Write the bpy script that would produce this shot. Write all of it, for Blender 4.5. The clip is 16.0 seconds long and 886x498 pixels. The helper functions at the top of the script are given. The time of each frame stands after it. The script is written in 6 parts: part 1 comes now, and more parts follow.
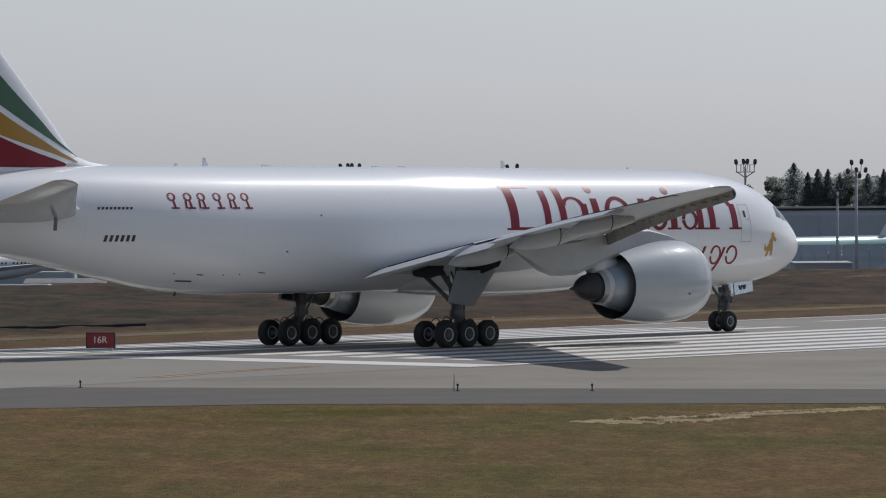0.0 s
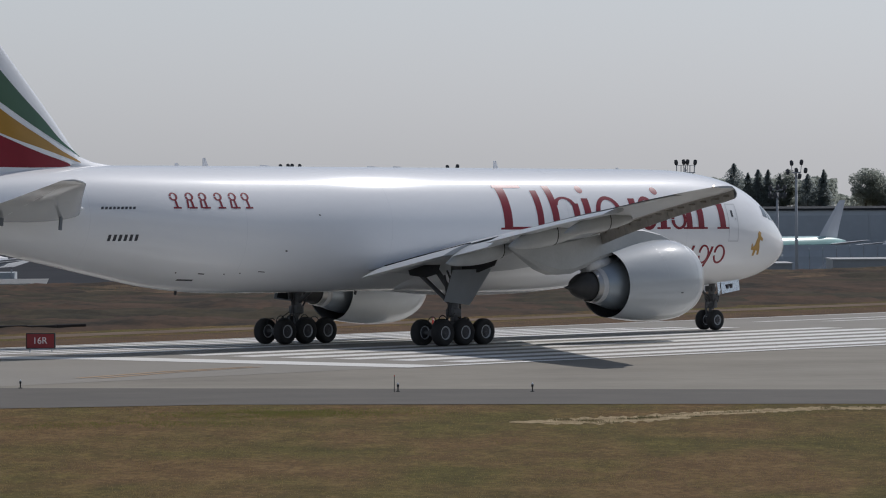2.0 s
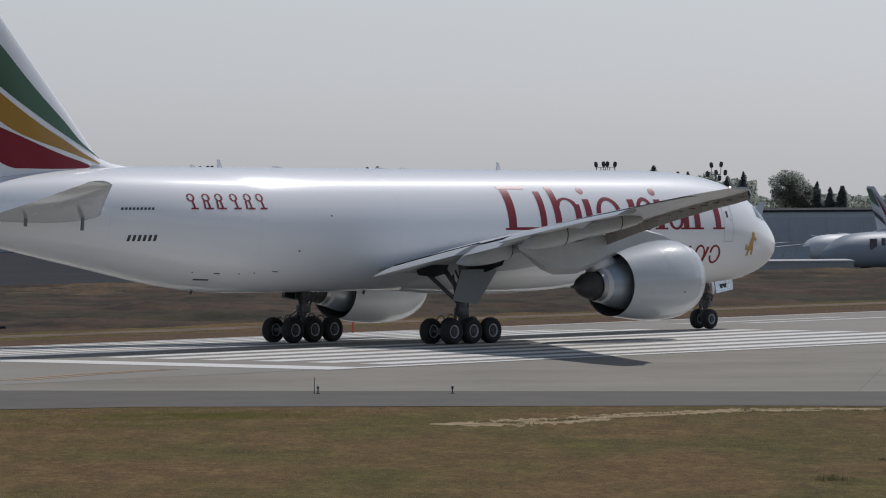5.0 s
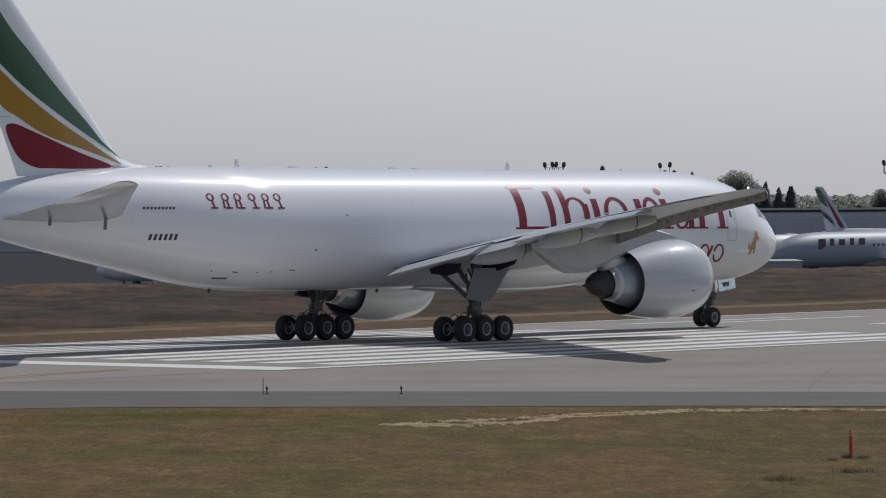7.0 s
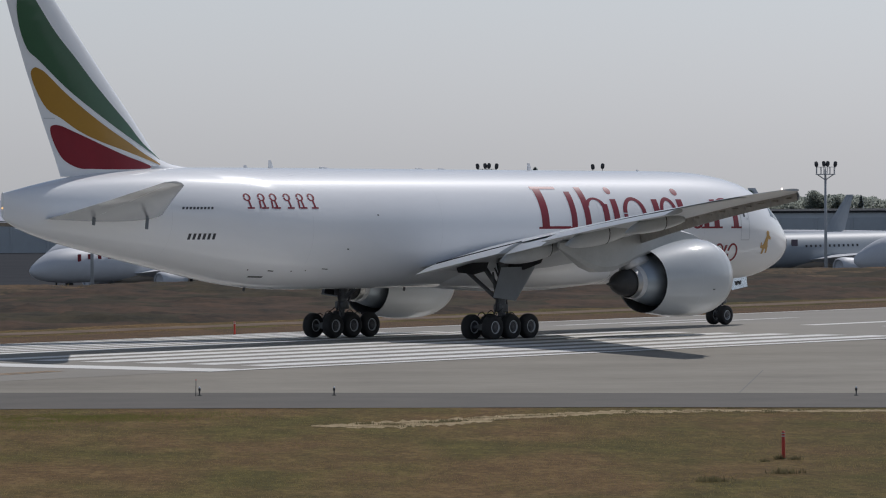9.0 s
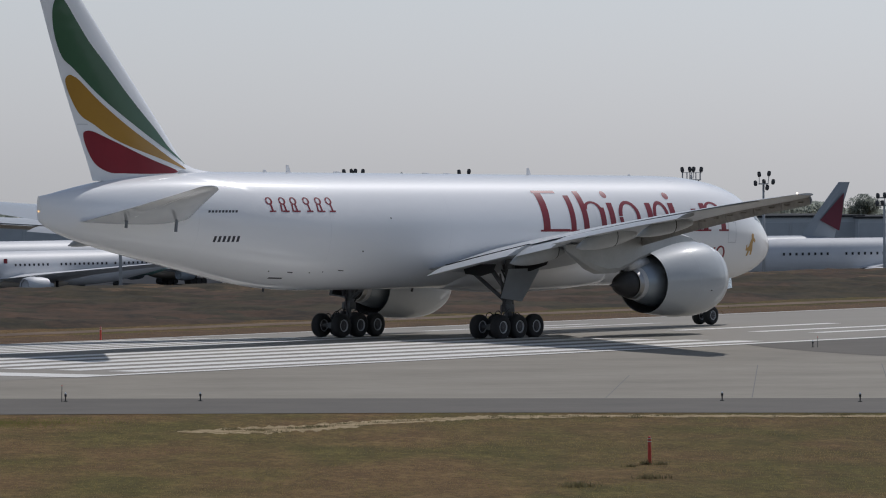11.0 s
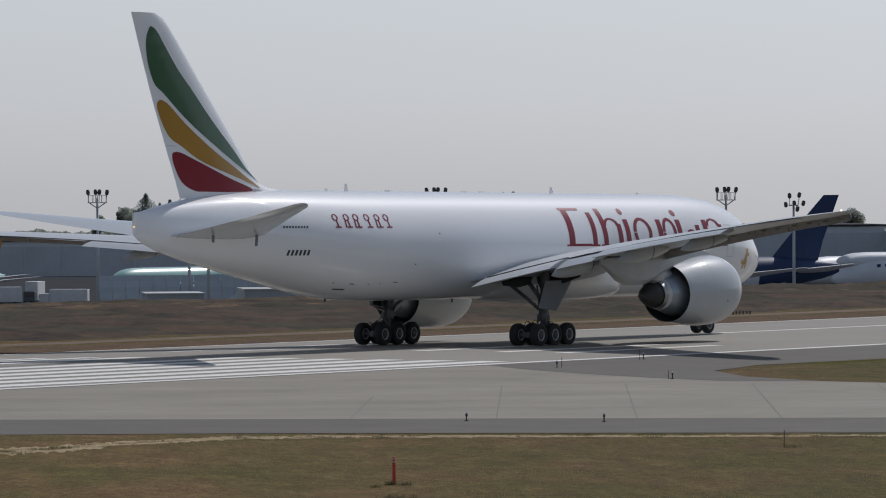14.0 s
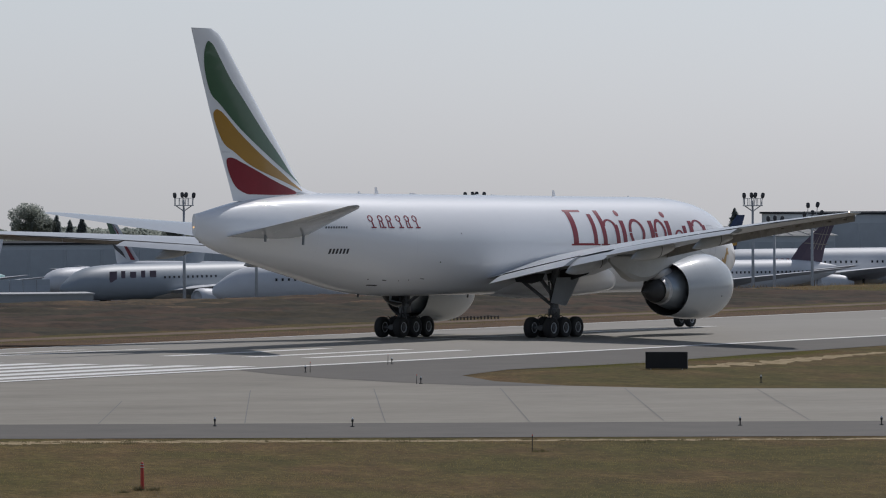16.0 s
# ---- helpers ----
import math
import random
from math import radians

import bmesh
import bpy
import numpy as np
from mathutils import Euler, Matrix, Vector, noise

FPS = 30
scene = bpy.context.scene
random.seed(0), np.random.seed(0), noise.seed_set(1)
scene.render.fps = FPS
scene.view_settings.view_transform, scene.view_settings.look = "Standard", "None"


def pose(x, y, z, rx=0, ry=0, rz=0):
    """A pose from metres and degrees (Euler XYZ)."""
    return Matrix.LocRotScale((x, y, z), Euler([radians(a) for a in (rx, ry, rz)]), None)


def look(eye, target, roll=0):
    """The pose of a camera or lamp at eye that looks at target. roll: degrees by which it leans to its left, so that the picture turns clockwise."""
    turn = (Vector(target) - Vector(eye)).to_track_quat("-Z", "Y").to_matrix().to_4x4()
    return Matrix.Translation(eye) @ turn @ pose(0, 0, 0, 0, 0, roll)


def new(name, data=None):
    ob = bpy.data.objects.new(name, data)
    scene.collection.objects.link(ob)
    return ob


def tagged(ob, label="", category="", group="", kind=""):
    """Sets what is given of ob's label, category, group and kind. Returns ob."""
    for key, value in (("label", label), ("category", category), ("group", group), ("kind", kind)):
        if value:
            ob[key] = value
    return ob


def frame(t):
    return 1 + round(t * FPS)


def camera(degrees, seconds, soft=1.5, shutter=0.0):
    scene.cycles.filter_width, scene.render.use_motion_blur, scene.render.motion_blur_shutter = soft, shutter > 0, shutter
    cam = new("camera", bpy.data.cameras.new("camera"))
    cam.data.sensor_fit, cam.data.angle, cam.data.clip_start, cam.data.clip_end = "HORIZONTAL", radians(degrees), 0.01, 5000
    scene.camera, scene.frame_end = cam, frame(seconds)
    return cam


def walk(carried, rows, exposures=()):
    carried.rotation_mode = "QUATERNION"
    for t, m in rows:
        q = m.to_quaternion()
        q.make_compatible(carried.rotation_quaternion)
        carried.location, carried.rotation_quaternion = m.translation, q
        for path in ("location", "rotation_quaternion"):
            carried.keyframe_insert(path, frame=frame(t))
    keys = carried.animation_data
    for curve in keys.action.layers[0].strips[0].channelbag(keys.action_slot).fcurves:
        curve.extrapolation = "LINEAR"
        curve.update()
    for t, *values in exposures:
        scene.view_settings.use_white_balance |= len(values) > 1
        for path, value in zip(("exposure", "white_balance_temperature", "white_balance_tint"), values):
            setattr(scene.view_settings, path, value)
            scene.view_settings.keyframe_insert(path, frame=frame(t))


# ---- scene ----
CAM_H, CAM_ROLL = 9.15, -0.36
CAM_ROWS = [
    (0.0, 0.039, -0.892),
    (0.5, 0.179, -0.886),
    (1.0, 0.301, -0.889),
    (1.5, 0.469, -0.891),
    (2.0, 0.640, -0.890),
    (2.5, 0.793, -0.878),
    (3.0, 0.998, -0.875),
    (3.5, 1.162, -0.869),
    (4.0, 1.220, -0.873),
    (6.5, 1.865, -0.873),
    (7, 1.960, -0.874),
    (7.5, 2.143, -0.875),
    (8, 2.279, -0.871),
    (8.5, 2.385, -0.872),
    (9, 2.636, -0.864),
    (11.5, 4.376, -0.772),
    (12.0, 4.780, -0.681),
    (12.5, 5.142, -0.626),
    (13.0, 5.537, -0.618),
    (13.5, 6.045, -0.621),
    (14.0, 6.553, -0.625),
    (14.5, 7.128, -0.625),
    (15.0, 7.812, -0.617),
    (15.5, 8.376, -0.612),
    (16.0, 9.085, -0.591),
]
cam = camera(8.896, 16.0, soft=1.1)
walk(cam, [(t, pose(0, 0, CAM_H, 90 + pitch, 0, -yaw) @ pose(0, 0, 0, 0, 0, CAM_ROLL)) for t, yaw, pitch in CAM_ROWS],
     exposures=[(0.0, -0.77, 5700, 13), (16.0, -0.77, 5700, 13)])

# ---- world and sun ----
SUN_AZ, SUN_EL = 38.9, 43.2
world = bpy.data.worlds.new("sky")
scene.world = world
world.use_nodes = True
wn = world.node_tree.nodes
sky = wn.new("ShaderNodeTexSky")
sky.sky_type = "NISHITA"
sky.sun_disc = False
sky.sun_elevation, sky.sun_rotation = radians(SUN_EL), radians(SUN_AZ)
sky.air_density, sky.dust_density, sky.ozone_density = 1.35, 0.35, 1.5
grey = wn.new("ShaderNodeRGBToBW")
haze = wn.new("ShaderNodeMix")
haze.data_type = "RGBA"
haze.inputs["Factor"].default_value = 0.68
world.node_tree.links.new(sky.outputs[0], grey.inputs[0])
world.node_tree.links.new(sky.outputs[0], haze.inputs["A"])
world.node_tree.links.new(grey.outputs[0], haze.inputs["B"])
cool = wn.new("ShaderNodeMix")
cool.data_type, cool.blend_type = "RGBA", "MULTIPLY"
cool.inputs["Factor"].default_value = 1.0
cool.inputs["B"].default_value = (0.972, 1.0, 1.035, 1)
world.node_tree.links.new(haze.outputs["Result"], cool.inputs["A"])
world.node_tree.links.new(cool.outputs["Result"], wn["Background"].inputs[0])
wn["Background"].inputs[1].default_value = 0.117
sun = new("sun", bpy.data.lights.new("sun", "SUN"))
sun.data.energy, sun.data.angle, sun.data.color = 5.0, radians(0.53), (1.0, 0.905, 0.765)
sun_to = Vector((math.sin(radians(SUN_AZ)) * math.cos(radians(SUN_EL)), math.cos(radians(SUN_AZ)) * math.cos(radians(SUN_EL)), math.sin(radians(SUN_EL))))
sun.matrix_world = look((0, 0, 300), Vector((0, 0, 300)) - sun_to)


# ---- materials ----
def mat(name, color, rough=0.6, metal=0.0, spec=0.5, color2=None, scale=4.0, amount=0.5, fine=40.0, bump=0.0, bump_scale=None, coat=0.0, coat_rough=0.05, dist=0.02, bump_stretch=None, stretch=(1, 1, 1), obj_random=0.0):
    """A node material: two scales of noise between two colours, with a little relief."""
    m = bpy.data.materials.new(name)
    m.use_nodes = True
    nt = m.node_tree
    b = nt.nodes["Principled BSDF"]
    b.inputs["Roughness"].default_value = rough
    b.inputs["Metallic"].default_value = metal
    b.inputs["Specular IOR Level"].default_value = spec
    b.inputs["Coat Weight"].default_value = coat
    b.inputs["Coat Roughness"].default_value = coat_rough
    c1 = (*color, 1)
    c2 = (*(color2 or tuple(c * 0.8 for c in color)), 1)
    tc = nt.nodes.new("ShaderNodeTexCoord")
    mp = nt.nodes.new("ShaderNodeMapping")
    mp.inputs["Scale"].default_value = stretch
    nt.links.new(tc.outputs["Object"], mp.inputs[0])
    n1, n2 = nt.nodes.new("ShaderNodeTexNoise"), nt.nodes.new("ShaderNodeTexNoise")
    for n, s in ((n1, scale), (n2, fine)):
        n.inputs["Scale"].default_value = s
        n.inputs["Detail"].default_value = 5
        n.inputs["Roughness"].default_value = 0.6
        nt.links.new(mp.outputs[0], n.inputs["Vector"])
    add = nt.nodes.new("ShaderNodeMath")
    add.operation = "MULTIPLY_ADD"
    nt.links.new(n2.outputs[0], add.inputs[0])
    add.inputs[1].default_value = 0.45
    nt.links.new(n1.outputs[0], add.inputs[2])
    rmp = nt.nodes.new("ShaderNodeMapRange")
    rmp.inputs["From Min"].default_value = 0.725 - 0.5 * amount
    rmp.inputs["From Max"].default_value = 0.725 + 0.5 * amount
    nt.links.new(add.outputs[0], rmp.inputs["Value"])
    mix = nt.nodes.new("ShaderNodeMix")
    mix.data_type = "RGBA"
    mix.inputs["A"].default_value, mix.inputs["B"].default_value = c1, c2
    nt.links.new(rmp.outputs[0], mix.inputs["Factor"])
    out = mix.outputs["Result"]
    if obj_random:
        oi = nt.nodes.new("ShaderNodeObjectInfo")
        hsv = nt.nodes.new("ShaderNodeHueSaturation")
        mr = nt.nodes.new("ShaderNodeMapRange")
        mr.inputs["To Min"].default_value, mr.inputs["To Max"].default_value = 1 - obj_random, 1 + obj_random
        nt.links.new(oi.outputs["Random"], mr.inputs["Value"])
        nt.links.new(mr.outputs[0], hsv.inputs["Value"])
        nt.links.new(out, hsv.inputs["Color"])
        out = hsv.outputs[0]
    nt.links.new(out, b.inputs["Base Color"])
    if bump:
        bp = nt.nodes.new("ShaderNodeBump")
        bp.inputs["Strength"].default_value = bump
        bp.inputs["Distance"].default_value = dist
        n3 = n2
        if bump_scale:
            n3 = nt.nodes.new("ShaderNodeTexNoise")
            n3.inputs["Scale"].default_value = bump_scale
            n3.inputs["Detail"].default_value = 4
            mp3 = nt.nodes.new("ShaderNodeMapping")
            mp3.inputs["Scale"].default_value = bump_stretch or stretch
            nt.links.new(tc.outputs["Object"], mp3.inputs[0])
            nt.links.new(mp3.outputs[0], n3.inputs["Vector"])
        nt.links.new(n3.outputs[0], bp.inputs["Height"])
        nt.links.new(bp.outputs[0], b.inputs["Normal"])
        if coat:
            nt.links.new(bp.outputs[0], b.inputs["Coat Normal"])
    return m


WHITE = mat("white_paint", (0.90, 0.905, 0.915), 0.42, spec=0.055, color2=(0.86, 0.87, 0.885), scale=0.35, amount=0.8, fine=6, stretch=(0.25, 1, 1), coat=0.06, coat_rough=0.13)


def add_polish(m, alpha, aniso):
    """A clear polished coat, brushed round the barrel, that mirrors more the flatter it is seen."""
    nt = m.node_tree
    gl, fr, mx, tg = (nt.nodes.new(k) for k in ("ShaderNodeBsdfAnisotropic", "ShaderNodeFresnel", "ShaderNodeMixShader", "ShaderNodeTangent"))
    tg.direction_type, tg.axis = "RADIAL", "X"
    gl.distribution = "GGX"
    gl.inputs["Roughness"].default_value, gl.inputs["Anisotropy"].default_value = math.sqrt(alpha), aniso
    fr.inputs["IOR"].default_value = 1.45
    nt.links.new(tg.outputs[0], gl.inputs["Tangent"])
    nt.links.new(fr.outputs[0], mx.inputs[0])
    nt.links.new(nt.nodes["Principled BSDF"].outputs[0], mx.inputs[1])
    nt.links.new(gl.outputs[0], mx.inputs[2])
    nt.links.new(mx.outputs[0], nt.nodes["Material Output"].inputs["Surface"])


add_polish(WHITE, 0.0021, -0.8)
GREY_WING = mat("grey_wing_paint", (0.55, 0.57, 0.59), 0.35, color2=(0.46, 0.48, 0.50), scale=0.6, amount=0.8, fine=8)
GREY_FAIR = mat("grey_fairing_paint", (0.46, 0.475, 0.475), 0.35, color2=(0.38, 0.39, 0.39), scale=0.7, fine=8)
GREY_DOOR = mat("grey_gear_door_paint", (0.52, 0.55, 0.58), 0.4, color2=(0.46, 0.49, 0.52), scale=1.5, fine=15)
RED = mat("red_paint", (0.24, 0.012, 0.026), 0.4, color2=(0.20, 0.010, 0.022), scale=0.8, fine=9, coat=0.1, spec=0.3)
GREEN = mat("green_paint", (0.022, 0.105, 0.043), 0.3, color2=(0.018, 0.088, 0.036), scale=0.5, fine=7, coat=0.4)
YELLOW = mat("yellow_paint", (0.42, 0.22, 0.016), 0.3, color2=(0.37, 0.19, 0.014), scale=0.5, fine=7, coat=0.4)
GOLD = mat("gold_paint", (0.55, 0.32, 0.07), 0.35, scale=2)
DARKMARK = mat("dark_grey_marking", (0.05, 0.05, 0.06), 0.4, scale=2)
SEAM = mat("panel_seam", (0.64, 0.65, 0.67), 0.5, scale=2)
METAL = mat("bare_metal", (0.42, 0.415, 0.41), 0.42, 1.0, color2=(0.42, 0.41, 0.40), scale=2, fine=20)
DARKMETAL = mat("dark_exhaust_metal", (0.05, 0.05, 0.052), 0.6, 0.2, color2=(0.035, 0.035, 0.036), scale=2, fine=20)
LINER = mat("duct_liner", (0.08, 0.08, 0.085), 0.6, 0.0, scale=2)
TYRE = mat("black_rubber", (0.018, 0.018, 0.02), 0.75, color2=(0.028, 0.027, 0.026), scale=3, fine=30, bump=0.2)
HUB = mat("grey_hub_metal", (0.68, 0.69, 0.70), 0.4, 0.1, scale=4, fine=30)
STRUT = mat("gear_grey_paint", (0.17, 0.175, 0.18), 0.5, 0.1, color2=(0.08, 0.08, 0.08), scale=3, fine=20)
GLASS_DARK = mat("cockpit_glass", (0.02, 0.025, 0.03), 0.05, 0.0, 0.8)
RUBBERSEAL = mat("black_seal", (0.02, 0.02, 0.02), 0.6)
FLAP_DARK = mat("dark_slat_grey", (0.42, 0.40, 0.37), 0.6, color2=(0.27, 0.255, 0.235), scale=1.2, amount=0.5, fine=9)
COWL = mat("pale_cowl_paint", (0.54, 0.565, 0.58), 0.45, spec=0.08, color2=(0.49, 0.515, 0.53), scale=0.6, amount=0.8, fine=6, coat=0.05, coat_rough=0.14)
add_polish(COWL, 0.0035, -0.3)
CORE = mat("blue_grey_core_metal", (0.42, 0.47, 0.52), 0.38, 0.6, color2=(0.34, 0.385, 0.43), scale=0.9, amount=0.8, fine=9)
SEALGREY = mat("blue_grey_seal", (0.16, 0.18, 0.21), 0.5, scale=3)
HUBDARK = mat("dark_hub", (0.085, 0.085, 0.09), 0.5, 0.3, scale=6)


# ---- builders ----
def mesh_from(name, bm, material, smooth=False):
    bmesh.ops.recalc_face_normals(bm, faces=bm.faces)
    me = bpy.data.meshes.new(name)
    bm.to_mesh(me)
    bm.free()
    if material:
        me.materials.append(material)
    if smooth:
        me.shade_smooth()
    return me


def part(name, bm, material, parent=None, label="", smooth=False):
    ob = new(name, mesh_from(name, bm, material, smooth))
    ob.parent = parent
    if label:
        ob["label"] = label
    return ob


def smooth_by_angle(ob, degrees=35):
    """Smooth shading with sharp edges kept where faces meet at more than the angle."""
    me = ob.data
    bm = bmesh.new()
    bm.from_mesh(me)
    for f in bm.faces:
        f.smooth = True
    for e in bm.edges:
        if len(e.link_faces) == 2 and e.calc_face_angle(0) > radians(degrees):
            e.smooth = False
    bm.to_mesh(me)
    bm.free()
    return ob


def add_box(bm, cx, cy, cz, sx, sy, sz, rot=None, bevel=0.0):
    r = bmesh.ops.create_cube(bm, size=1.0)
    vs = r["verts"]
    m = Matrix.Translation((cx, cy, cz)) @ (rot or Matrix.Identity(4)) @ Matrix.Diagonal((sx, sy, sz, 1))
    bmesh.ops.transform(bm, matrix=m, verts=vs)
    if bevel:
        es = list({e for v in vs for e in v.link_edges})
        bmesh.ops.bevel(bm, geom=es, offset=bevel, segments=2, affect="EDGES", profile=0.5)


def add_tube(bm, p0, p1, r0, r1=None, seg=14, caps=True):
    r1 = r0 if r1 is None else r1
    p0, p1 = Vector(p0), Vector(p1)
    d = p1 - p0
    m = Matrix.Translation((p0 + p1) / 2) @ d.to_track_quat("Z", "Y").to_matrix().to_4x4()
    bmesh.ops.create_cone(bm, cap_ends=caps, segments=seg, radius1=r0, radius2=r1, depth=d.length, matrix=m)


def add_rings(bm, rings, close_start=False, close_end=False, loop=True):
    """Loft between equal rings of points."""
    vs = [[bm.verts.new(p) for p in ring] for ring in rings]
    n = len(rings[0])
    for a, b in zip(vs, vs[1:]):
        for i in range(n if loop else n - 1):
            j = (i + 1) % n
            try:
                bm.faces.new((a[i], a[j], b[j], b[i]))
            except ValueError:
                pass
    if close_start:
        bm.faces.new(vs[0][::-1])
    if close_end:
        bm.faces.new(vs[-1])
    return vs


def add_revolve(bm, profile, centre, seg=40, axis="x", close_end=False):
    """Turn a profile of (along, radius) round an axis through centre."""
    rings = []
    for a, r in profile:
        ring = []
        for i in range(seg):
            t = 2 * math.pi * i / seg
            c, s = r * math.cos(t), r * math.sin(t)
            off = {"x": (a, c, s), "y": (c, a, s), "z": (c, s, a)}[axis]
            ring.append(Vector(centre) + Vector(off))
        rings.append(ring)
    return add_rings(bm, rings, False, close_end)


def lerp_table(table, x):
    """Values of a table of rows (x, a, b, ...) at x."""
    if x <= table[0][0]:
        return table[0][1:]
    for a, b in zip(table, table[1:]):
        if x <= b[0]:
            k = (x - a[0]) / (b[0] - a[0])
            return tuple(p + (q - p) * k for p, q in zip(a[1:], b[1:]))
    return table[-1][1:]


# ---- the ground: one sheet, laid out along the runway (s) and across it (n) ----
RW = radians(48.2)
RC, RS = math.cos(RW), math.sin(RW)


def sn(s, n):
    return s * RC - n * RS, s * RS + n * RC


def to_sn(x, y):
    return x * RC + y * RS, -x * RS + y * RC


def ground_z(x, y):
    s, n = to_sn(x, y)
    z = 0.0
    if n > 186:
        z = -min(n - 186, 9) * 0.012
    if n > 195:
        z -= min(n - 195, 18) * 0.022
    if n > 213:
        z += min((n - 213) / 50, 1) * 0.5
    m = -0.588 * x + 0.809 * y
    if m > 352:
        k = min((m - 352) / 85, 1)
        z += -12.3 * (3 * k * k - 2 * k * k * k)
    far = math.hypot(x, y)
    if far > 1720:
        z -= (far - 1720) * 0.0077
    return z


def ground_material():
    """Dry late-summer turf: brown and olive patches, straw streaks."""
    m = bpy.data.materials.new("dry_grass_ground")
    m.use_nodes = True
    nt = m.node_tree
    b = nt.nodes["Principled BSDF"]
    b.inputs["Roughness"].default_value = 0.95
    b.inputs["Specular IOR Level"].default_value = 0.1
    tc = nt.nodes.new("ShaderNodeTexCoord")

    def noise_node(scale, detail, vec, rough=0.6):
        n = nt.nodes.new("ShaderNodeTexNoise")
        n.inputs["Scale"].default_value, n.inputs["Detail"].default_value, n.inputs["Roughness"].default_value = scale, detail, rough
        nt.links.new(vec, n.inputs["Vector"])
        return n.outputs[0]

    def ramp(fac, stops):
        r = nt.nodes.new("ShaderNodeValToRGB")
        e = r.color_ramp.elements
        e[0].position, e[0].color = stops[0][0], (*stops[0][1], 1)
        e[1].position, e[1].color = stops[-1][0], (*stops[-1][1], 1)
        for p, c in stops[1:-1]:
            e.new(p).color = (*c, 1)
        nt.links.new(fac, r.inputs[0])
        return r.outputs[0]

    def mixc(fac, a, b2):
        x = nt.nodes.new("ShaderNodeMix")
        x.data_type = "RGBA"
        nt.links.new(fac, x.inputs["Factor"])
        nt.links.new(a, x.inputs["A"])
        nt.links.new(b2, x.inputs["B"])
        return x.outputs["Result"]

    mp = nt.nodes.new("ShaderNodeMapping")
    mp.inputs["Scale"].default_value = (1.0, 0.36, 1.0)
    mp.inputs["Rotation"].default_value = (0, 0, radians(12))
    nt.links.new(tc.outputs["Object"], mp.inputs[0])
    big = noise_node(0.14, 5, mp.outputs[0], 0.65)
    mid = noise_node(0.75, 8, mp.outputs[0], 0.78)
    fine = noise_node(3.6, 8, mp.outputs[0], 0.85)
    brown = ramp(mid, [(0.3, (0.094, 0.054, 0.020)), (0.5, (0.148, 0.091, 0.034)), (0.72, (0.240, 0.157, 0.062))])
    green = ramp(mid, [(0.3, (0.060, 0.050, 0.010)), (0.5, (0.102, 0.084, 0.019)), (0.72, (0.172, 0.136, 0.037))])
    sep = nt.nodes.new("ShaderNodeSeparateXYZ")
    nt.links.new(tc.outputs["Object"], sep.inputs[0])
    damp = nt.nodes.new("ShaderNodeMapRange")
    damp.interpolation_type = "SMOOTHSTEP"
    damp.inputs["From Min"].default_value, damp.inputs["From Max"].default_value = 6, 34
    damp.inputs["To Min"].default_value, damp.inputs["To Max"].default_value = 0.0, 1.0
    nt.links.new(sep.outputs["X"], damp.inputs["Value"])
    lush = nt.nodes.new("ShaderNodeMath")
    lush.operation = "MULTIPLY_ADD"
    lush.inputs[1].default_value = 0.07
    nt.links.new(damp.outputs[0], lush.inputs[0])
    nt.links.new(big, lush.inputs[2])
    patch = ramp(lush.outputs[0], [(0.42, (0, 0, 0)), (0.62, (1, 1, 1))])
    col = mixc(patch, brown, green)
    fr = nt.nodes.new("ShaderNodeMapRange")
    fr.inputs["From Min"].default_value, fr.inputs["From Max"].default_value = 0.3, 0.7
    fr.inputs["To Min"].default_value, fr.inputs["To Max"].default_value = 0.33, 1.42
    nt.links.new(fine, fr.inputs["Value"])
    hs = nt.nodes.new("ShaderNodeHueSaturation")
    wet = nt.nodes.new("ShaderNodeMath")
    wet.operation = "MULTIPLY_ADD"
    wet.inputs[1].default_value, wet.inputs[2].default_value = -0.16, 1.0
    nt.links.new(damp.outputs[0], wet.inputs[0])
    val = nt.nodes.new("ShaderNodeMath")
    val.operation = "MULTIPLY"
    nt.links.new(fr.outputs[0], val.inputs[0])
    nt.links.new(wet.outputs[0], val.inputs[1])
    nt.links.new(val.outputs[0], hs.inputs["Value"])
    nt.links.new(col, hs.inputs["Color"])
    nt.links.new(hs.outputs[0], b.inputs["Base Color"])
    bp = nt.nodes.new("ShaderNodeBump")
    bp.inputs["Strength"].default_value, bp.inputs["Distance"].default_value = 0.5, 0.08
    nt.links.new(fine, bp.inputs["Height"])
    nt.links.new(bp.outputs[0], b.inputs["Normal"])
    return m


GRASS = ground_material()
CONCRETE = mat("taxiway_concrete", (0.276, 0.250, 0.202), 0.8, color2=(0.166, 0.149, 0.118), scale=0.22, amount=0.6, fine=2.2, bump=0.15, stretch=(0.45, 0.6, 1), spec=0.3)
RUNWAY = mat("runway_concrete", (0.288, 0.267, 0.230), 0.8, color2=(0.205, 0.189, 0.161), scale=0.05, amount=0.9, fine=2.0, bump=0.15, spec=0.3)
ASPHALT = mat("shoulder_asphalt", (0.1209, 0.1088, 0.09114), 0.85, color2=(0.08184, 0.0744, 0.06324), scale=0.3, amount=0.7, fine=3.0, bump=0.2, spec=0.3)
LINE_WHITE = mat("white_runway_paint", (0.80, 0.785, 0.745), 0.6, color2=(0.62, 0.605, 0.565), scale=0.4, amount=0.9, fine=5, bump=0.1)
LINE_YELLOW = mat("yellow_taxi_paint", (0.44, 0.26, 0.11), 0.7, color2=(0.32, 0.24, 0.155), scale=0.6, amount=0.5, fine=3)
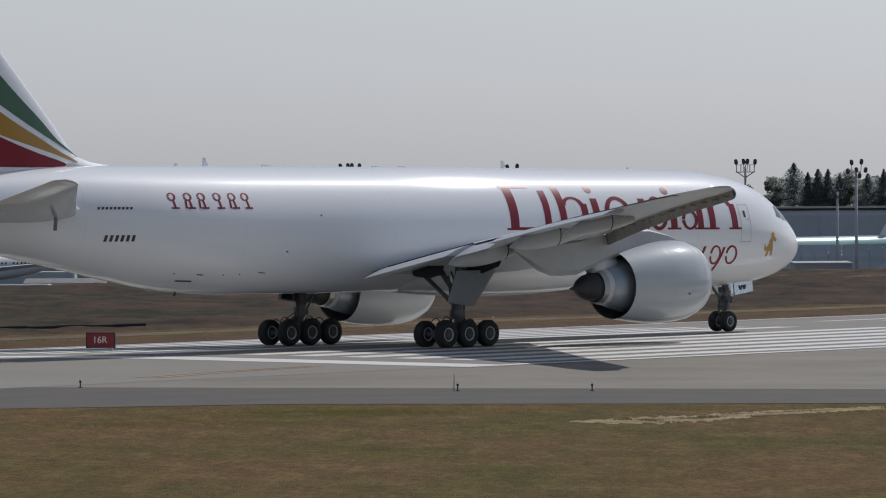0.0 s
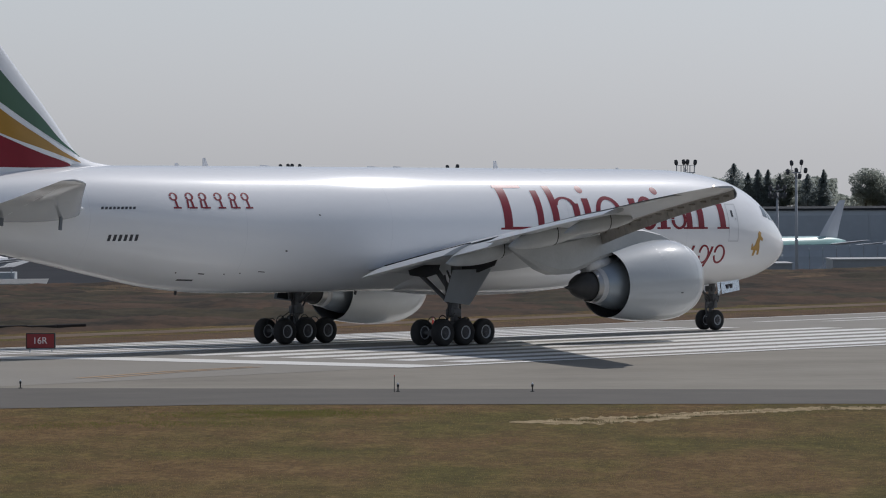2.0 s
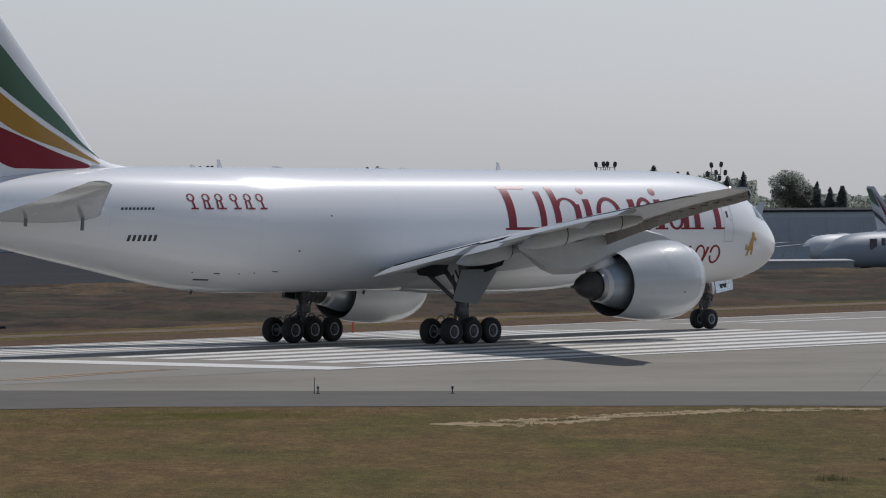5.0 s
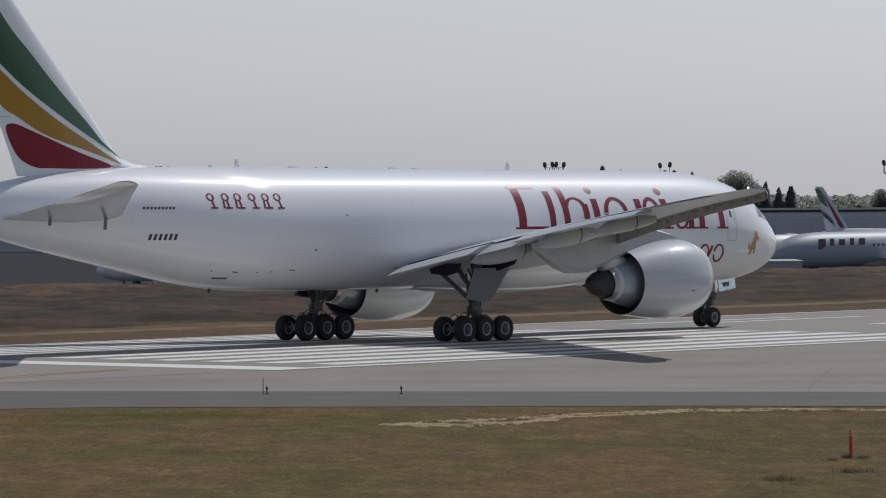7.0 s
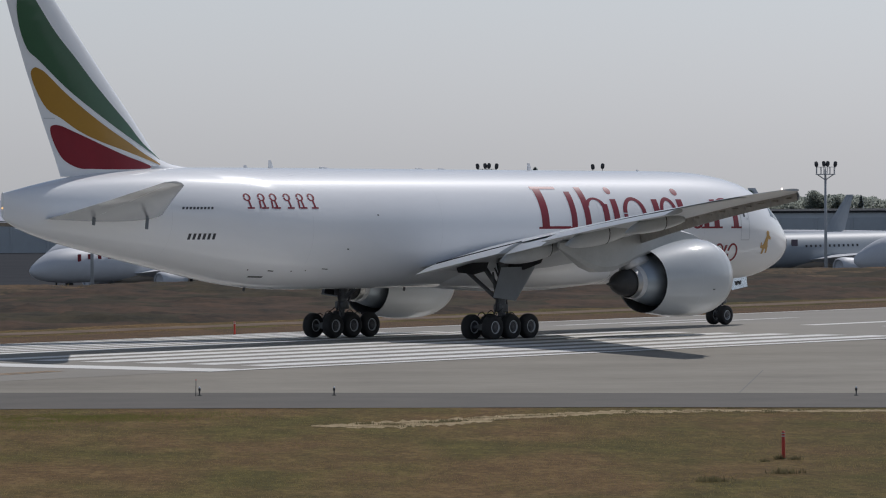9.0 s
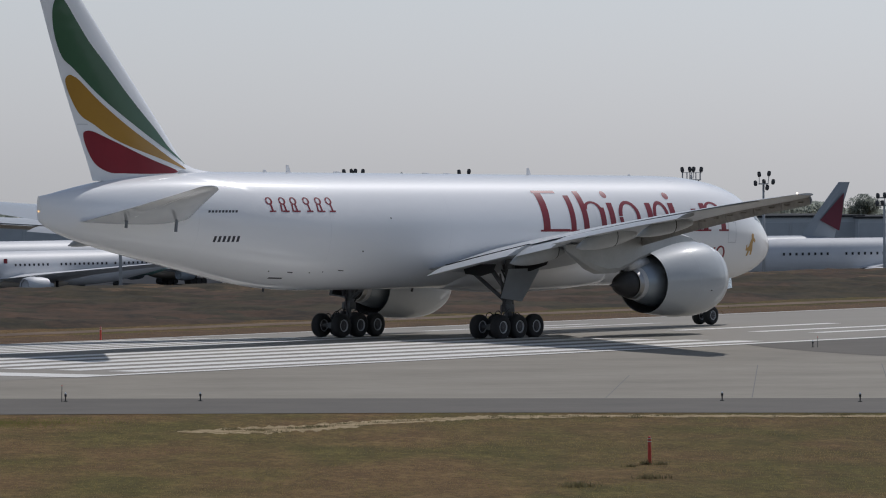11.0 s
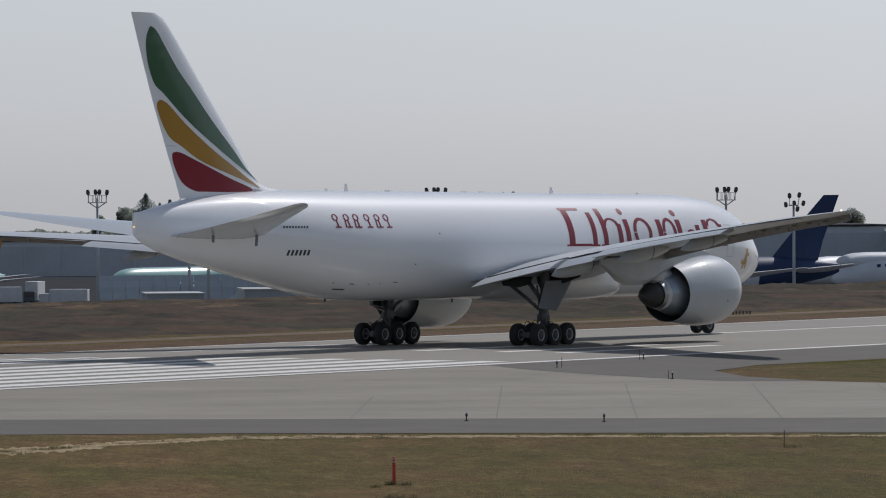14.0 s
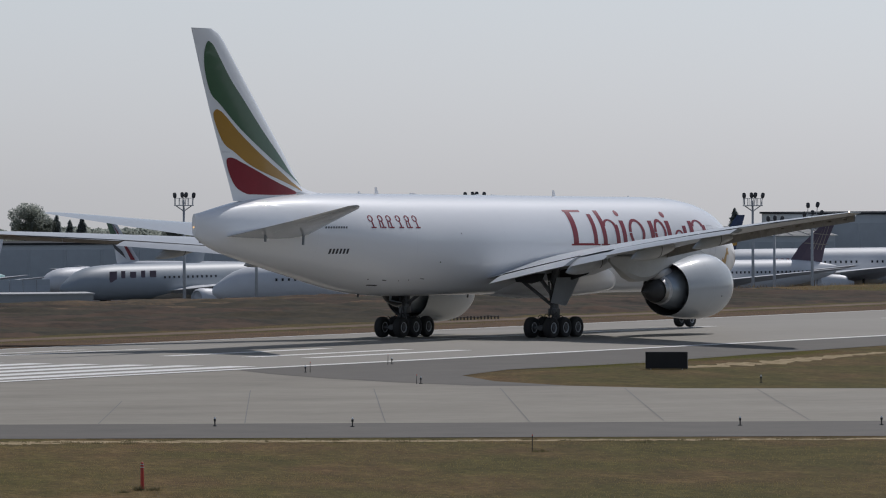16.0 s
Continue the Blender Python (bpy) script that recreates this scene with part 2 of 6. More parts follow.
SAND = mat("pale_dry_soil", (0.4371, 0.3488, 0.2093), 0.95, color2=(0.1581, 0.1135, 0.05115), scale=1.6, amount=0.34, fine=4, bump=0.4, spec=0.1)
APRON_GREY = mat("blue_grey_apron_concrete", (0.075, 0.078, 0.084), 0.85, color2=(0.055, 0.058, 0.064), scale=0.05, amount=0.9, fine=0.6, spec=0.0)
JOINT = mat("dark_joint_sealant", (0.13, 0.125, 0.12), 0.8, scale=0.5)


def sheet(name, us, vs, fn, material, kind="structure", label="", category=""):
    verts = [fn(u, v) for v in vs for u in us]
    nu = len(us)
    faces = [(j * nu + i, j * nu + i + 1, (j + 1) * nu + i + 1, (j + 1) * nu + i) for j in range(len(vs) - 1) for i in range(nu - 1)]
    me = bpy.data.meshes.new(name)
    me.from_pydata(verts, [], faces)
    me.materials.append(material)
    me.shade_smooth()
    return tagged(new(name, me), label, category, "", kind)


def on_ground(s, n, lift=0.0):
    x, y = sn(s, n)
    return x, y, ground_z(x, y) + lift


def build_ground():
    ss = [-4400, -3400, -2600, -2000, -1500, -1000, -500, -250] + list(range(-150, 1001, 25)) + [1300, 1600, 1800, 2200, 2600, 3200, 3800, 4400]
    ns = [-3000, -1000, -300, -50, 50, 100, 140, 160, 167, 175, 180, 186, 189, 192, 195, 200, 204, 208, 213] + list(range(220, 700, 8)) + [750, 900, 1200, 1500, 1700, 1900, 2300, 2800, 3400, 4000, 4400]
    sheet("ground", ss, ns, lambda s, n: on_ground(s, n), GRASS, label="dry brown and olive airfield grass with a drop to a lower apron", category="ground")


def flat_polygon(name, pts, z, material, label, category, thick=0.0, kind="structure"):
    bm = bmesh.new()
    f = bm.faces.new([bm.verts.new((x, y, z)) for x, y in pts])
    bm.normal_update()
    bmesh.ops.triangulate(bm, faces=[f])
    bm.normal_update()
    for f in bm.faces:
        if f.normal.z < 0:
            f.normal_flip()
    me = bpy.data.meshes.new(name)
    bm.to_mesh(me)
    bm.free()
    me.materials.append(material)
    return tagged(new(name, me), label, category, "", kind)


def strip(name, s0, s1, n0, n1, lift, material, parent=None, ds=25.0):
    """A painted strip that follows the ground, as its own mesh."""
    us = [s0 + (s1 - s0) * i / max(1, int((s1 - s0) / ds)) for i in range(max(1, int((s1 - s0) / ds)) + 1)]
    vs = sorted({n0, n1, *[n for n in [186, 195, 204] + list(range(220, 700, 8)) if n0 < n < n1]})
    verts = [on_ground(u, v, lift) for v in vs for u in us]
    nu = len(us)
    me = bpy.data.meshes.new(name)
    me.from_pydata(verts, [], [(j * nu + i, j * nu + i + 1, (j + 1) * nu + i + 1, (j + 1) * nu + i) for j in range(len(vs) - 1) for i in range(nu - 1)])
    me.materials.append(material)
    ob = new(name, me)
    ob.parent = parent
    return ob


THRESHOLD = 188.0


def build_pavement():
    rw = sheet("runway", [110] + list(range(140, 420, 20)) + [500, 700, 1000], [167, 172, 178, 183, 186, 189, 192, 195, 199, 204, 208, 213],
               lambda s, n: on_ground(s, n, 0.02), RUNWAY, label="pale grey concrete runway with white threshold markings", category="runway")
    strip("threshold_bar", THRESHOLD, THRESHOLD + 3.0, 166.4, 212.5, 0.03, LINE_WHITE, rw)
    for i in range(6):
        for base in (168.6, 192.2):
            strip("threshold_stripe", THRESHOLD + 6.5, THRESHOLD + 56.5, base + 3.3 * i, base + 3.3 * i + 1.75, 0.03, LINE_WHITE, rw)
    strip("edge_line", THRESHOLD + 3, 900, 166.4, 167.3, 0.032, LINE_WHITE, rw)
    strip("edge_line", THRESHOLD + 3, 900, 211.6, 212.5, 0.032, LINE_WHITE, rw)
    for n0 in (174.0, 178.0, 183.5, 196.0, 201.0):
        strip("designation_mark", THRESHOLD + 70, THRESHOLD + 86, n0, n0 + 1.1, 0.03, LINE_WHITE, rw)
    for k in range(8):
        strip("centre_line", THRESHOLD + 105 + 60 * k, THRESHOLD + 141 + 60 * k, 189.5, 190.4, 0.03, LINE_WHITE, rw)
    # concrete taxiway in front of the runway
    flat_polygon("taxiway", [(-160, 262), (160, 194.7), (160, 222), (100, 238), (60.8, 252.7), (51.8, 255.8), (47.5, 261), (45.3, 268), (45.2, 277), (48.9, 285.2), (57.6, 293.8),
                             (66.2, 306.6), (77.3, 321.3), (150, 402), (300, 569), (300, 586.5), (-9, 240.9), (-40, 300), (-160, 330)], 0.012, CONCRETE,
                 "wide pale concrete taxiway with faint joints", "taxiway")
    flat_polygon("shoulder", [(-160, 262), (-160, 246), (-18, 211.2), (-6, 214.3), (16.6, 211.6), (49, 204.2), (160, 182), (160, 194.7)], 0.016, ASPHALT, "dark asphalt taxiway shoulder beside dry grass", "shoulder")
    flat_polygon("asphalt_fillet", [(35.5, 290), (50, 306.2), (67, 325.5), (150, 418), (300, 585), (300, 569), (150, 402), (77.3, 321.3), (66.2, 306.6), (57.6, 293.8), (48.9, 285.2), (45.2, 277), (45.3, 268), (47.5, 261),
                                   (43.5, 262), (40.6, 268), (38.2, 275), (36.3, 283)], 0.020, ASPHALT, "dark asphalt fillet beside the runway edge", "shoulder")
    flat_polygon("apron", [(-400, 560), (700, 560), (700, 1420), (-400, 1420)], -12.28, APRON_GREY, "grey concrete apron below the bank", "apron")


build_ground()
build_pavement()


# ---- the freighter: u metres aft of the nose, v metres to starboard, w metres up ----
PITCH, BANK = 0.0107, 0.021


def P(u, v, w):
    """A place on the airframe, which stands a little nose-down and, on the crowned runway, low on its port side."""
    return Vector((-u, -v, w + PITCH * (u - 30) + BANK * v))


FUSE = [  # u, crown, belly, half width
    (0.25, 4.80, 4.70, 0.05), (0.32, 5.08, 4.42, 0.36), (0.5, 5.36, 4.15, 0.65), (1.0, 5.86, 3.75, 1.08), (1.8, 6.46, 3.38, 1.53), (2.8, 7.15, 3.08, 1.97), (4.0, 7.80, 2.86, 2.38),
    (5.5, 8.30, 2.72, 2.72), (7.5, 8.62, 2.64, 2.96), (9.5, 8.78, 2.62, 3.07), (11.5, 8.82, 2.62, 3.10), (16, 8.82, 2.62, 3.10), (22, 8.82, 2.62, 3.10), (30, 8.82, 2.62, 3.10),
    (40, 8.82, 2.60, 3.10), (44, 8.82, 2.64, 3.08), (46, 8.82, 2.78, 3.00), (48, 8.81, 3.02, 2.86), (49.5, 8.80, 3.27, 2.72), (53, 8.72, 3.90, 2.28), (56.6, 8.47, 4.55, 1.68), (59, 8.17, 5.02, 1.22),
    (61, 7.83, 5.50, 0.74), (62.4, 7.57, 6.00, 0.32), (62.85, 7.52, 6.25, 0.13)]


def smooth_table(table, x):
    """Like lerp_table, with a smooth curve through the rows."""
    n = len(table)
    i = max(0, min(n - 2, next((k for k in range(n - 1) if x <= table[k + 1][0]), n - 2)))
    a, b = table[i], table[i + 1]
    h = b[0] - a[0]
    k = max(0.0, min(1.0, (x - a[0]) / h))
    out = []
    for j in range(1, len(a)):
        d = (b[j] - a[j]) / h
        m0 = d if i == 0 else (d + (a[j] - table[i - 1][j]) / (a[0] - table[i - 1][0])) / 2
        m1 = d if i == n - 2 else (d + (table[i + 2][j] - b[j]) / (table[i + 2][0] - b[0])) / 2
        out.append((2 * k ** 3 - 3 * k ** 2 + 1) * a[j] + (k ** 3 - 2 * k ** 2 + k) * h * m0 + (-2 * k ** 3 + 3 * k ** 2) * b[j] + (k ** 3 - k ** 2) * h * m1)
    return out


def fuse_at(u):
    return smooth_table(FUSE, u)


def skin(u, w, side=1, lift=0.008):
    """The place on the fuselage skin at that station and height."""
    crown, belly, half = fuse_at(u)
    c, r = (crown + belly) / 2, (crown - belly) / 2
    k = max(-0.999, min(0.999, (w - c) / r))
    nv, nw = math.sqrt(1 - k * k), k
    return P(u, side * (half * nv + lift * nv), c + r * k + lift * nw)


def build_fuselage(plane):
    us = [0.25, 0.28, 0.32, 0.4, 0.5, 0.7, 1.0, 1.4, 1.8, 2.3, 2.8, 3.4, 4.0, 4.7, 5.5, 6.5, 7.5, 8.5, 9.5, 11.5] + [12 + i * 2 for i in range(15)] + [41 + 0.5 * i for i in range(42)] + [61.8, 62.4, 62.85]
    bm = bmesh.new()
    rings = []
    for u in us:
        crown, belly, half = fuse_at(u)
        c, r = (crown + belly) / 2, (crown - belly) / 2
        rings.append([P(u, half * math.sin(2 * math.pi * i / 120), c + r * math.cos(2 * math.pi * i / 120)) for i in range(120)])
    add_rings(bm, rings, True, True)
    ob = smooth_by_angle(part("fuselage", bm, WHITE, plane, "glossy white painted fuselage with faint panel seams"), 50)
    # wing-to-body fairing under the belly
    bm = bmesh.new()
    rings = []
    for i in range(25):
        k = i / 24
        u = 17.5 + k * 13.8
        e = math.sin(math.pi * k) ** 0.55
        bot, top, hw = 2.75 - 0.42 * e, 3.1 + 1.5 * e ** 1.4, 1.2 + 2.1 * e
        crown, belly, half = fuse_at(u)
        c, r = (crown + belly) / 2, (crown - belly) / 2
        edge = []
        for j in range(15):
            q = j / 14
            w = bot + (top - bot) * q
            body = half * math.sqrt(max(0.0, 1 - ((w - c) / r) ** 2))
            edge.append((max(hw * (1 - (1 - q) ** 3) ** 0.45, body - 0.04), w))
        rings.append([P(u, v, w) for v, w in edge] + [P(u, -v, w) for v, w in edge[::-1]])
    add_rings(bm, rings, True, True)
    part("belly_fairing", bm, WHITE, plane, smooth=True)
    # seams round the barrel
    for u in (11.2, 20.4, 33.5, 43.6, 53.2):
        bm = bmesh.new()
        crown, belly, half = fuse_at(u)
        c, r = (crown + belly) / 2, (crown - belly) / 2
        rr = [[P(u + du, (half + 0.004) * math.sin(2 * math.pi * i / 72), c + (r + 0.004) * math.cos(2 * math.pi * i / 72)) for i in range(72)] for du in (-0.007, 0.007)]
        add_rings(bm, rr)
        part("seam", bm, mat_seam, ob)
    return ob


mat_seam = mat("skin_seam", (0.78, 0.79, 0.81), 0.4, scale=1)


def patch(name, pts, material, parent, side=1, lift=0.008, label=""):
    """A painted shape on the fuselage side: a polygon in u, w, cut into bands so that it follows the skin."""
    bm = bmesh.new()
    f = bm.faces.new([bm.verts.new((u, w, 0)) for u, w in pts])
    bm.normal_update()
    bmesh.ops.triangulate(bm, faces=[f])
    w0, w1 = min(p[1] for p in pts), max(p[1] for p in pts)
    k = math.ceil(w0 / 0.12) * 0.12
    while k < w1:
        bmesh.ops.bisect_plane(bm, geom=bm.verts[:] + bm.edges[:] + bm.faces[:], plane_co=(0, k, 0), plane_no=(0, 1, 0))
        k += 0.12
    u0, u1 = min(p[0] for p in pts), max(p[0] for p in pts)
    k = math.ceil(u0 / 0.5) * 0.5
    while k < u1:
        bmesh.ops.bisect_plane(bm, geom=bm.verts[:] + bm.edges[:] + bm.faces[:], plane_co=(k, 0, 0), plane_no=(1, 0, 0))
        k += 0.5
    for v in bm.verts:
        v.co = skin(v.co.x, v.co.y, side, lift)
    return part(name, bm, material, parent, label, smooth=True)


def bar(u0, w0, u1, w1, width):
    """A slanted bar between two points as a polygon, its width along u."""
    h = width / 2
    return [(u0 + h, w0), (u0 - h, w0), (u1 - h, w1), (u1 + h, w1)]


def ring_pts(uc, wc, ru, rw, k, slant=0.0, n=28, a0=0.0, a1=360.0):
    """A band round an ellipse from a0 to a1 degrees, its inner edge at k of its size."""
    out, inn = [], []
    for i in range(n + 1):
        t = radians(a0 + (a1 - a0) * i / n)
        c, s = math.cos(t), math.sin(t)
        out.append((uc + ru * c - slant * rw * s, wc + rw * s))
        inn.append((uc + ru * k * c - slant * rw * k * s, wc + rw * (1 - (1 - k) * 0.6) * s))
    return out + inn[::-1]


def build_livery(plane, body):
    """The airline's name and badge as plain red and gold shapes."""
    base, xt, cap = 5.62, 7.22, 7.76
    stems = [  # foot u, foot w, head u, head w, width
        (25.0, base, 25.0, cap, 0.62), (22.55, base, 22.55, 7.62, 0.48), (21.35, base, 21.45, cap + 0.1, 0.50), (19.72, base, 19.75, 6.95, 0.48),
        (18.85, base, 18.9, xt, 0.50), (15.25, 4.95, 15.3, xt, 0.50), (13.08, base, 13.12, xt, 0.50), (11.0, base, 11.05, 6.9, 0.46), (10.05, base, 10.1, xt, 0.48), (8.2, base, 8.3, 6.95, 0.50)]
    for u0, w0, u1, w1, wd in stems:
        patch("red_stem", bar(u0, w0, u1, w1, wd), RED, body)
        patch("red_foot", bar(u0, w0, u0, w0 + 0.10, wd + 0.55), RED, body, lift=0.010)
    for u0, w0, wd in ((24.4, cap - 0.02, 2.1), (24.1, base, 2.4)):
        patch("red_foot", bar(u0, w0, u0, w0 + 0.14, wd), RED, body, lift=0.012)
    patch("red_oval", ring_pts(17.25, 6.45, 1.0, 0.88, 0.66, 0.0, 30, 2, 358), RED, body, lift=0.012)
    patch("red_oval", ring_pts(14.25, 6.45, 0.75, 0.88, 0.62, 0.0, 30, 2, 358), RED, body, lift=0.012)
    patch("red_oval", ring_pts(11.85, 6.12, 0.62, 0.52, 0.6, 0.0, 24, 2, 358), RED, body, lift=0.012)
    for uc, wc in ((18.98, 7.68), (13.2, 7.62)):
        patch("red_dot", [(uc + 0.26 * math.cos(t), wc + 0.2 * math.sin(t)) for t in [2 * math.pi * i / 14 for i in range(14)]], RED, body)
    for uc in (20.55, 9.15):
        patch("red_cap", ring_pts(uc, 6.8, 0.85, 0.5, 0.62, 0.0, 16, 8, 172), RED, body, lift=0.012)
    # the second word, in slanted ovals
    for uc, ru in ((12.6, 0.55), (11.5, 0.45), (9.5, 0.45), (8.2, 0.5)):
        patch("red_oval", ring_pts(uc, 4.3, ru, 0.5, 0.66, -0.3, 24, 10, 350), RED, body)
    patch("red_stem", bar(9.15, 3.4, 8.95, 4.7, 0.2), RED, body)
    patch("red_stem", bar(10.7, 3.85, 10.5, 4.75, 0.2), RED, body)
    # six short marks on the rear fuselage
    for i in range(6):
        uc = (48.05, 47.05, 46.2, 45.2, 44.25, 43.4)[i]
        patch("red_loop", ring_pts(uc, 7.26, 0.27, 0.2, 0.5, 0.1, 16, 5, 355), RED, body)
        patch("red_stem", bar(uc - 0.12, 6.70, uc - 0.05, 7.14, 0.13), RED, body)
        patch("red_foot", bar(uc - 0.1, 6.68, uc - 0.1, 6.76, 0.5), RED, body, lift=0.011)
        if i in (1, 2, 4):
            patch("red_stem", bar(uc + 0.22, 6.70, uc + 0.18, 7.09, 0.12), RED, body)
    # small dark markings, not legible
    for i in range(6):
        u = 52.0 - i * 0.31
        patch("dark_bar", bar(u, 5.16, u - 0.03, 5.46, 0.17), DARKMARK, body)
    for i in range(9):
        u = 52.5 - i * 0.235
        patch("dark_bar", bar(u, 6.66, u - 0.05, 6.78, 0.15), DARKMARK, body)
    # gold badge near the nose
    badge = [(5.15, 4.2), (4.95, 4.2), (4.9, 4.5), (4.75, 4.45), (4.7, 4.25), (4.5, 4.25), (4.55, 4.6), (4.65, 4.85), (4.6, 5.05), (4.35, 4.95), (4.3, 5.1), (4.55, 5.25), (4.55, 5.42), (4.75, 5.5), (4.9, 5.4),
             (4.85, 5.2), (5.0, 5.0), (5.1, 4.75), (5.3, 4.65), (5.35, 4.85), (5.45, 4.8), (5.4, 4.5), (5.15, 4.5)]
    patch("gold_badge", badge, GOLD, body)
    # small vents and access marks low on the rear fuselage
    for u, w, du, dw in ((46.4, 3.25, 0.48, 0.07), (45.75, 3.55, 0.2, 0.05), (47.3, 3.62, 0.05, 0.05), (40.77, 4.60, 0.07, 0.07), (38.57, 6.34, 0.06, 0.07), (41.9, 3.62, 0.24, 0.04), (44.3, 3.52, 0.05, 0.05), (43.3, 3.55, 0.05, 0.05)):
        patch("vent", [(u + du, w), (u - du, w - 0.03), (u - du, w + dw - 0.03), (u + du, w + dw)], DARKMARK, body)
    # crew door: outline strips, window and handle
    for pts in ([(7.68, 4.95), (7.63, 4.95), (7.72, 6.95), (7.77, 6.95)], [(6.85, 4.95), (6.80, 4.95), (6.87, 6.95), (6.92, 6.95)], [(7.68, 4.95), (6.80, 4.95), (6.80, 5.0), (7.68, 5.0)], [(7.77, 6.9), (6.87, 6.9), (6.87, 6.95), (7.77, 6.95)]):
        patch("door_seam", pts, SEAM, body, lift=0.006)
    patch("door_window", [(7.4, 6.25), (7.22, 6.25), (7.25, 6.6), (7.43, 6.6)], DARKMARK, body)
    patch("door_handle", [(7.1, 6.1), (6.98, 6.1), (6.98, 6.2), (7.1, 6.2)], SEAM, body)
    for side in (1, -1):
        for pts in ([(2.35, 6.02), (1.62, 5.95), (1.75, 6.35), (2.45, 6.72)], [(3.25, 6.15), (2.45, 6.05), (2.55, 6.72), (3.2, 6.85)], [(4.0, 6.3), (3.36, 6.2), (3.3, 6.85), (3.85, 6.85)]):
            patch("cockpit_window", pts, GLASS_DARK, body, side, 0.006, "dark cockpit window pane")


FOIL = [(0.0, 0.0), (0.012, 0.20), (0.05, 0.38), (0.13, 0.52), (0.28, 0.60), (0.45, 0.56), (0.65, 0.42), (0.84, 0.20), (1.0, 0.02), (0.84, -0.12), (0.65, -0.27), (0.45, -0.38), (0.28, -0.40), (0.13, -0.34), (0.05, -0.25), (0.012, -0.14)]
WING = [  # v, leading edge u, trailing edge u, leading edge height, thickness ratio, nose-up degrees
    (2.4, 20.7, 34.6, 4.30, 0.125, 3.0), (5.0, 22.5, 34.2, 4.75, 0.125, 3.0), (9.8, 25.75, 33.6, 5.42, 0.12, 2.4), (14.0, 28.6, 35.0, 5.82, 0.11, 2.0), (18.0, 31.35, 36.6, 6.15, 0.105, 1.6),
    (22.0, 34.1, 38.2, 6.44, 0.10, 1.2), (26.0, 36.8, 40.3, 6.70, 0.095, 0.9), (29.4, 39.05, 42.1, 6.89, 0.09, 0.6), (31.2, 40.45, 42.85, 6.99, 0.085, 0.3), (32.4, 41.9, 43.3, 7.06, 0.08, 0.0)]


def foil_ring(ule, ute, wle, th, deg, side, v, cut=1.0):
    c = ute - ule
    a = radians(deg)
    pts = []
    for x, z in FOIL:
        x = min(x, cut)
        du, dw = c * x, c * th * z * 1.0
        pts.append(P(ule + du * math.cos(a) + dw * math.sin(a), side * v, wle - du * math.sin(a) + dw * math.cos(a)))
    return pts


def wing_at(v):
    return lerp_table(WING, v)


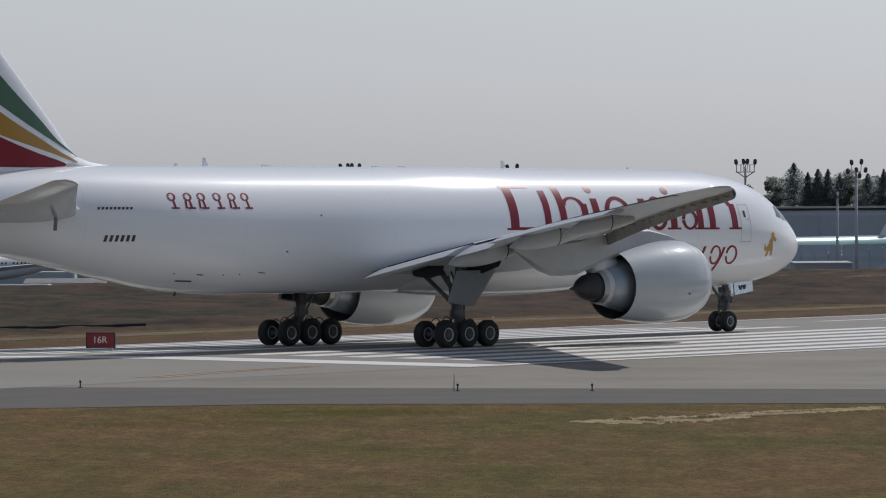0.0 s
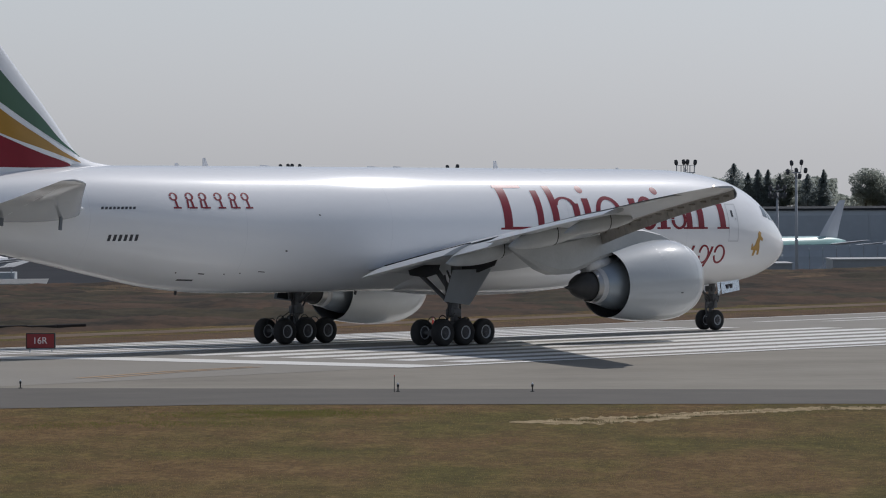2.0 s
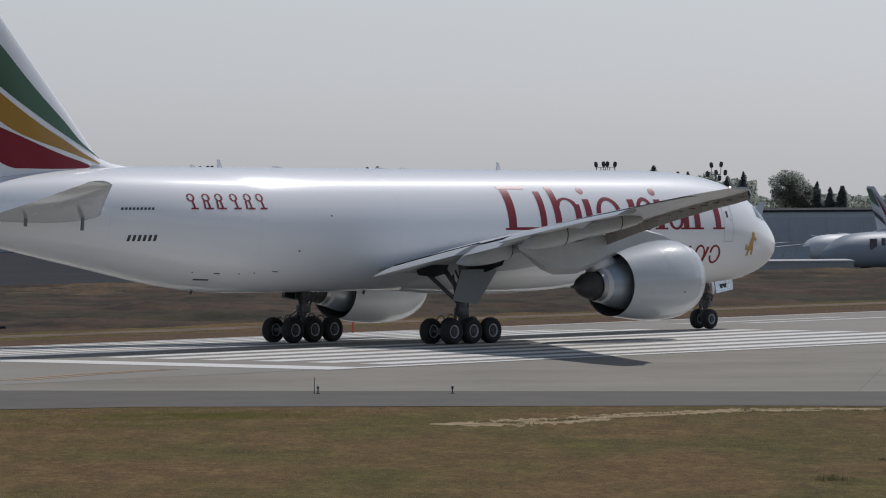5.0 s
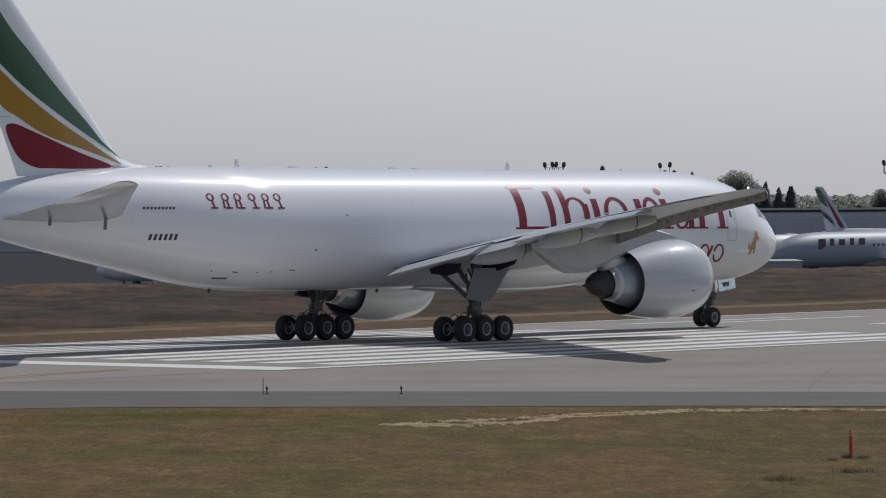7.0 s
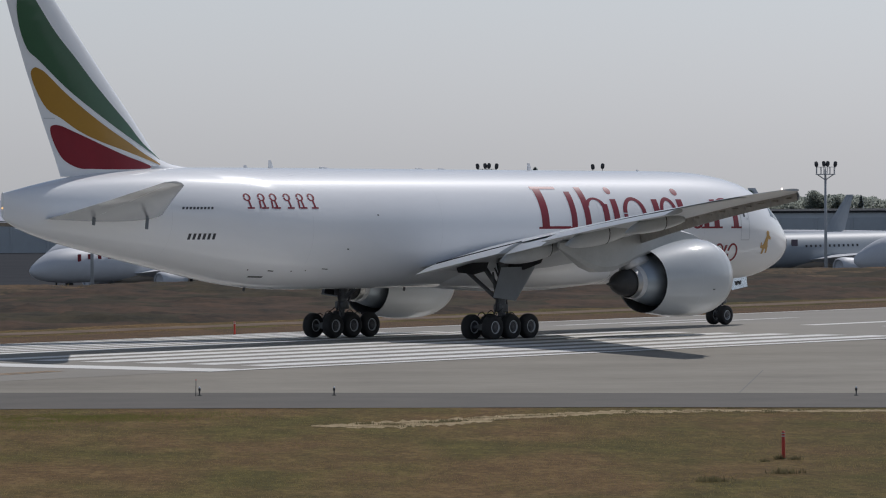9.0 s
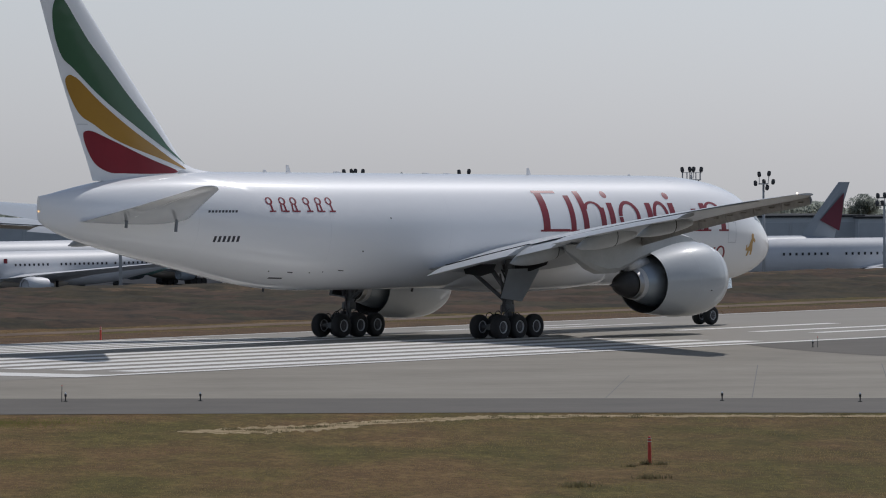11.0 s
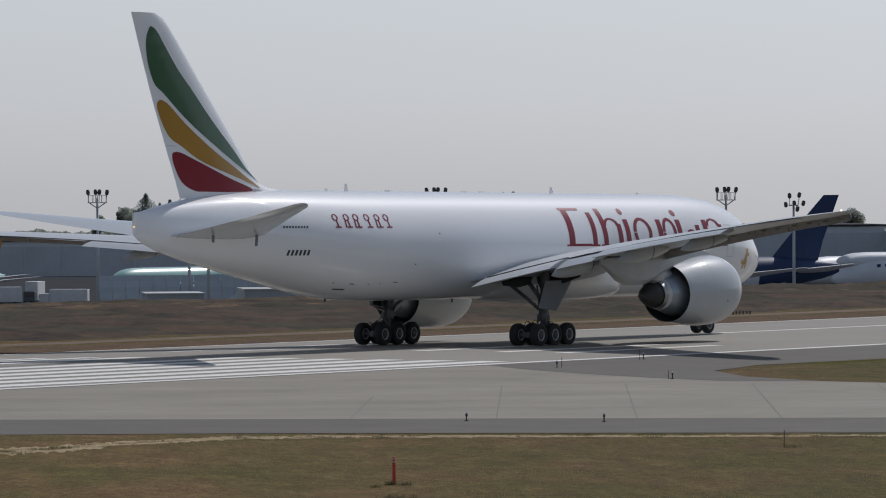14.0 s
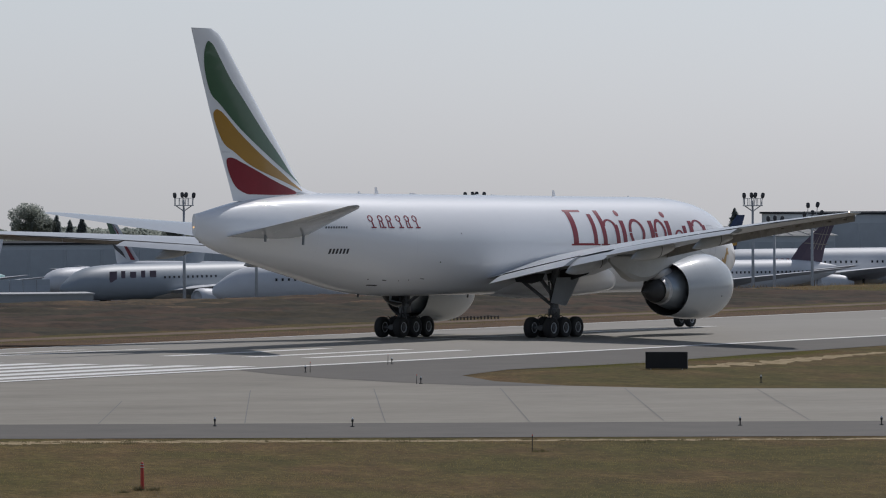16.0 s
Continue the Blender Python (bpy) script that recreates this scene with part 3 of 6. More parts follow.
def build_wing(plane, side):
    bm = bmesh.new()
    vs = [2.4, 3.5, 5, 7, 9.8, 12, 14, 16, 18, 20, 22, 24, 26, 28, 29.4, 30.4, 31.2, 31.9, 32.4]
    add_rings(bm, [foil_ring(*wing_at(v), side, v) for v in vs], True, True)
    wing = smooth_by_angle(part("wing", bm, GREY_WING, plane, "light grey wing with its trailing-edge flaps lowered"), 40)
    # flaps, lowered: inboard, flaperon, outboard; then the aileron in line
    for name, v0, v1, c0, c1, drop, gap in (("inboard_flap", 3.55, 8.6, 2.27, 2.5, 11, 0.1), ("flaperon", 8.75, 11.3, 2.2, 2.1, 14, -0.1), ("outboard_flap", 11.5, 22.3, 2.1, 1.5, 9, 0.1), ("aileron", 22.5, 28.6, 1.0, 0.7, 3, -0.2)):
        bm = bmesh.new()
        rings = []
        for k in range(7):
            v = v0 + (v1 - v0) * k / 6
            ule, ute, wle, th, deg = wing_at(v)
            c = c0 + (c1 - c0) * k / 6
            w = wle - (ute - ule) * math.sin(radians(deg)) - (0.02 if name == "aileron" else 0.12)
            rings.append(foil_ring(ute + gap - 0.55, ute + gap - 0.55 + c, w, 0.06 if name == "aileron" else 0.16, drop, side, v))
        add_rings(bm, rings, True, True)
        smooth_by_angle(part(name, bm, GREY_WING, wing), 40)
    # slot ahead of the inboard flap: a solid black strip stands for its shade
    bm = bmesh.new()
    rings = []
    for k in range(7):
        v = 3.5 + 5.1 * k / 6
        ule, ute, wle, th, deg = wing_at(v)
        w = wle - (ute - ule) * math.sin(radians(deg))
        rings.append([P(ute + du, side * v, w + dw) for du, dw in ((-0.04, 0.02), (0.09, 0.02), (0.09, 0.06), (-0.04, 0.06))])
    add_rings(bm, rings, True, True)
    part("slot_shade_strip", bm, RUBBERSEAL, wing, "black strip for the shade in the slot between wing and flap")
    # flap track fairings
    for v, ln, r, gap_u in ((8.7, 5.0, 0.46, 31.69), (14.1, 5.2, 0.42, 33.75), (19.53, 4.8, 0.34, 35.95)):
        ule, ute, wle, th, deg = wing_at(v)
        c = ute - ule
        bm = bmesh.new()
        rings = []
        for k in range(13):
            q = k / 12
            e = max(0.03, math.sin(math.pi * min(1, q * 0.94 + 0.06)) ** 0.7)
            u = ute - ln * 0.62 + ln * q
            w = wle - (u - ule) * math.sin(radians(deg)) - 0.35 - 0.55 * q * q
            rings.append([P(u, side * (v + r * 0.75 * e * math.cos(t)), w + r * 1.25 * e * math.sin(t)) for t in [2 * math.pi * j / 16 for j in range(16)]])
        add_rings(bm, rings, True, True)
        fairing = part("flap_track_fairing", bm, GREY_FAIR, wing, smooth=True)
        q = (gap_u - (ute - ln * 0.62)) / ln
        e = max(0.03, math.sin(math.pi * min(1, q * 0.94 + 0.06)) ** 0.7) * 1.03
        w = wle - (gap_u - ule) * math.sin(radians(deg)) - 0.35 - 0.55 * q * q
        bm = bmesh.new()
        add_rings(bm, [[P(gap_u + du, side * (v + r * 0.75 * e * math.cos(t)), w + r * 1.25 * e * math.sin(t)) for t in [2 * math.pi * j / 16 for j in range(16)]] for du in (-0.03, 0.03)], True, True)
        part("fairing_gap", bm, RUBBERSEAL, fairing, "dark gap between fixed and moving fairing")
    # slats run out ahead of and below the leading edge: pale outer skin, dark ribbed back
    for v0, v1 in ((4.2, 8.3), (10.15, 14.2), (14.25, 17.6), (17.65, 21.0), (21.05, 24.4), (24.45, 27.6), (27.65, 31.1)):
        def sec(v, prof):
            ule, ute, wle, th, deg = wing_at(v)
            k = 0.55 + 0.45 * (32.4 - v) / 22.4
            return [P(ule - 0.42 * k + x * k, side * v, wle - 0.10 * k + z * k) for x, z in prof]
        bm = bmesh.new()
        add_rings(bm, [sec(v, [(0.62, 0.30), (0.30, 0.24), (0.04, 0.06), (-0.06, -0.20), (0.02, -0.46), (0.22, -0.60), (0.10, -0.42), (0.06, -0.20), (0.16, 0.02), (0.36, 0.18)]) for v in (v0, (v0 + v1) / 2, v1)], True, True)
        slat = part("slat", bm, GREY_WING, wing, smooth=True)
        bm = bmesh.new()
        add_rings(bm, [sec(v, [(0.60, 0.27), (0.48, 0.08), (0.38, -0.12), (0.31, -0.30), (0.27, -0.46), (0.235, -0.60)]) for v in (v0, (v0 + v1) / 2, v1)], loop=False)
        part("slat_cove", bm, FLAP_DARK, slat, "dark grey-brown back of the slat", smooth=True)
        for v in (v0 + 0.25 * (v1 - v0), v0 + 0.75 * (v1 - v0)):
            ule, ute, wle, th, deg = wing_at(v)
            bm = bmesh.new()
            add_box(bm, *P(ule + 0.05, side * v, wle - 0.22), 0.7, 0.05, 0.07)
            part("slat_track", bm, FLAP_DARK, slat)
    bm = bmesh.new()
    ule, ute, wle, th, deg = wing_at(10.1)
    bmesh.ops.create_uvsphere(bm, u_segments=14, v_segments=10, radius=1.0, matrix=Matrix.Translation(P(ule - 0.05, side * 10.1, wle - 0.36)) @ Matrix.Diagonal((0.34, 0.08, 0.2, 1)))
    part("slat_end_cap", bm, METAL, wing, "bright metal end of the slat", smooth=True)
    # dark wing box edge behind the slats
    bm = bmesh.new()
    add_rings(bm, [[P(wing_at(v)[0] + x * (wing_at(v)[1] - wing_at(v)[0]), side * v, wing_at(v)[2] + (wing_at(v)[1] - wing_at(v)[0]) * (wing_at(v)[3] * z - x * math.sin(radians(wing_at(v)[4]))) - 0.006) for x, z in ((0.16, -0.36), (0.10, -0.31), (0.05, -0.255), (0.012, -0.145), (0.0, -0.01))] for v in (11, 14, 18, 22, 26, 30)], loop=False)
    part("leading_edge_cove", bm, FLAP_DARK, wing, "dark grey-brown fixed leading edge", smooth=True)
    bm = bmesh.new()
    bmesh.ops.create_uvsphere(bm, u_segments=10, v_segments=8, radius=0.05, matrix=Matrix.Translation(P(43.0, side * 32.2, 7.12)))
    part("tip_light", bm, TIPLIGHT, wing, "lit wing tip light")
    return wing


def emitter(name, color, strength):
    m = bpy.data.materials.new(name)
    m.use_nodes = True
    b = m.node_tree.nodes["Principled BSDF"]
    b.inputs["Base Color"].default_value = (*color, 1)
    b.inputs["Emission Color"].default_value = (*color, 1)
    b.inputs["Emission Strength"].default_value = strength
    return m


TIPLIGHT = emitter("tip_light", (1, 0.8, 0.6), 3.0)
TAILLIGHT = emitter("tail_light", (1, 0.55, 0.2), 1.6)
ENGINE_V = 9.6


def build_engine(plane, side):
    """Nacelle, core and plug on an axis that drops a little towards the rear."""
    tilt = pose(0, 0, 0, 0, -2.0, 0)

    def place(bm):
        m = Matrix.Translation(P(21.5, side * ENGINE_V, 2.94)) @ tilt
        bmesh.ops.transform(bm, matrix=m, verts=bm.verts[:])
        return bm

    bm = bmesh.new()  # along +x is forward; the axis origin is at u = 21.5
    outer = [(-3.5, 1.66), (-2.9, 1.765), (-2.1, 1.89), (-1.2, 2.00), (-0.2, 2.06), (0.7, 2.05), (1.3, 1.98), (1.75, 1.86), (2.02, 1.74), (2.14, 1.65), (2.12, 1.58), (2.0, 1.52), (1.6, 1.50), (0.6, 1.56)]
    inner = [(0.6, 1.56), (-1.5, 1.62), (-2.6, 1.66), (-3.5, 1.64)]
    add_revolve(bm, outer + inner, (0, 0, 0), 64)
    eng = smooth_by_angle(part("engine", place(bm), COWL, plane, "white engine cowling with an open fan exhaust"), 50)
    bm = bmesh.new()
    add_revolve(bm, [(1.78, 1.845), (2.03, 1.745), (2.16, 1.652), (2.13, 1.57), (2.0, 1.51)], (0, 0, 0), 64)
    part("inlet_lip", place(bm), METAL, eng, "polished metal inlet lip", smooth=True)
    bm = bmesh.new()
    add_revolve(bm, [(-3.47, 1.63), (-2.6, 1.65), (-1.5, 1.61), (-0.4, 1.52), (-0.4, 1.0)], (0, 0, 0), 64)
    part("fan_duct", place(bm), LINER, eng, "dark fan duct liner", smooth=True)
    bm = bmesh.new()
    add_revolve(bm, [(-0.4, 1.40), (-1.8, 1.42), (-2.8, 1.34), (-3.5, 1.16), (-4.2, 0.92), (-4.22, 0.86)], (0, 0, 0), 56)
    smooth_by_angle(part("core_cowl", place(bm), CORE, eng, "blue-grey metal core cowling"), 40)
    bm = bmesh.new()
    add_revolve(bm, [(-4.15, 0.90), (-4.25, 0.925), (-4.5, 0.88), (-4.52, 0.86)], (0, 0, 0), 48)
    smooth_by_angle(part("nozzle_ring", place(bm), HUB, eng, "bright metal ring of the core nozzle"), 40)
    bm = bmesh.new()
    add_revolve(bm, [(-4.51, 0.865), (-4.8, 0.81), (-4.81, 0.77), (-4.4, 0.72), (-4.2, 0.5)], (0, 0, 0), 48)
    smooth_by_angle(part("core_nozzle", place(bm), METAL, eng, "weathered metal core exhaust nozzle"), 40)
    bm = bmesh.new()
    add_revolve(bm, [(-4.2, 0.72), (-4.9, 0.71), (-5.4, 0.62), (-5.75, 0.46), (-5.98, 0.28), (-6.12, 0.13), (-6.5, 0.04)], (0, 0, 0), 36, close_end=True)
    smooth_by_angle(part("exhaust_plug", place(bm), DARKMETAL, eng, "dark bulbous exhaust plug with a small spike"), 40)
    bm = bmesh.new()
    add_revolve(bm, [(1.0, 1.54), (1.0, 0.42), (1.5, 0.25), (1.8, 0.02)], (0, 0, 0), 40)
    part("fan", place(bm), DARKMETAL, eng, "dark fan face")
    # seams and a small drain
    for x in (-0.9, 1.35):
        bm = bmesh.new()
        r = lerp_table([(a, b) for a, b in sorted(outer[:10])], x)[0]
        add_revolve(bm, [(x - 0.012, r + 0.006), (x + 0.012, r + 0.006)], (0, 0, 0), 64)
        part("cowl_seam", place(bm), GREY_DOOR, eng)
    bm = bmesh.new()
    add_box(bm, 0.05, -side * 2.0, -0.6, 0.12, 0.03, 0.05)
    part("cowl_latch", place(bm), DARKMARK, eng)
    # strake
    bm = bmesh.new()
    v = [bm.verts.new(p) for p in ((1.2, side * 1.42, 1.42), (-0.1, side * 1.45, 1.46), (-0.1, side * 1.75, 1.78), (0.2, side * 1.72, 1.76))]
    bm.faces.new(v)
    bmesh.ops.solidify(bm, geom=bm.faces[:], thickness=0.03)
    part("strake", place(bm), WHITE, eng)
    # pylon from the cowl up to the wing
    bm = bmesh.new()
    rings = []
    for u, lo, hi, hw in ((19.9, 4.82, 4.90, 0.08), (21.0, 4.7, 5.25, 0.25), (22.5, 4.4, 5.55, 0.36), (24.5, 4.3, 5.6, 0.46), (26.0, 3.95, 5.4, 0.58), (27.0, 3.6, 5.3, 0.64), (28.0, 3.32, 5.1, 0.66), (29.0, 3.28, 5.0, 0.6), (30.0, 3.55, 4.95, 0.48), (31.2, 4.15, 4.9, 0.26), (32.0, 4.55, 4.85, 0.08)):
        rings.append([P(u, side * ENGINE_V + hw * sv, lo + (hi - lo) * k) for sv, k in ((-1, 0.15), (-0.6, 0), (0.6, 0), (1, 0.15), (1, 0.9), (0.6, 1), (-0.6, 1), (-1, 0.9))])
    add_rings(bm, rings, True, True)
    smooth_by_angle(part("pylon", bm, GREY_FAIR, eng), 40)
    bm = bmesh.new()
    add_rings(bm, [[P(u, side * ENGINE_V + 0.45 * math.sin(t), lo + 0.3 + 0.36 * math.cos(t)) for t in [2 * math.pi * j / 14 for j in range(14)]] for u, lo in ((25.0, 3.55), (25.8, 3.5), (26.5, 3.42))], True, True)
    part("heat_shield", bm, HUB, eng, "bright metal heat shield above the core nozzle", smooth=True)
    return eng


FIN = [  # height, leading edge u, trailing edge u
    (8.3, 51.2, 58.8), (8.7, 51.4, 58.97), (9.3, 51.97, 59.23), (11.2, 53.7, 60.13), (13.5, 55.93, 61.18), (15.5, 57.83, 62.0), (17.6, 59.82, 62.8), (18.0, 60.3, 62.95), (18.28, 61.0, 63.05)]


def fin_half(u, w):
    """Half the fin's thickness at a place on it."""
    ule, ute = lerp_table(FIN, w)
    x = max(0.0, min(1.0, (u - ule) / (ute - ule)))
    c = ute - ule
    return c * 0.05 * (2.6 * math.sqrt(x) * (1 - x) + 0.06 * (1 - x)) + 0.012


def rounded(pts, k=4):
    """A closed outline with a smooth curve through its points."""
    n, out = len(pts), []
    for i in range(n):
        p0, p1, p2, p3 = (Vector(pts[(i + j) % n]) for j in (-1, 0, 1, 2))
        for q in range(k):
            t = q / k
            v = 0.5 * (2 * p1 + (p2 - p0) * t + (2 * p0 - 5 * p1 + 4 * p2 - p3) * t * t + (3 * p1 - p0 - 3 * p2 + p3) * t ** 3)
            out.append((v.x, v.y))
    return out


def build_fin(plane):
    bm = bmesh.new()
    rings = []
    xs = [0, 0.02, 0.06, 0.13, 0.25, 0.4, 0.55, 0.7, 0.85, 1.0]
    for w in (8.3, 8.7, 9.0, 9.3, 10.2, 11.2, 12.3, 13.5, 14.5, 15.5, 16.6, 17.6, 18.0, 18.28):
        ule, ute = lerp_table(FIN, w)
        pts = [(ule + (ute - ule) * x) for x in xs]
        rings.append([P(u, fin_half(u, w), w) for u in pts] + [P(u, -fin_half(u, w), w) for u in pts[::-1]])
    add_rings(bm, rings, True, True)
    fin = smooth_by_angle(part("vertical_fin", bm, WHITE, plane, "white tail fin with green, yellow and red swooshes"), 40)
    # dorsal fillet
    bm = bmesh.new()
    rings = []
    for u, h, hw in ((49.2, 0.0, 0.06), (50.2, 0.08, 0.14), (51.0, 0.2, 0.22), (51.8, 0.45, 0.28), (52.6, 0.8, 0.30)):
        w0 = 8.62
        rings.append([P(u, hw * a, w0 + (0.16 + h) * b) for a, b in ((-1.6, 0), (-0.8, 0.45), (-0.35, 0.9), (0, 1), (0.35, 0.9), (0.8, 0.45), (1.6, 0))])
    add_rings(bm, rings, True, True)
    part("dorsal_fillet", bm, WHITE, fin, smooth=True)
    green = [(61.64, 17.5), (61.89, 16.78), (61.72, 15.64), (61.17, 14.5), (60.4, 13.94), (58.72, 12.7), (56.89, 11.61), (54.38, 10.31), (51.63, 9.11), (53.14, 9.92), (54.3, 10.91), (55.61, 11.96), (56.85, 13.03), (58.06, 14.17), (59.3, 15.29), (60.37, 16.52), (60.96, 17.22), (61.33, 17.48)]
    yellow = [(60.68, 13.6), (60.9, 13.3), (60.53, 12.5), (59.82, 11.6), (58.86, 11.12), (57.76, 10.54), (56.41, 10.06), (54.43, 9.54), (51.73, 8.87), (53.17, 9.45), (54.4, 10.04), (55.57, 10.59), (56.92, 11.31), (58.6, 12.34), (59.92, 13.31), (60.34, 13.53)]
    red = [(59.3, 10.82), (59.58, 10.66), (59.36, 10.02), (58.72, 9.16), (57.75, 8.73), (56.8, 8.68), (54.46, 8.67), (52.66, 8.79), (54.44, 9.31), (55.58, 9.66), (56.85, 10.09), (58.27, 10.57), (58.84, 10.76)]
    for nm, pts, m in (("green_swoosh", rounded(green), GREEN), ("yellow_swoosh", rounded(yellow), YELLOW), ("red_swoosh", rounded(red), RED)):
        for side in (1, -1):
            bm = bmesh.new()
            f = bm.faces.new([bm.verts.new((u, w, 0)) for u, w in pts])
            bm.normal_update()
            bmesh.ops.triangulate(bm, faces=[f])
            for k in range(12):
                for no, lo, hi in (((1, 0, 0), 52, 61.5), ((0, 1, 0), 8.8, 17.8)):
                    q = lo + (hi - lo) * (k + 0.5) / 12
                    bmesh.ops.bisect_plane(bm, geom=bm.verts[:] + bm.edges[:] + bm.faces[:], plane_co=(q, q, 0), plane_no=no)
            for v in bm.verts:
                v.co = P(v.co.x, side * (fin_half(v.co.x, v.co.y) + 0.012), v.co.y)
            part(nm, bm, m, fin, smooth=True)
    # rudder gap
    bm = bmesh.new()
    for side in (1, -1):
        v = [bm.verts.new(P(u, side * (fin_half(u, w) + 0.006), w)) for u, w in ((60.0, 11.16), (59.3, 11.16), (59.3, 11.12), (60.0, 11.12))]
        bm.faces.new(v)
    part("rudder_gap", bm, SEAM, fin)
    return fin


def build_stabilizer(plane, side):
    tab = [(0.6, 52.4, 60.6, 6.30, 0.11, 1.0), (2.0, 53.6, 60.9, 6.48, 0.11, 1.0), (6.0, 57.2, 61.8, 7.06, 0.10, 1.0), (9.9, 60.6, 62.7, 7.66, 0.09, 0.8), (10.5, 61.4, 62.85, 7.75, 0.085, 0.5), (10.76, 61.9, 62.9, 7.79, 0.08, 0.5)]
    bm = bmesh.new()
    add_rings(bm, [foil_ring(*lerp_table(tab, v), side, v) for v in (0.6, 2, 4, 6, 8, 9.9, 10.5, 10.76)], True, True)
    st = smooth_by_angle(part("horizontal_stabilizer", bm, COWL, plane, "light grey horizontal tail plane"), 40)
    for u, v, h, lean in ((58.9, 2.3, 0.62, -4), (55.6, 2.75, 1.0, -14)):
        vs = P(u, side * v, 6.22)
        bm = bmesh.new()
        add_box(bm, vs.x, vs.y, vs.z + 0.2, 0.16, 0.07, h * 0.55, rot=pose(0, 0, 0, 0, lean, 0), bevel=0.02)
        add_box(bm, vs.x + 0.03, vs.y, vs.z - h * 0.25, 0.2, 0.06, h * 0.6, rot=pose(0, 0, 0, 0, 6, 0), bevel=0.02)
        part("seal_fairing", bm, SEALGREY, st, "thin dark grey fairing below the tail plane")
    # elevator: a parting line along the underside, and the rounded root fairing
    bm = bmesh.new()
    rows = []
    for v in (2.0, 4, 6, 8, 9.9):
        ule, ute, wle, th, deg = lerp_table(tab, v)
        c = ute - ule
        rows.append([P(ule + c * x, side * v, wle - c * (0.012 + th * 0.27 * (1 - x) / 0.35)) for x in (0.70, 0.712)])
    add_rings(bm, rows, loop=False)
    part("elevator_gap", bm, SEAM, st)
    bm = bmesh.new()
    bmesh.ops.create_uvsphere(bm, u_segments=12, v_segments=8, radius=1.0, matrix=Matrix.Translation(P(53.95, side * 2.12, 6.72)) @ pose(0, 0, 0, 0, 6, 0) @ Matrix.Diagonal((0.42, 0.16, 0.15, 1)))
    part("root_fairing", bm, WHITE, st, "white rounded fairing at the tail plane root", smooth=True)
    return st


def wheel_mesh(radius, width):
    bm = bmesh.new()
    h = width / 2
    prof = [(-h * 0.80, radius * 0.50), (-h * 0.98, radius * 0.62), (-h, radius * 0.78), (-h * 0.86, radius * 0.92), (-h * 0.55, radius * 0.985), (0, radius), (h * 0.55, radius * 0.985), (h * 0.86, radius * 0.92), (h, radius * 0.78), (h * 0.98, radius * 0.62), (h * 0.80, radius * 0.50)]
    add_revolve(bm, prof, (0, 0, 0), 40, "y")
    tyre = mesh_from("tyre", bm, TYRE, True)
    bm = bmesh.new()
    rim = [(-h * 0.82, radius * 0.51), (-h * 0.88, radius * 0.47), (-h * 0.55, radius * 0.42), (-h * 0.45, radius * 0.26), (-h * 0.70, radius * 0.22), (-h * 0.72, 0.02)]
    add_revolve(bm, rim, (0, 0, 0), 32, "y", True)
    add_revolve(bm, [(-a, r) for a, r in rim], (0, 0, 0), 32, "y", True)
    for s in (1, -1):
        for i in range(9):
            t = 2 * math.pi * i / 9
            add_box(bm, radius * 0.34 * math.cos(t), s * h * 0.52, radius * 0.34 * math.sin(t), 0.045, 0.03, 0.045)
    rim_me = mesh_from("rim", bm, HUB)
    bm = bmesh.new()
    for s in (1, -1):
        add_revolve(bm, [(s * h * 0.60, radius * 0.43), (s * h * 0.58, radius * 0.34), (s * h * 0.62, radius * 0.27), (s * h * 0.80, radius * 0.20), (s * h * 0.82, 0.01)], (0, 0, 0), 24, "y")
    return tyre, rim_me, mesh_from("brake_hub", bm, HUBDARK)


WHEELS = []


def add_wheel(plane, meshes, u, v, w, radius):
    wh = new("wheel")
    wh.parent = plane
    wh.location = (-u, -v, w)
    for nm, me in zip(("tyre", "rim", "brake_hub"), meshes):
        o = new(nm, me)
        o.parent = wh
    WHEELS.append((wh, u, v, w, radius))


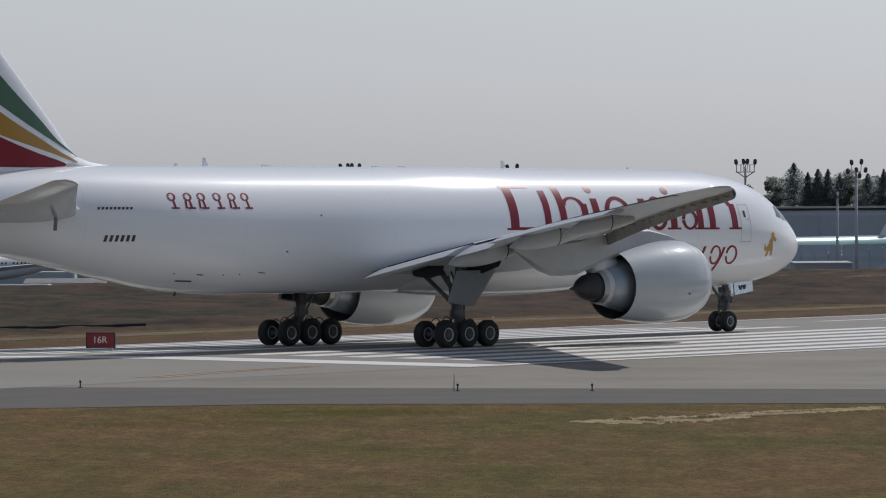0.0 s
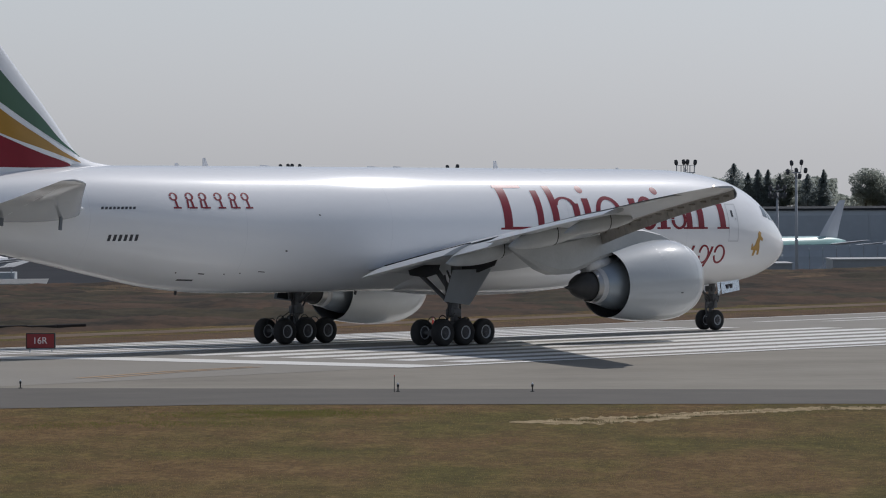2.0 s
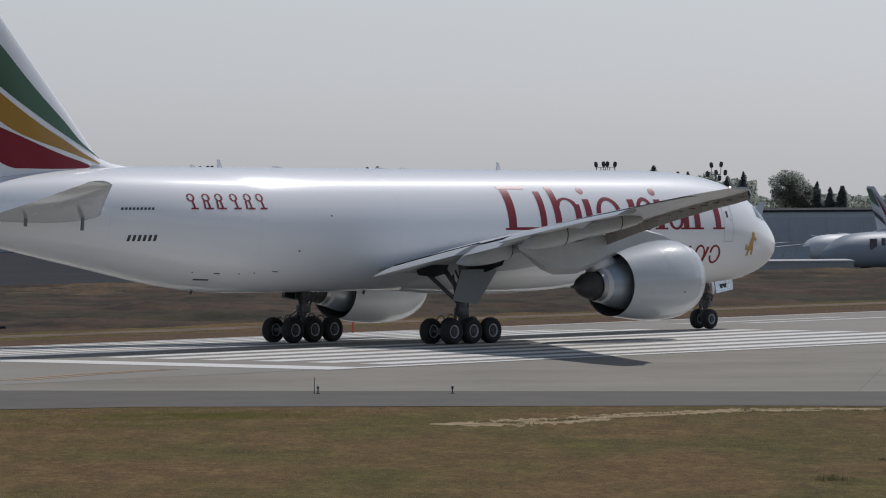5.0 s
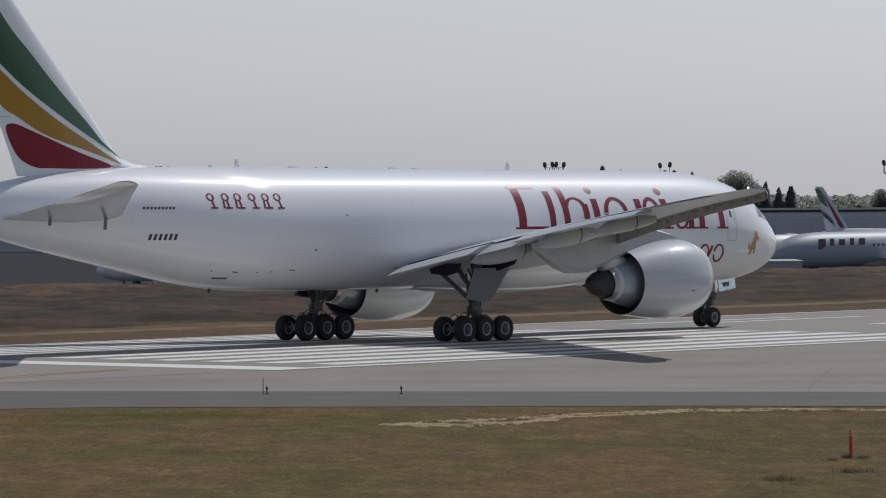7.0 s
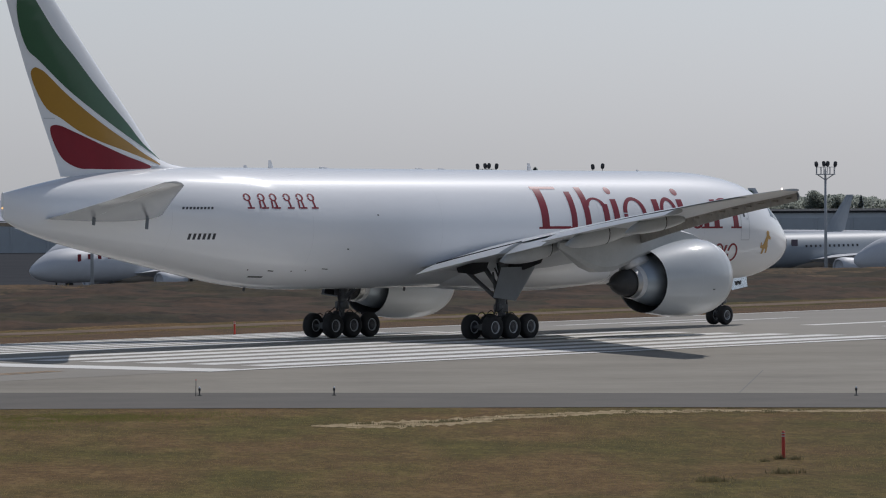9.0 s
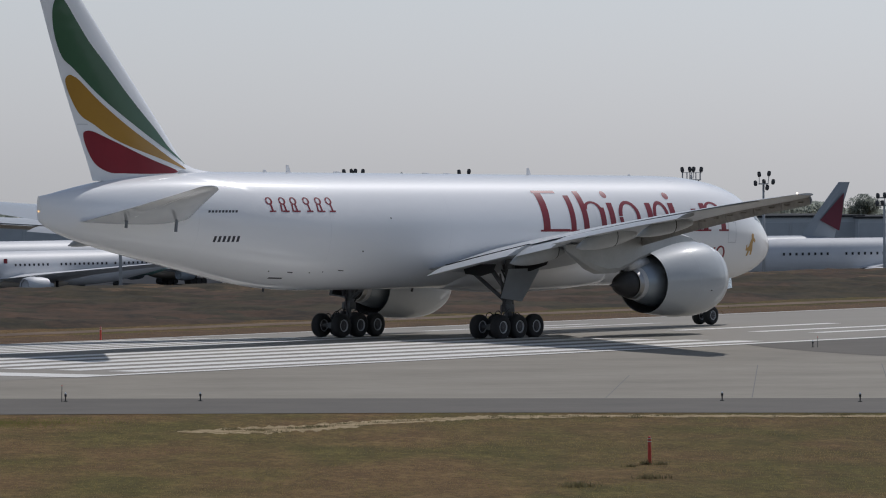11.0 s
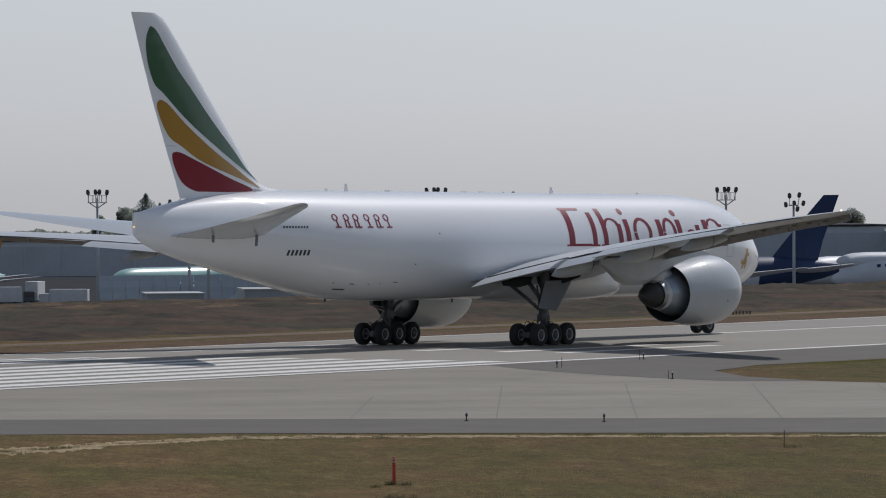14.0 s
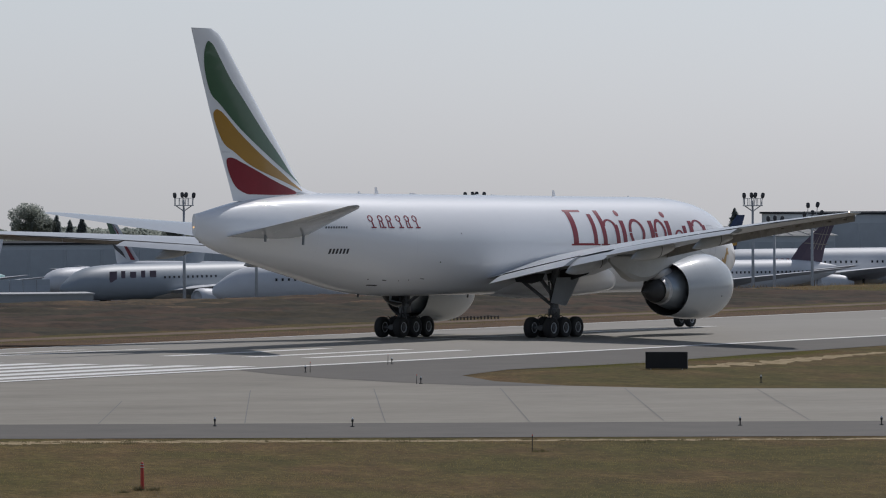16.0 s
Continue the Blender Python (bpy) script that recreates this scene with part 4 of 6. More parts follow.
def build_main_gear(plane, side, drop):
    """Strut, truck beam, braces, doors; the six wheels are parts of their own."""
    v0 = side * 5.485
    z = 0.66 + drop
    bm = bmesh.new()
    add_tube(bm, (-31.75, -v0, z + 0.1), (-31.6, -v0, 2.5), 0.15, 0.15, 18)
    add_tube(bm, (-31.65, -v0, 1.75), (-31.3, -v0 + side * 0.1, 4.3), 0.24, 0.27, 18)
    add_box(bm, -31.68, -v0, 1.62, 0.55, 0.62, 0.42, bevel=0.08)
    gear = smooth_by_angle(part("main_landing_gear", bm, STRUT, plane, "grey main landing gear leg"), 40)
    bm = bmesh.new()
    add_tube(bm, (-33.35, -v0, z), (-30.15, -v0, z), 0.17, 0.17, 14)
    add_box(bm, -31.75, -v0, z + 0.1, 0.7, 0.4, 0.45, bevel=0.08)
    for du in (-1.47, 0, 1.47):
        add_tube(bm, (-31.75 + du, -v0 - 0.72, z), (-31.75 + du, -v0 + 0.72, z), 0.10, 0.10, 12)
    smooth_by_angle(part("truck_beam", bm, STRUT, gear), 40)
    for a, b, r in (((-31.6, -v0 + side * 2.5, 3.6), (-31.65, -v0, 1.9), 0.11), ((-31.9, -v0 + side * 0.9, 3.7), (-31.7, -v0, 2.5), 0.13)):
        bm = bmesh.new()
        add_tube(bm, a, b, r, r, 10)
        part("brace", bm, STRUT, gear, smooth=True)
    for pts in ([(-31.9, 1.6), (-32.4, 1.35), (-32.5, 1.0), (-32.2, 0.85)], [(-32.9, 1.2), (-33.1, 1.32), (-33.35, 1.25), (-33.5, 1.0)]):
        bm = bmesh.new()
        for (x0, z0), (x1, z1) in zip(pts, pts[1:]):
            add_tube(bm, (x0, -v0 - side * 0.3, z0 + drop), (x1, -v0 - side * 0.3, z1 + drop), 0.025, 0.025, 6)
        part("hydraulic_hose", bm, RUBBERSEAL, gear)
    bm = bmesh.new()  # open bay above the leg: dark plates put in for its shade, and pipes
    v = [bm.verts.new((-32.3, -side * o, w)) for o, w in ((2.9, 3.95), (5.2, 4.0), (5.0, 3.55), (4.2, 3.35), (3.1, 3.45))]
    bm.faces.new(v)
    bmesh.ops.solidify(bm, geom=bm.faces[:], thickness=0.1)
    bm2 = bmesh.new()
    v = [bm2.verts.new((-30.6, -side * o, w)) for o, w in ((4.2, 4.3), (7.6, 4.45), (7.3, 3.95), (6.2, 3.6), (4.4, 3.5))]
    bm2.faces.new(v)
    bmesh.ops.solidify(bm2, geom=bm2.faces[:], thickness=0.1)
    part("wing_shade_plate", bm2, HUBDARK, gear, "dark plate standing for the shade of bay and wing root")
    part("bay_shade_plate", bm, HUBDARK, gear, "dark plate standing for the shade in the gear bay")
    for du, dv, w0, w1, r in ((0.25, 0.2, 1.2, 2.3, 0.05), (0.3, -0.15, 1.3, 2.6, 0.04), (-0.3, 0.22, 1.2, 2.2, 0.05), (0.45, 0.05, 2.2, 3.5, 0.06), (0.2, 0.4, 2.6, 3.7, 0.05)):
        bm = bmesh.new()
        add_tube(bm, (-31.7 - du, -v0 - side * dv, w0 + drop * 0.5), (-31.55 - du * 1.6, -v0 + side * dv * 0.6, w1), r, r, 8)
        part("brake_pipe", bm, HUBDARK, gear, "dark pipe beside the leg")
    for du, dw, sz in ((0.42, 0.35, 0.3), (-0.45, 0.3, 0.26), (0.1, 0.62, 0.34), (0.75, 0.18, 0.2)):
        bm = bmesh.new()
        add_box(bm, -31.75 - du, -v0 - side * 0.25, z + dw, sz, 0.22, sz * 0.8, bevel=0.05)
        part("valve", bm, HUBDARK, gear, "dark valve block")
    for c, h in ((-33.0, 0.36), (-32.25, 0.42), (-31.3, 0.38), (-30.6, 0.28)):
        bm = bmesh.new()
        pts = [(c + 0.33 * math.cos(math.pi * i / 7), z + 0.42 + h * math.sin(math.pi * i / 7)) for i in range(8)]
        for (x0, z0), (x1, z1) in zip(pts, pts[1:]):
            add_tube(bm, (x0, -v0 + side * 0.2, z0), (x1, -v0 + side * 0.2, z1), 0.024, 0.024, 6)
        part("brake_hose", bm, RUBBERSEAL, gear)
    bm = bmesh.new()  # outer door, fixed to the leg
    v = [bm.verts.new((-u, -(v0 + side * o), w)) for u, w, o in ((32.3, 3.75, 0.55), (29.5, 3.75, 0.55), (30.2, 2.9, 0.5), (31.0, 1.98, 0.45), (32.85, 2.2, 0.45), (32.6, 2.9, 0.5))]
    bm.faces.new(v)
    bmesh.ops.solidify(bm, geom=bm.faces[:], thickness=0.07)
    door = part("gear_door", bm, GREY_DOOR, gear, "flat grey landing gear door")
    bm = bmesh.new()  # ribbed inner skin, dark to put the body's shade into its colour
    v = [bm.verts.new((-u, -(v0 + side * (o - 0.12)), w)) for u, w, o in ((32.25, 3.7, 0.55), (29.65, 3.7, 0.55), (30.3, 2.9, 0.5), (31.05, 2.03, 0.45), (32.75, 2.25, 0.45), (32.5, 2.9, 0.5))]
    bm.faces.new(v)
    bmesh.ops.solidify(bm, geom=bm.faces[:], thickness=0.03)
    for u in (30.6, 31.3, 32.0):
        add_box(bm, -u, -(v0 + side * 0.35), 2.95, 0.06, 0.08, 1.1)
    part("door_shade_skin", bm, HUBDARK, door, "ribbed inner skin with shade put into its dark colour")
    for du in (-1.46, 0, 1.46):
        for dv in (-0.70, 0.70):
            add_wheel(plane, MAIN_WHEEL, 31.75 + du, v0 + dv, z, 0.66)
    return gear


def build_nose_gear(plane):
    bm = bmesh.new()
    add_tube(bm, (-5.85, 0, 0.55), (-5.75, 0, 1.4), 0.10, 0.10, 16)
    add_tube(bm, (-5.78, 0, 1.2), (-5.6, 0, 2.8), 0.16, 0.18, 16)
    add_tube(bm, (-5.85, -0.42, 0.54), (-5.85, 0.42, 0.54), 0.08, 0.08, 12)
    add_box(bm, -5.68, 0, 1.35, 0.4, 0.5, 0.35, bevel=0.06)
    gear = smooth_by_angle(part("nose_landing_gear", bm, STRUT, plane, "grey nose landing gear leg"), 40)
    bm = bmesh.new()
    add_tube(bm, (-6.9, 0, 2.6), (-5.8, 0, 1.5), 0.07, 0.07, 10)
    part("brace", bm, STRUT, gear, smooth=True)
    bm = bmesh.new()
    add_tube(bm, (-6.05, 0.05, 0.75), (-6.12, 0.0, 1.15), 0.05, 0.05, 8)
    add_tube(bm, (-6.12, 0.0, 1.15), (-5.85, 0.0, 1.4), 0.05, 0.05, 8)
    part("torque_link", bm, STRUT, gear)
    for side in (1, -1):
        for u0, u1 in ((6.15, 5.92), (5.86, 4.35)):
            bm = bmesh.new()
            v = [bm.verts.new((-u, -side * o, w)) for u, w, o in ((u0, 2.66, 0.78), (u1, 2.74 + (u0 - u1) * 0.02, 0.76), (u1, 2.12, 0.84), (u0, 1.88 + (6.15 - u0) * 0.2, 0.88))]
            bm.faces.new(v)
            bmesh.ops.solidify(bm, geom=bm.faces[:], thickness=0.05)
            d = part("nose_gear_door", bm, WHITE, gear, "white nose gear door")
    for i, (u, w) in enumerate(((5.35, 2.25), (5.05, 2.28))):
        bm = bmesh.new()
        add_box(bm, -u, -0.865, w + 0.08, 0.15, 0.012, 0.24, rot=pose(0, 0, 0, 8, 0, 0))
        part("dark_bar", bm, DARKMARK, gear)
    bm = bmesh.new()  # steering unit, valves and hoses round the leg
    add_box(bm, -5.72, 0, 1.75, 0.46, 0.62, 0.34, bevel=0.06)
    add_box(bm, -5.66, 0.1, 2.2, 0.36, 0.5, 0.3, bevel=0.05)
    for sd in (-1, 1):
        add_tube(bm, (-5.9, sd * 0.26, 1.1), (-5.75, sd * 0.3, 1.7), 0.05, 0.06, 8)
        add_tube(bm, (-5.45, sd * 0.22, 1.5), (-5.2, sd * 0.25, 2.6), 0.05, 0.05, 8)
    part("steering_unit", bm, HUBDARK, gear, "dark steering unit and hoses on the nose leg")
    for sd in (-1, 1):
        bm = bmesh.new()
        add_revolve(bm, [(-0.1, 0.04), (0.0, 0.11), (0.06, 0.12), (0.065, 0.01)], (-5.42, sd * 0.24, 1.95), 14, "x", True)
        part("taxi_light", bm, HUB, gear, "round taxi light on the nose leg", smooth=True)
    for v in (0.40, -0.40):
        add_wheel(plane, NOSE_WHEEL, 5.86, v, 0.545, 0.545)
    return gear


MAIN_WHEEL = wheel_mesh(0.66, 0.52)
NOSE_WHEEL = wheel_mesh(0.545, 0.42)


def build_freighter():
    plane = tagged(new("freight_airplane"), "white twin-engine freight airplane with red markings rolling on the runway", "airplane")
    body = build_fuselage(plane)
    build_livery(plane, body)
    for side in (1, -1):
        build_wing(plane, side)
        build_engine(plane, side)
        build_stabilizer(plane, side)
    build_fin(plane)
    build_main_gear(plane, 1, 0.0)
    build_main_gear(plane, -1, -0.10)
    build_nose_gear(plane)
    # blade aerials on the crown and under the belly, and the beacon
    for u, h, c in ((45.3, 0.16, 0.3), (43.4, 0.42, 0.35), (39.2, 0.10, 0.9), (31.6, 0.08, 0.9), (29.8, 0.08, 0.8), (22.6, 0.40, 0.35), (13.2, 0.10, 0.25)):
        w = fuse_at(u)[0]
        bm = bmesh.new()
        v = [[bm.verts.new(P(uu, s * 0.03, w - 0.03 + hh)) for uu, hh in ((u + c / 2, 0), (u - c / 2, 0), (u + c * 0.1, h), (u + c * 0.5, h))] for s in (1, -1)]
        bm.faces.new(v[0])
        bm.faces.new(v[1][::-1])
        for i in range(4):
            bm.faces.new((v[0][i], v[0][(i + 1) % 4], v[1][(i + 1) % 4], v[1][i]))
        part("aerial", bm, WHITE, plane, "white blade aerial")
    for u in (45.5, 33.0):
        bm = bmesh.new()
        add_box(bm, *P(u, 0.0, fuse_at(u)[1] - 0.08), 0.14, 0.04, 0.2, rot=pose(0, 0, 0, 0, 25, 0))
        part("aerial", bm, DARKMARK, plane, "dark blade aerial under the belly")
    bm = bmesh.new()
    bmesh.ops.create_uvsphere(bm, u_segments=10, v_segments=8, radius=0.049, matrix=Matrix.Translation(P(62.86, 0, 6.75)))
    part("tail_light", bm, TAILLIGHT, plane, "small lit orange tail light")
    return plane


FREIGHTER = build_freighter()


# ---- airfield furniture near the camera ----
RED_PLASTIC = mat("red_marker_plastic", (0.62, 0.06, 0.035), 0.5, color2=(0.38, 0.04, 0.03), scale=3, fine=20)
WHITE_PLASTIC = mat("white_marker_band", (0.75, 0.75, 0.72), 0.5, scale=3)
BLACK_SHEET = mat("black_sign_sheet", (0.012, 0.012, 0.014), 0.7, color2=(0.02, 0.02, 0.02), scale=2)
SIGN_RED = mat("red_sign_face", (0.24, 0.014, 0.02), 0.5, color2=(0.18, 0.012, 0.016), scale=2)
SIGN_WHITE = mat("white_sign_letters", (0.82, 0.80, 0.78), 0.5, scale=2)
LAMP_GLASS = mat("lamp_glass", (0.75, 0.78, 0.8), 0.1, 0.0, 0.6, scale=4)
LAMP_BODY = mat("black_lamp_body", (0.02, 0.02, 0.022), 0.5, scale=4)


def build_edge_light(x, y):
    lamp = tagged(new("edge_light"), "small black taxiway edge light on a short stem", "airfield light", "taxiway edge lights")
    lamp.location = (x, y, 0.016)
    bm = bmesh.new()
    add_tube(bm, (0, 0, 0), (0, 0, 0.03), 0.09, 0.08, 14)
    part("base_plate", bm, LAMP_BODY, lamp)
    bm = bmesh.new()
    add_tube(bm, (0, 0, 0.03), (0, 0, 0.2), 0.025, 0.025, 8)
    part("stem", bm, LAMP_BODY, lamp)
    bm = bmesh.new()
    add_revolve(bm, [(0.18, 0.03), (0.2, 0.045), (0.27, 0.048), (0.29, 0.04)], (0, 0, 0), 12, "z")
    part("housing", bm, LAMP_BODY, lamp)
    bm = bmesh.new()
    add_revolve(bm, [(0.28, 0.04), (0.33, 0.036), (0.36, 0.01)], (0, 0, 0), 12, "z", True)
    part("lens", bm, LAMP_GLASS, lamp, "clear glass lens", smooth=True)
    return lamp


def build_stick(x, y, z, h, material=None):
    st = tagged(new("marker_stick"), "thin dark wooden marker stick stuck in the ground", "stake", "marker sticks")
    st.location = (x, y, z)
    bm = bmesh.new()
    add_tube(bm, (0, 0, 0), (0.01, 0, h), 0.018, 0.012, 8)
    part("shaft", bm, material or LAMP_BODY, st)
    bm = bmesh.new()
    add_tube(bm, (0.01, 0, h), (0.01, 0, h + 0.05), 0.022, 0.015, 8)
    part("tip", bm, RED_PLASTIC, st, "faded red tip")
    return st


def build_red_marker(x, y, z, h=0.87):
    mk = tagged(new("marker_post"), "red plastic marker post with pale bands in grass", "marker post", "red marker posts")
    mk.location = (x, y, z)
    bm = bmesh.new()
    add_revolve(bm, [(0, 0.058), (h * 0.5, 0.055), (h * 0.94, 0.05), (h, 0.025)], (0, 0, 0), 14, "z", True)
    part("tube", bm, RED_PLASTIC, mk, smooth=True)
    for k in (0.80, 0.90):
        bm = bmesh.new()
        add_tube(bm, (0, 0, h * k), (0, 0, h * k + 0.025), 0.057, 0.057, 14)
        part("band", bm, WHITE_PLASTIC, mk, "pale reflective band")
    bm = bmesh.new()
    add_tube(bm, (0, 0, 0), (0, 0, 0.04), 0.09, 0.07, 12)
    part("foot", bm, LAMP_BODY, mk)
    return mk


def letter_mesh(text, size, depth, material):
    cu = bpy.data.curves.new("sign_text", "FONT")
    cu.body, cu.size, cu.extrude, cu.align_x, cu.align_y = text, size, depth, "CENTER", "CENTER"
    ob = bpy.data.objects.new("text_tmp", cu)
    scene.collection.objects.link(ob)
    bpy.context.view_layer.update()
    me = bpy.data.meshes.new_from_object(ob.evaluated_get(bpy.context.evaluated_depsgraph_get()))
    bpy.data.objects.remove(ob)
    me.materials.clear()
    me.materials.append(material)
    return me


def build_sign(name, x0, y0, x1, y1, z, h, face_material, label, text="", lift=0.12):
    sg = tagged(new(name), label, "sign")
    w = math.hypot(x1 - x0, y1 - y0)
    a = math.atan2(y1 - y0, x1 - x0)
    sg.matrix_basis = Matrix.Translation(((x0 + x1) / 2, (y0 + y1) / 2, z)) @ Matrix.Rotation(a, 4, "Z")
    bm = bmesh.new()
    add_box(bm, 0, 0, lift + h / 2, w, 0.22, h, bevel=0.02)
    cab = part("cabinet", bm, BLACK_SHEET, sg, "black metal sign cabinet")
    for dx in (-0.38, 0.38):
        bm = bmesh.new()
        add_tube(bm, (dx * w, 0, 0), (dx * w, 0, lift + 0.02), 0.04, 0.04, 10)
        part("leg", bm, HUB, sg)
    bm = bmesh.new()
    add_box(bm, 0, -0.118, lift + h / 2, w * 0.93, 0.012, h * 0.88)
    part("face", bm, face_material, sg)
    if text:
        me = letter_mesh(text, h * 0.6, 0.004, SIGN_WHITE)
        o = new("legend", me)
        o.parent = sg
        o.matrix_basis = Matrix.Translation((-0.02, -0.13, lift + h / 2)) @ Matrix.Rotation(radians(90), 4, "X")
    return sg


def build_near_things():
    for x, y in ((-14.6, 231.1), (0.7, 225.3), (6.0, 224.5), (26.2, 220.4), (31.3, 218.2), (45.9, 214.8), (51.2, 213.6), (38.4, 284.3), (44.6, 296.2), (41.4, 265.8), (57.0, 262.0)):
        build_edge_light(x, y)
    for x, y, h in ((0.55, 225.0, 0.62), (34.4, 195.7, 0.55), (38.6, 284.0, 0.5), (44.3, 295.6, 0.5), (41.2, 265.8, 0.4)):
        build_stick(x, y, 0.012, h)
    build_red_marker(18.43, 174.0, 0.0)
    build_red_marker(3.0, 321.8, ground_z(3.0, 321.8), 0.8)
    build_sign("runway_sign", -17.5, 281.9, -16.05, 281.7, ground_z(-16.8, 281.8), 0.77, SIGN_RED, "red lit runway sign lettered 16R on low legs", "16R", 0.2)
    build_sign("sign_back", 55.75, 283.7, 57.75, 282.9, 0.0, 0.86, BLACK_SHEET, "plain black back of an airfield sign on grass", lift=0.03)
    # worn yellow guide line, slab joints, bare soil
    flat_polygon("guide_line", [(-13.0, 241.4), (-9.6, 248.2), (-5.8, 253.6), (-5.62, 253.47), (-9.32, 248.05), (-12.62, 241.3)], 0.034, LINE_YELLOW, "faded yellow taxi guide line", "line")
    flat_polygon("guide_line", [(-12.1, 241.1), (-8.85, 247.8), (-5.35, 253.28), (-5.17, 253.15), (-8.57, 247.65), (-11.7, 241.0)], 0.034, LINE_YELLOW, "faded yellow taxi guide line", "line")
    for x0, y0, x1, y1 in ((32.5, 259.5, 27.7, 223.0), (38.3, 260.0, 33.1, 221.6), (44.0, 258.7, 38.7, 220.7), (49.5, 257.0, 44.0, 220.3), (25.4, 248.0, 22.0, 224.0), (55.2, 255.0, 49.6, 219.0)):
        flat_polygon("slab_joint", [(x0 - 0.02, y0), (x1 - 0.02, y1), (x1 + 0.02, y1), (x0 + 0.02, y0)], 0.020, JOINT, "dark sealed joint between slabs", "joint")
    random.seed(5)
    mid = [(4.5, 198.6, 0.5), (7.0, 198.9, 3.8), (9.0, 200.6, 3.8), (12.0, 204.6, 2.4), (16.0, 207.9, 2.0), (20.0, 208.2, 1.5), (30.0, 205.9, 1.2), (40.0, 203.8, 1.0), (58.0, 200.2, 0.8)]
    xs = [4.5 + 0.16 * i for i in range(334)]
    wob = [noise.noise((x * 0.9, 2.0, 0)) + 0.9 * noise.noise((x * 3.1, 7.0, 0)) for x in xs]
    lo = [(x, lerp_table(mid, x)[0] - lerp_table(mid, x)[1] * (0.66 + 0.25 * random.uniform(-1, 1)) + 0.32 * w) for x, w in zip(xs, wob)]
    hi = [(x, max(y + 0.12, lerp_table(mid, x)[0] + lerp_table(mid, x)[1] * (0.66 + 0.25 * random.uniform(-1, 1)) + 0.32 * w)) for (x, y), w in zip(lo, wob)]
    flat_polygon("bare_soil", lo + hi[::-1], 0.008, SAND, "pale dry bare soil strip in the grass", "soil")
    # a second, shorter strip on the grass island behind the sign
    line = [(57.6, 285.2, 1.2), (60.5, 288.4, 4.0), (63.5, 291.5, 4.6), (66.5, 296.2, 5.0), (70.0, 302.0, 3.0), (76.0, 311.0, 1.5)]
    xs = [57.6 + 0.2 * i for i in range(92)]
    lo = [(x, lerp_table(line, x)[0] - lerp_table(line, x)[1] * (0.45 + 0.5 * noise.noise((x * 1.3, 1.0, 5)) + 0.15 * random.uniform(-1, 1))) for x in xs]
    hi = [(x, max(y + 0.1, lerp_table(line, x)[0] + lerp_table(line, x)[1] * (0.45 + 0.5 * noise.noise((x * 1.3, 9.0, 5)) + 0.15 * random.uniform(-1, 1)))) for x, y in lo]
    flat_polygon("bare_soil", lo + hi[::-1], 0.008, SAND, "pale dry soil strip behind the black sign", "soil")


build_near_things()


# ---- grass blades where the camera looks closest ----
def blade_material(name, c1, c2, scale, through_part=0.6):
    """Thin leaves that let some of the light through."""
    m = mat(name, c1, 0.8, color2=c2, scale=scale, amount=0.4, fine=scale * 8, spec=0.2)
    nt = m.node_tree
    b = nt.nodes["Principled BSDF"]
    tr, mx = nt.nodes.new("ShaderNodeBsdfTranslucent"), nt.nodes.new("ShaderNodeMixShader")
    nt.links.new(b.inputs["Base Color"].links[0].from_socket, tr.inputs["Color"])
    mx.inputs[0].default_value = through_part
    nt.links.new(b.outputs[0], mx.inputs[1])
    nt.links.new(tr.outputs[0], mx.inputs[2])
    nt.links.new(mx.outputs[0], nt.nodes["Material Output"].inputs["Surface"])
    return m


BLADE = blade_material("straw_and_green_blades", (0.28, 0.20, 0.10), (0.20, 0.18, 0.07), 0.12, 0.8)
TALLGRASS = blade_material("tall_dry_grass", (0.26, 0.185, 0.10), (0.17, 0.135, 0.07), 0.08, 0.75)

def blades(name, places, h0, h1, w, material, label):
    rng = np.random.RandomState(3)
    verts, faces = [], []
    for x, y, z in places:
        h, a = rng.uniform(h0, h1), rng.uniform(0, 6.283)
        lx, ly = rng.normal(0, 0.35 * h), rng.normal(0, 0.35 * h)
        c, s = math.cos(a) * w, math.sin(a) * w
        k = len(verts)
        verts += [(x - c, y - s, z), (x + c, y + s, z), (x + lx, y + ly, z + h)]
        faces.append((k, k + 1, k + 2))
    me = bpy.data.meshes.new(name)
    me.from_pydata(verts, [], faces)
    me.materials.append(material)
    return tagged(new(name, me), label, "grass", "", "stuff")


def build_grass():
    rng = np.random.RandomState(11)
    pts = []
    while len(pts) < 40000:
        y = rng.uniform(148, 213)
        x = y * math.tan(radians(rng.uniform(-5.2, 14.5)))
        if y > 212.5 - 0.2 * x - 1.0:
            continue
        if noise.noise((x * 0.25, y * 0.12, 0)) + rng.uniform(-0.5, 0.5) < -0.1:
            continue
        pts.append((x, y, 0.0))
    blades("grass", pts, 0.03, 0.07, 0.008, BLADE, "short dry mown grass, straw and olive")
    pts = []
    for i in range(30000):
        m = rng.uniform(338, 356)
        q = rng.uniform(-260, 420)
        x, y = 0.809 * q - 0.588 * m, 0.588 * q + 0.809 * m
        b = math.degrees(math.atan2(x, y))
        if -6 < b < 15 and to_sn(x, y)[1] > 216:
            pts.append((x, y, ground_z(x, y)))
    blades("tall_grass", pts, 0.06, 0.28, 0.025, TALLGRASS, "tall dry brown grass on the bank")
    pts = []
    for i in range(9000):
        n = 213.5 + abs(rng.normal(0, 4))
        s = rng.uniform(120, 520)
        x, y, z = on_ground(s, n)
        pts.append((x, y, z))
    blades("verge_grass", pts, 0.03, 0.08, 0.03, TALLGRASS, "dry grass verge along the runway edge")


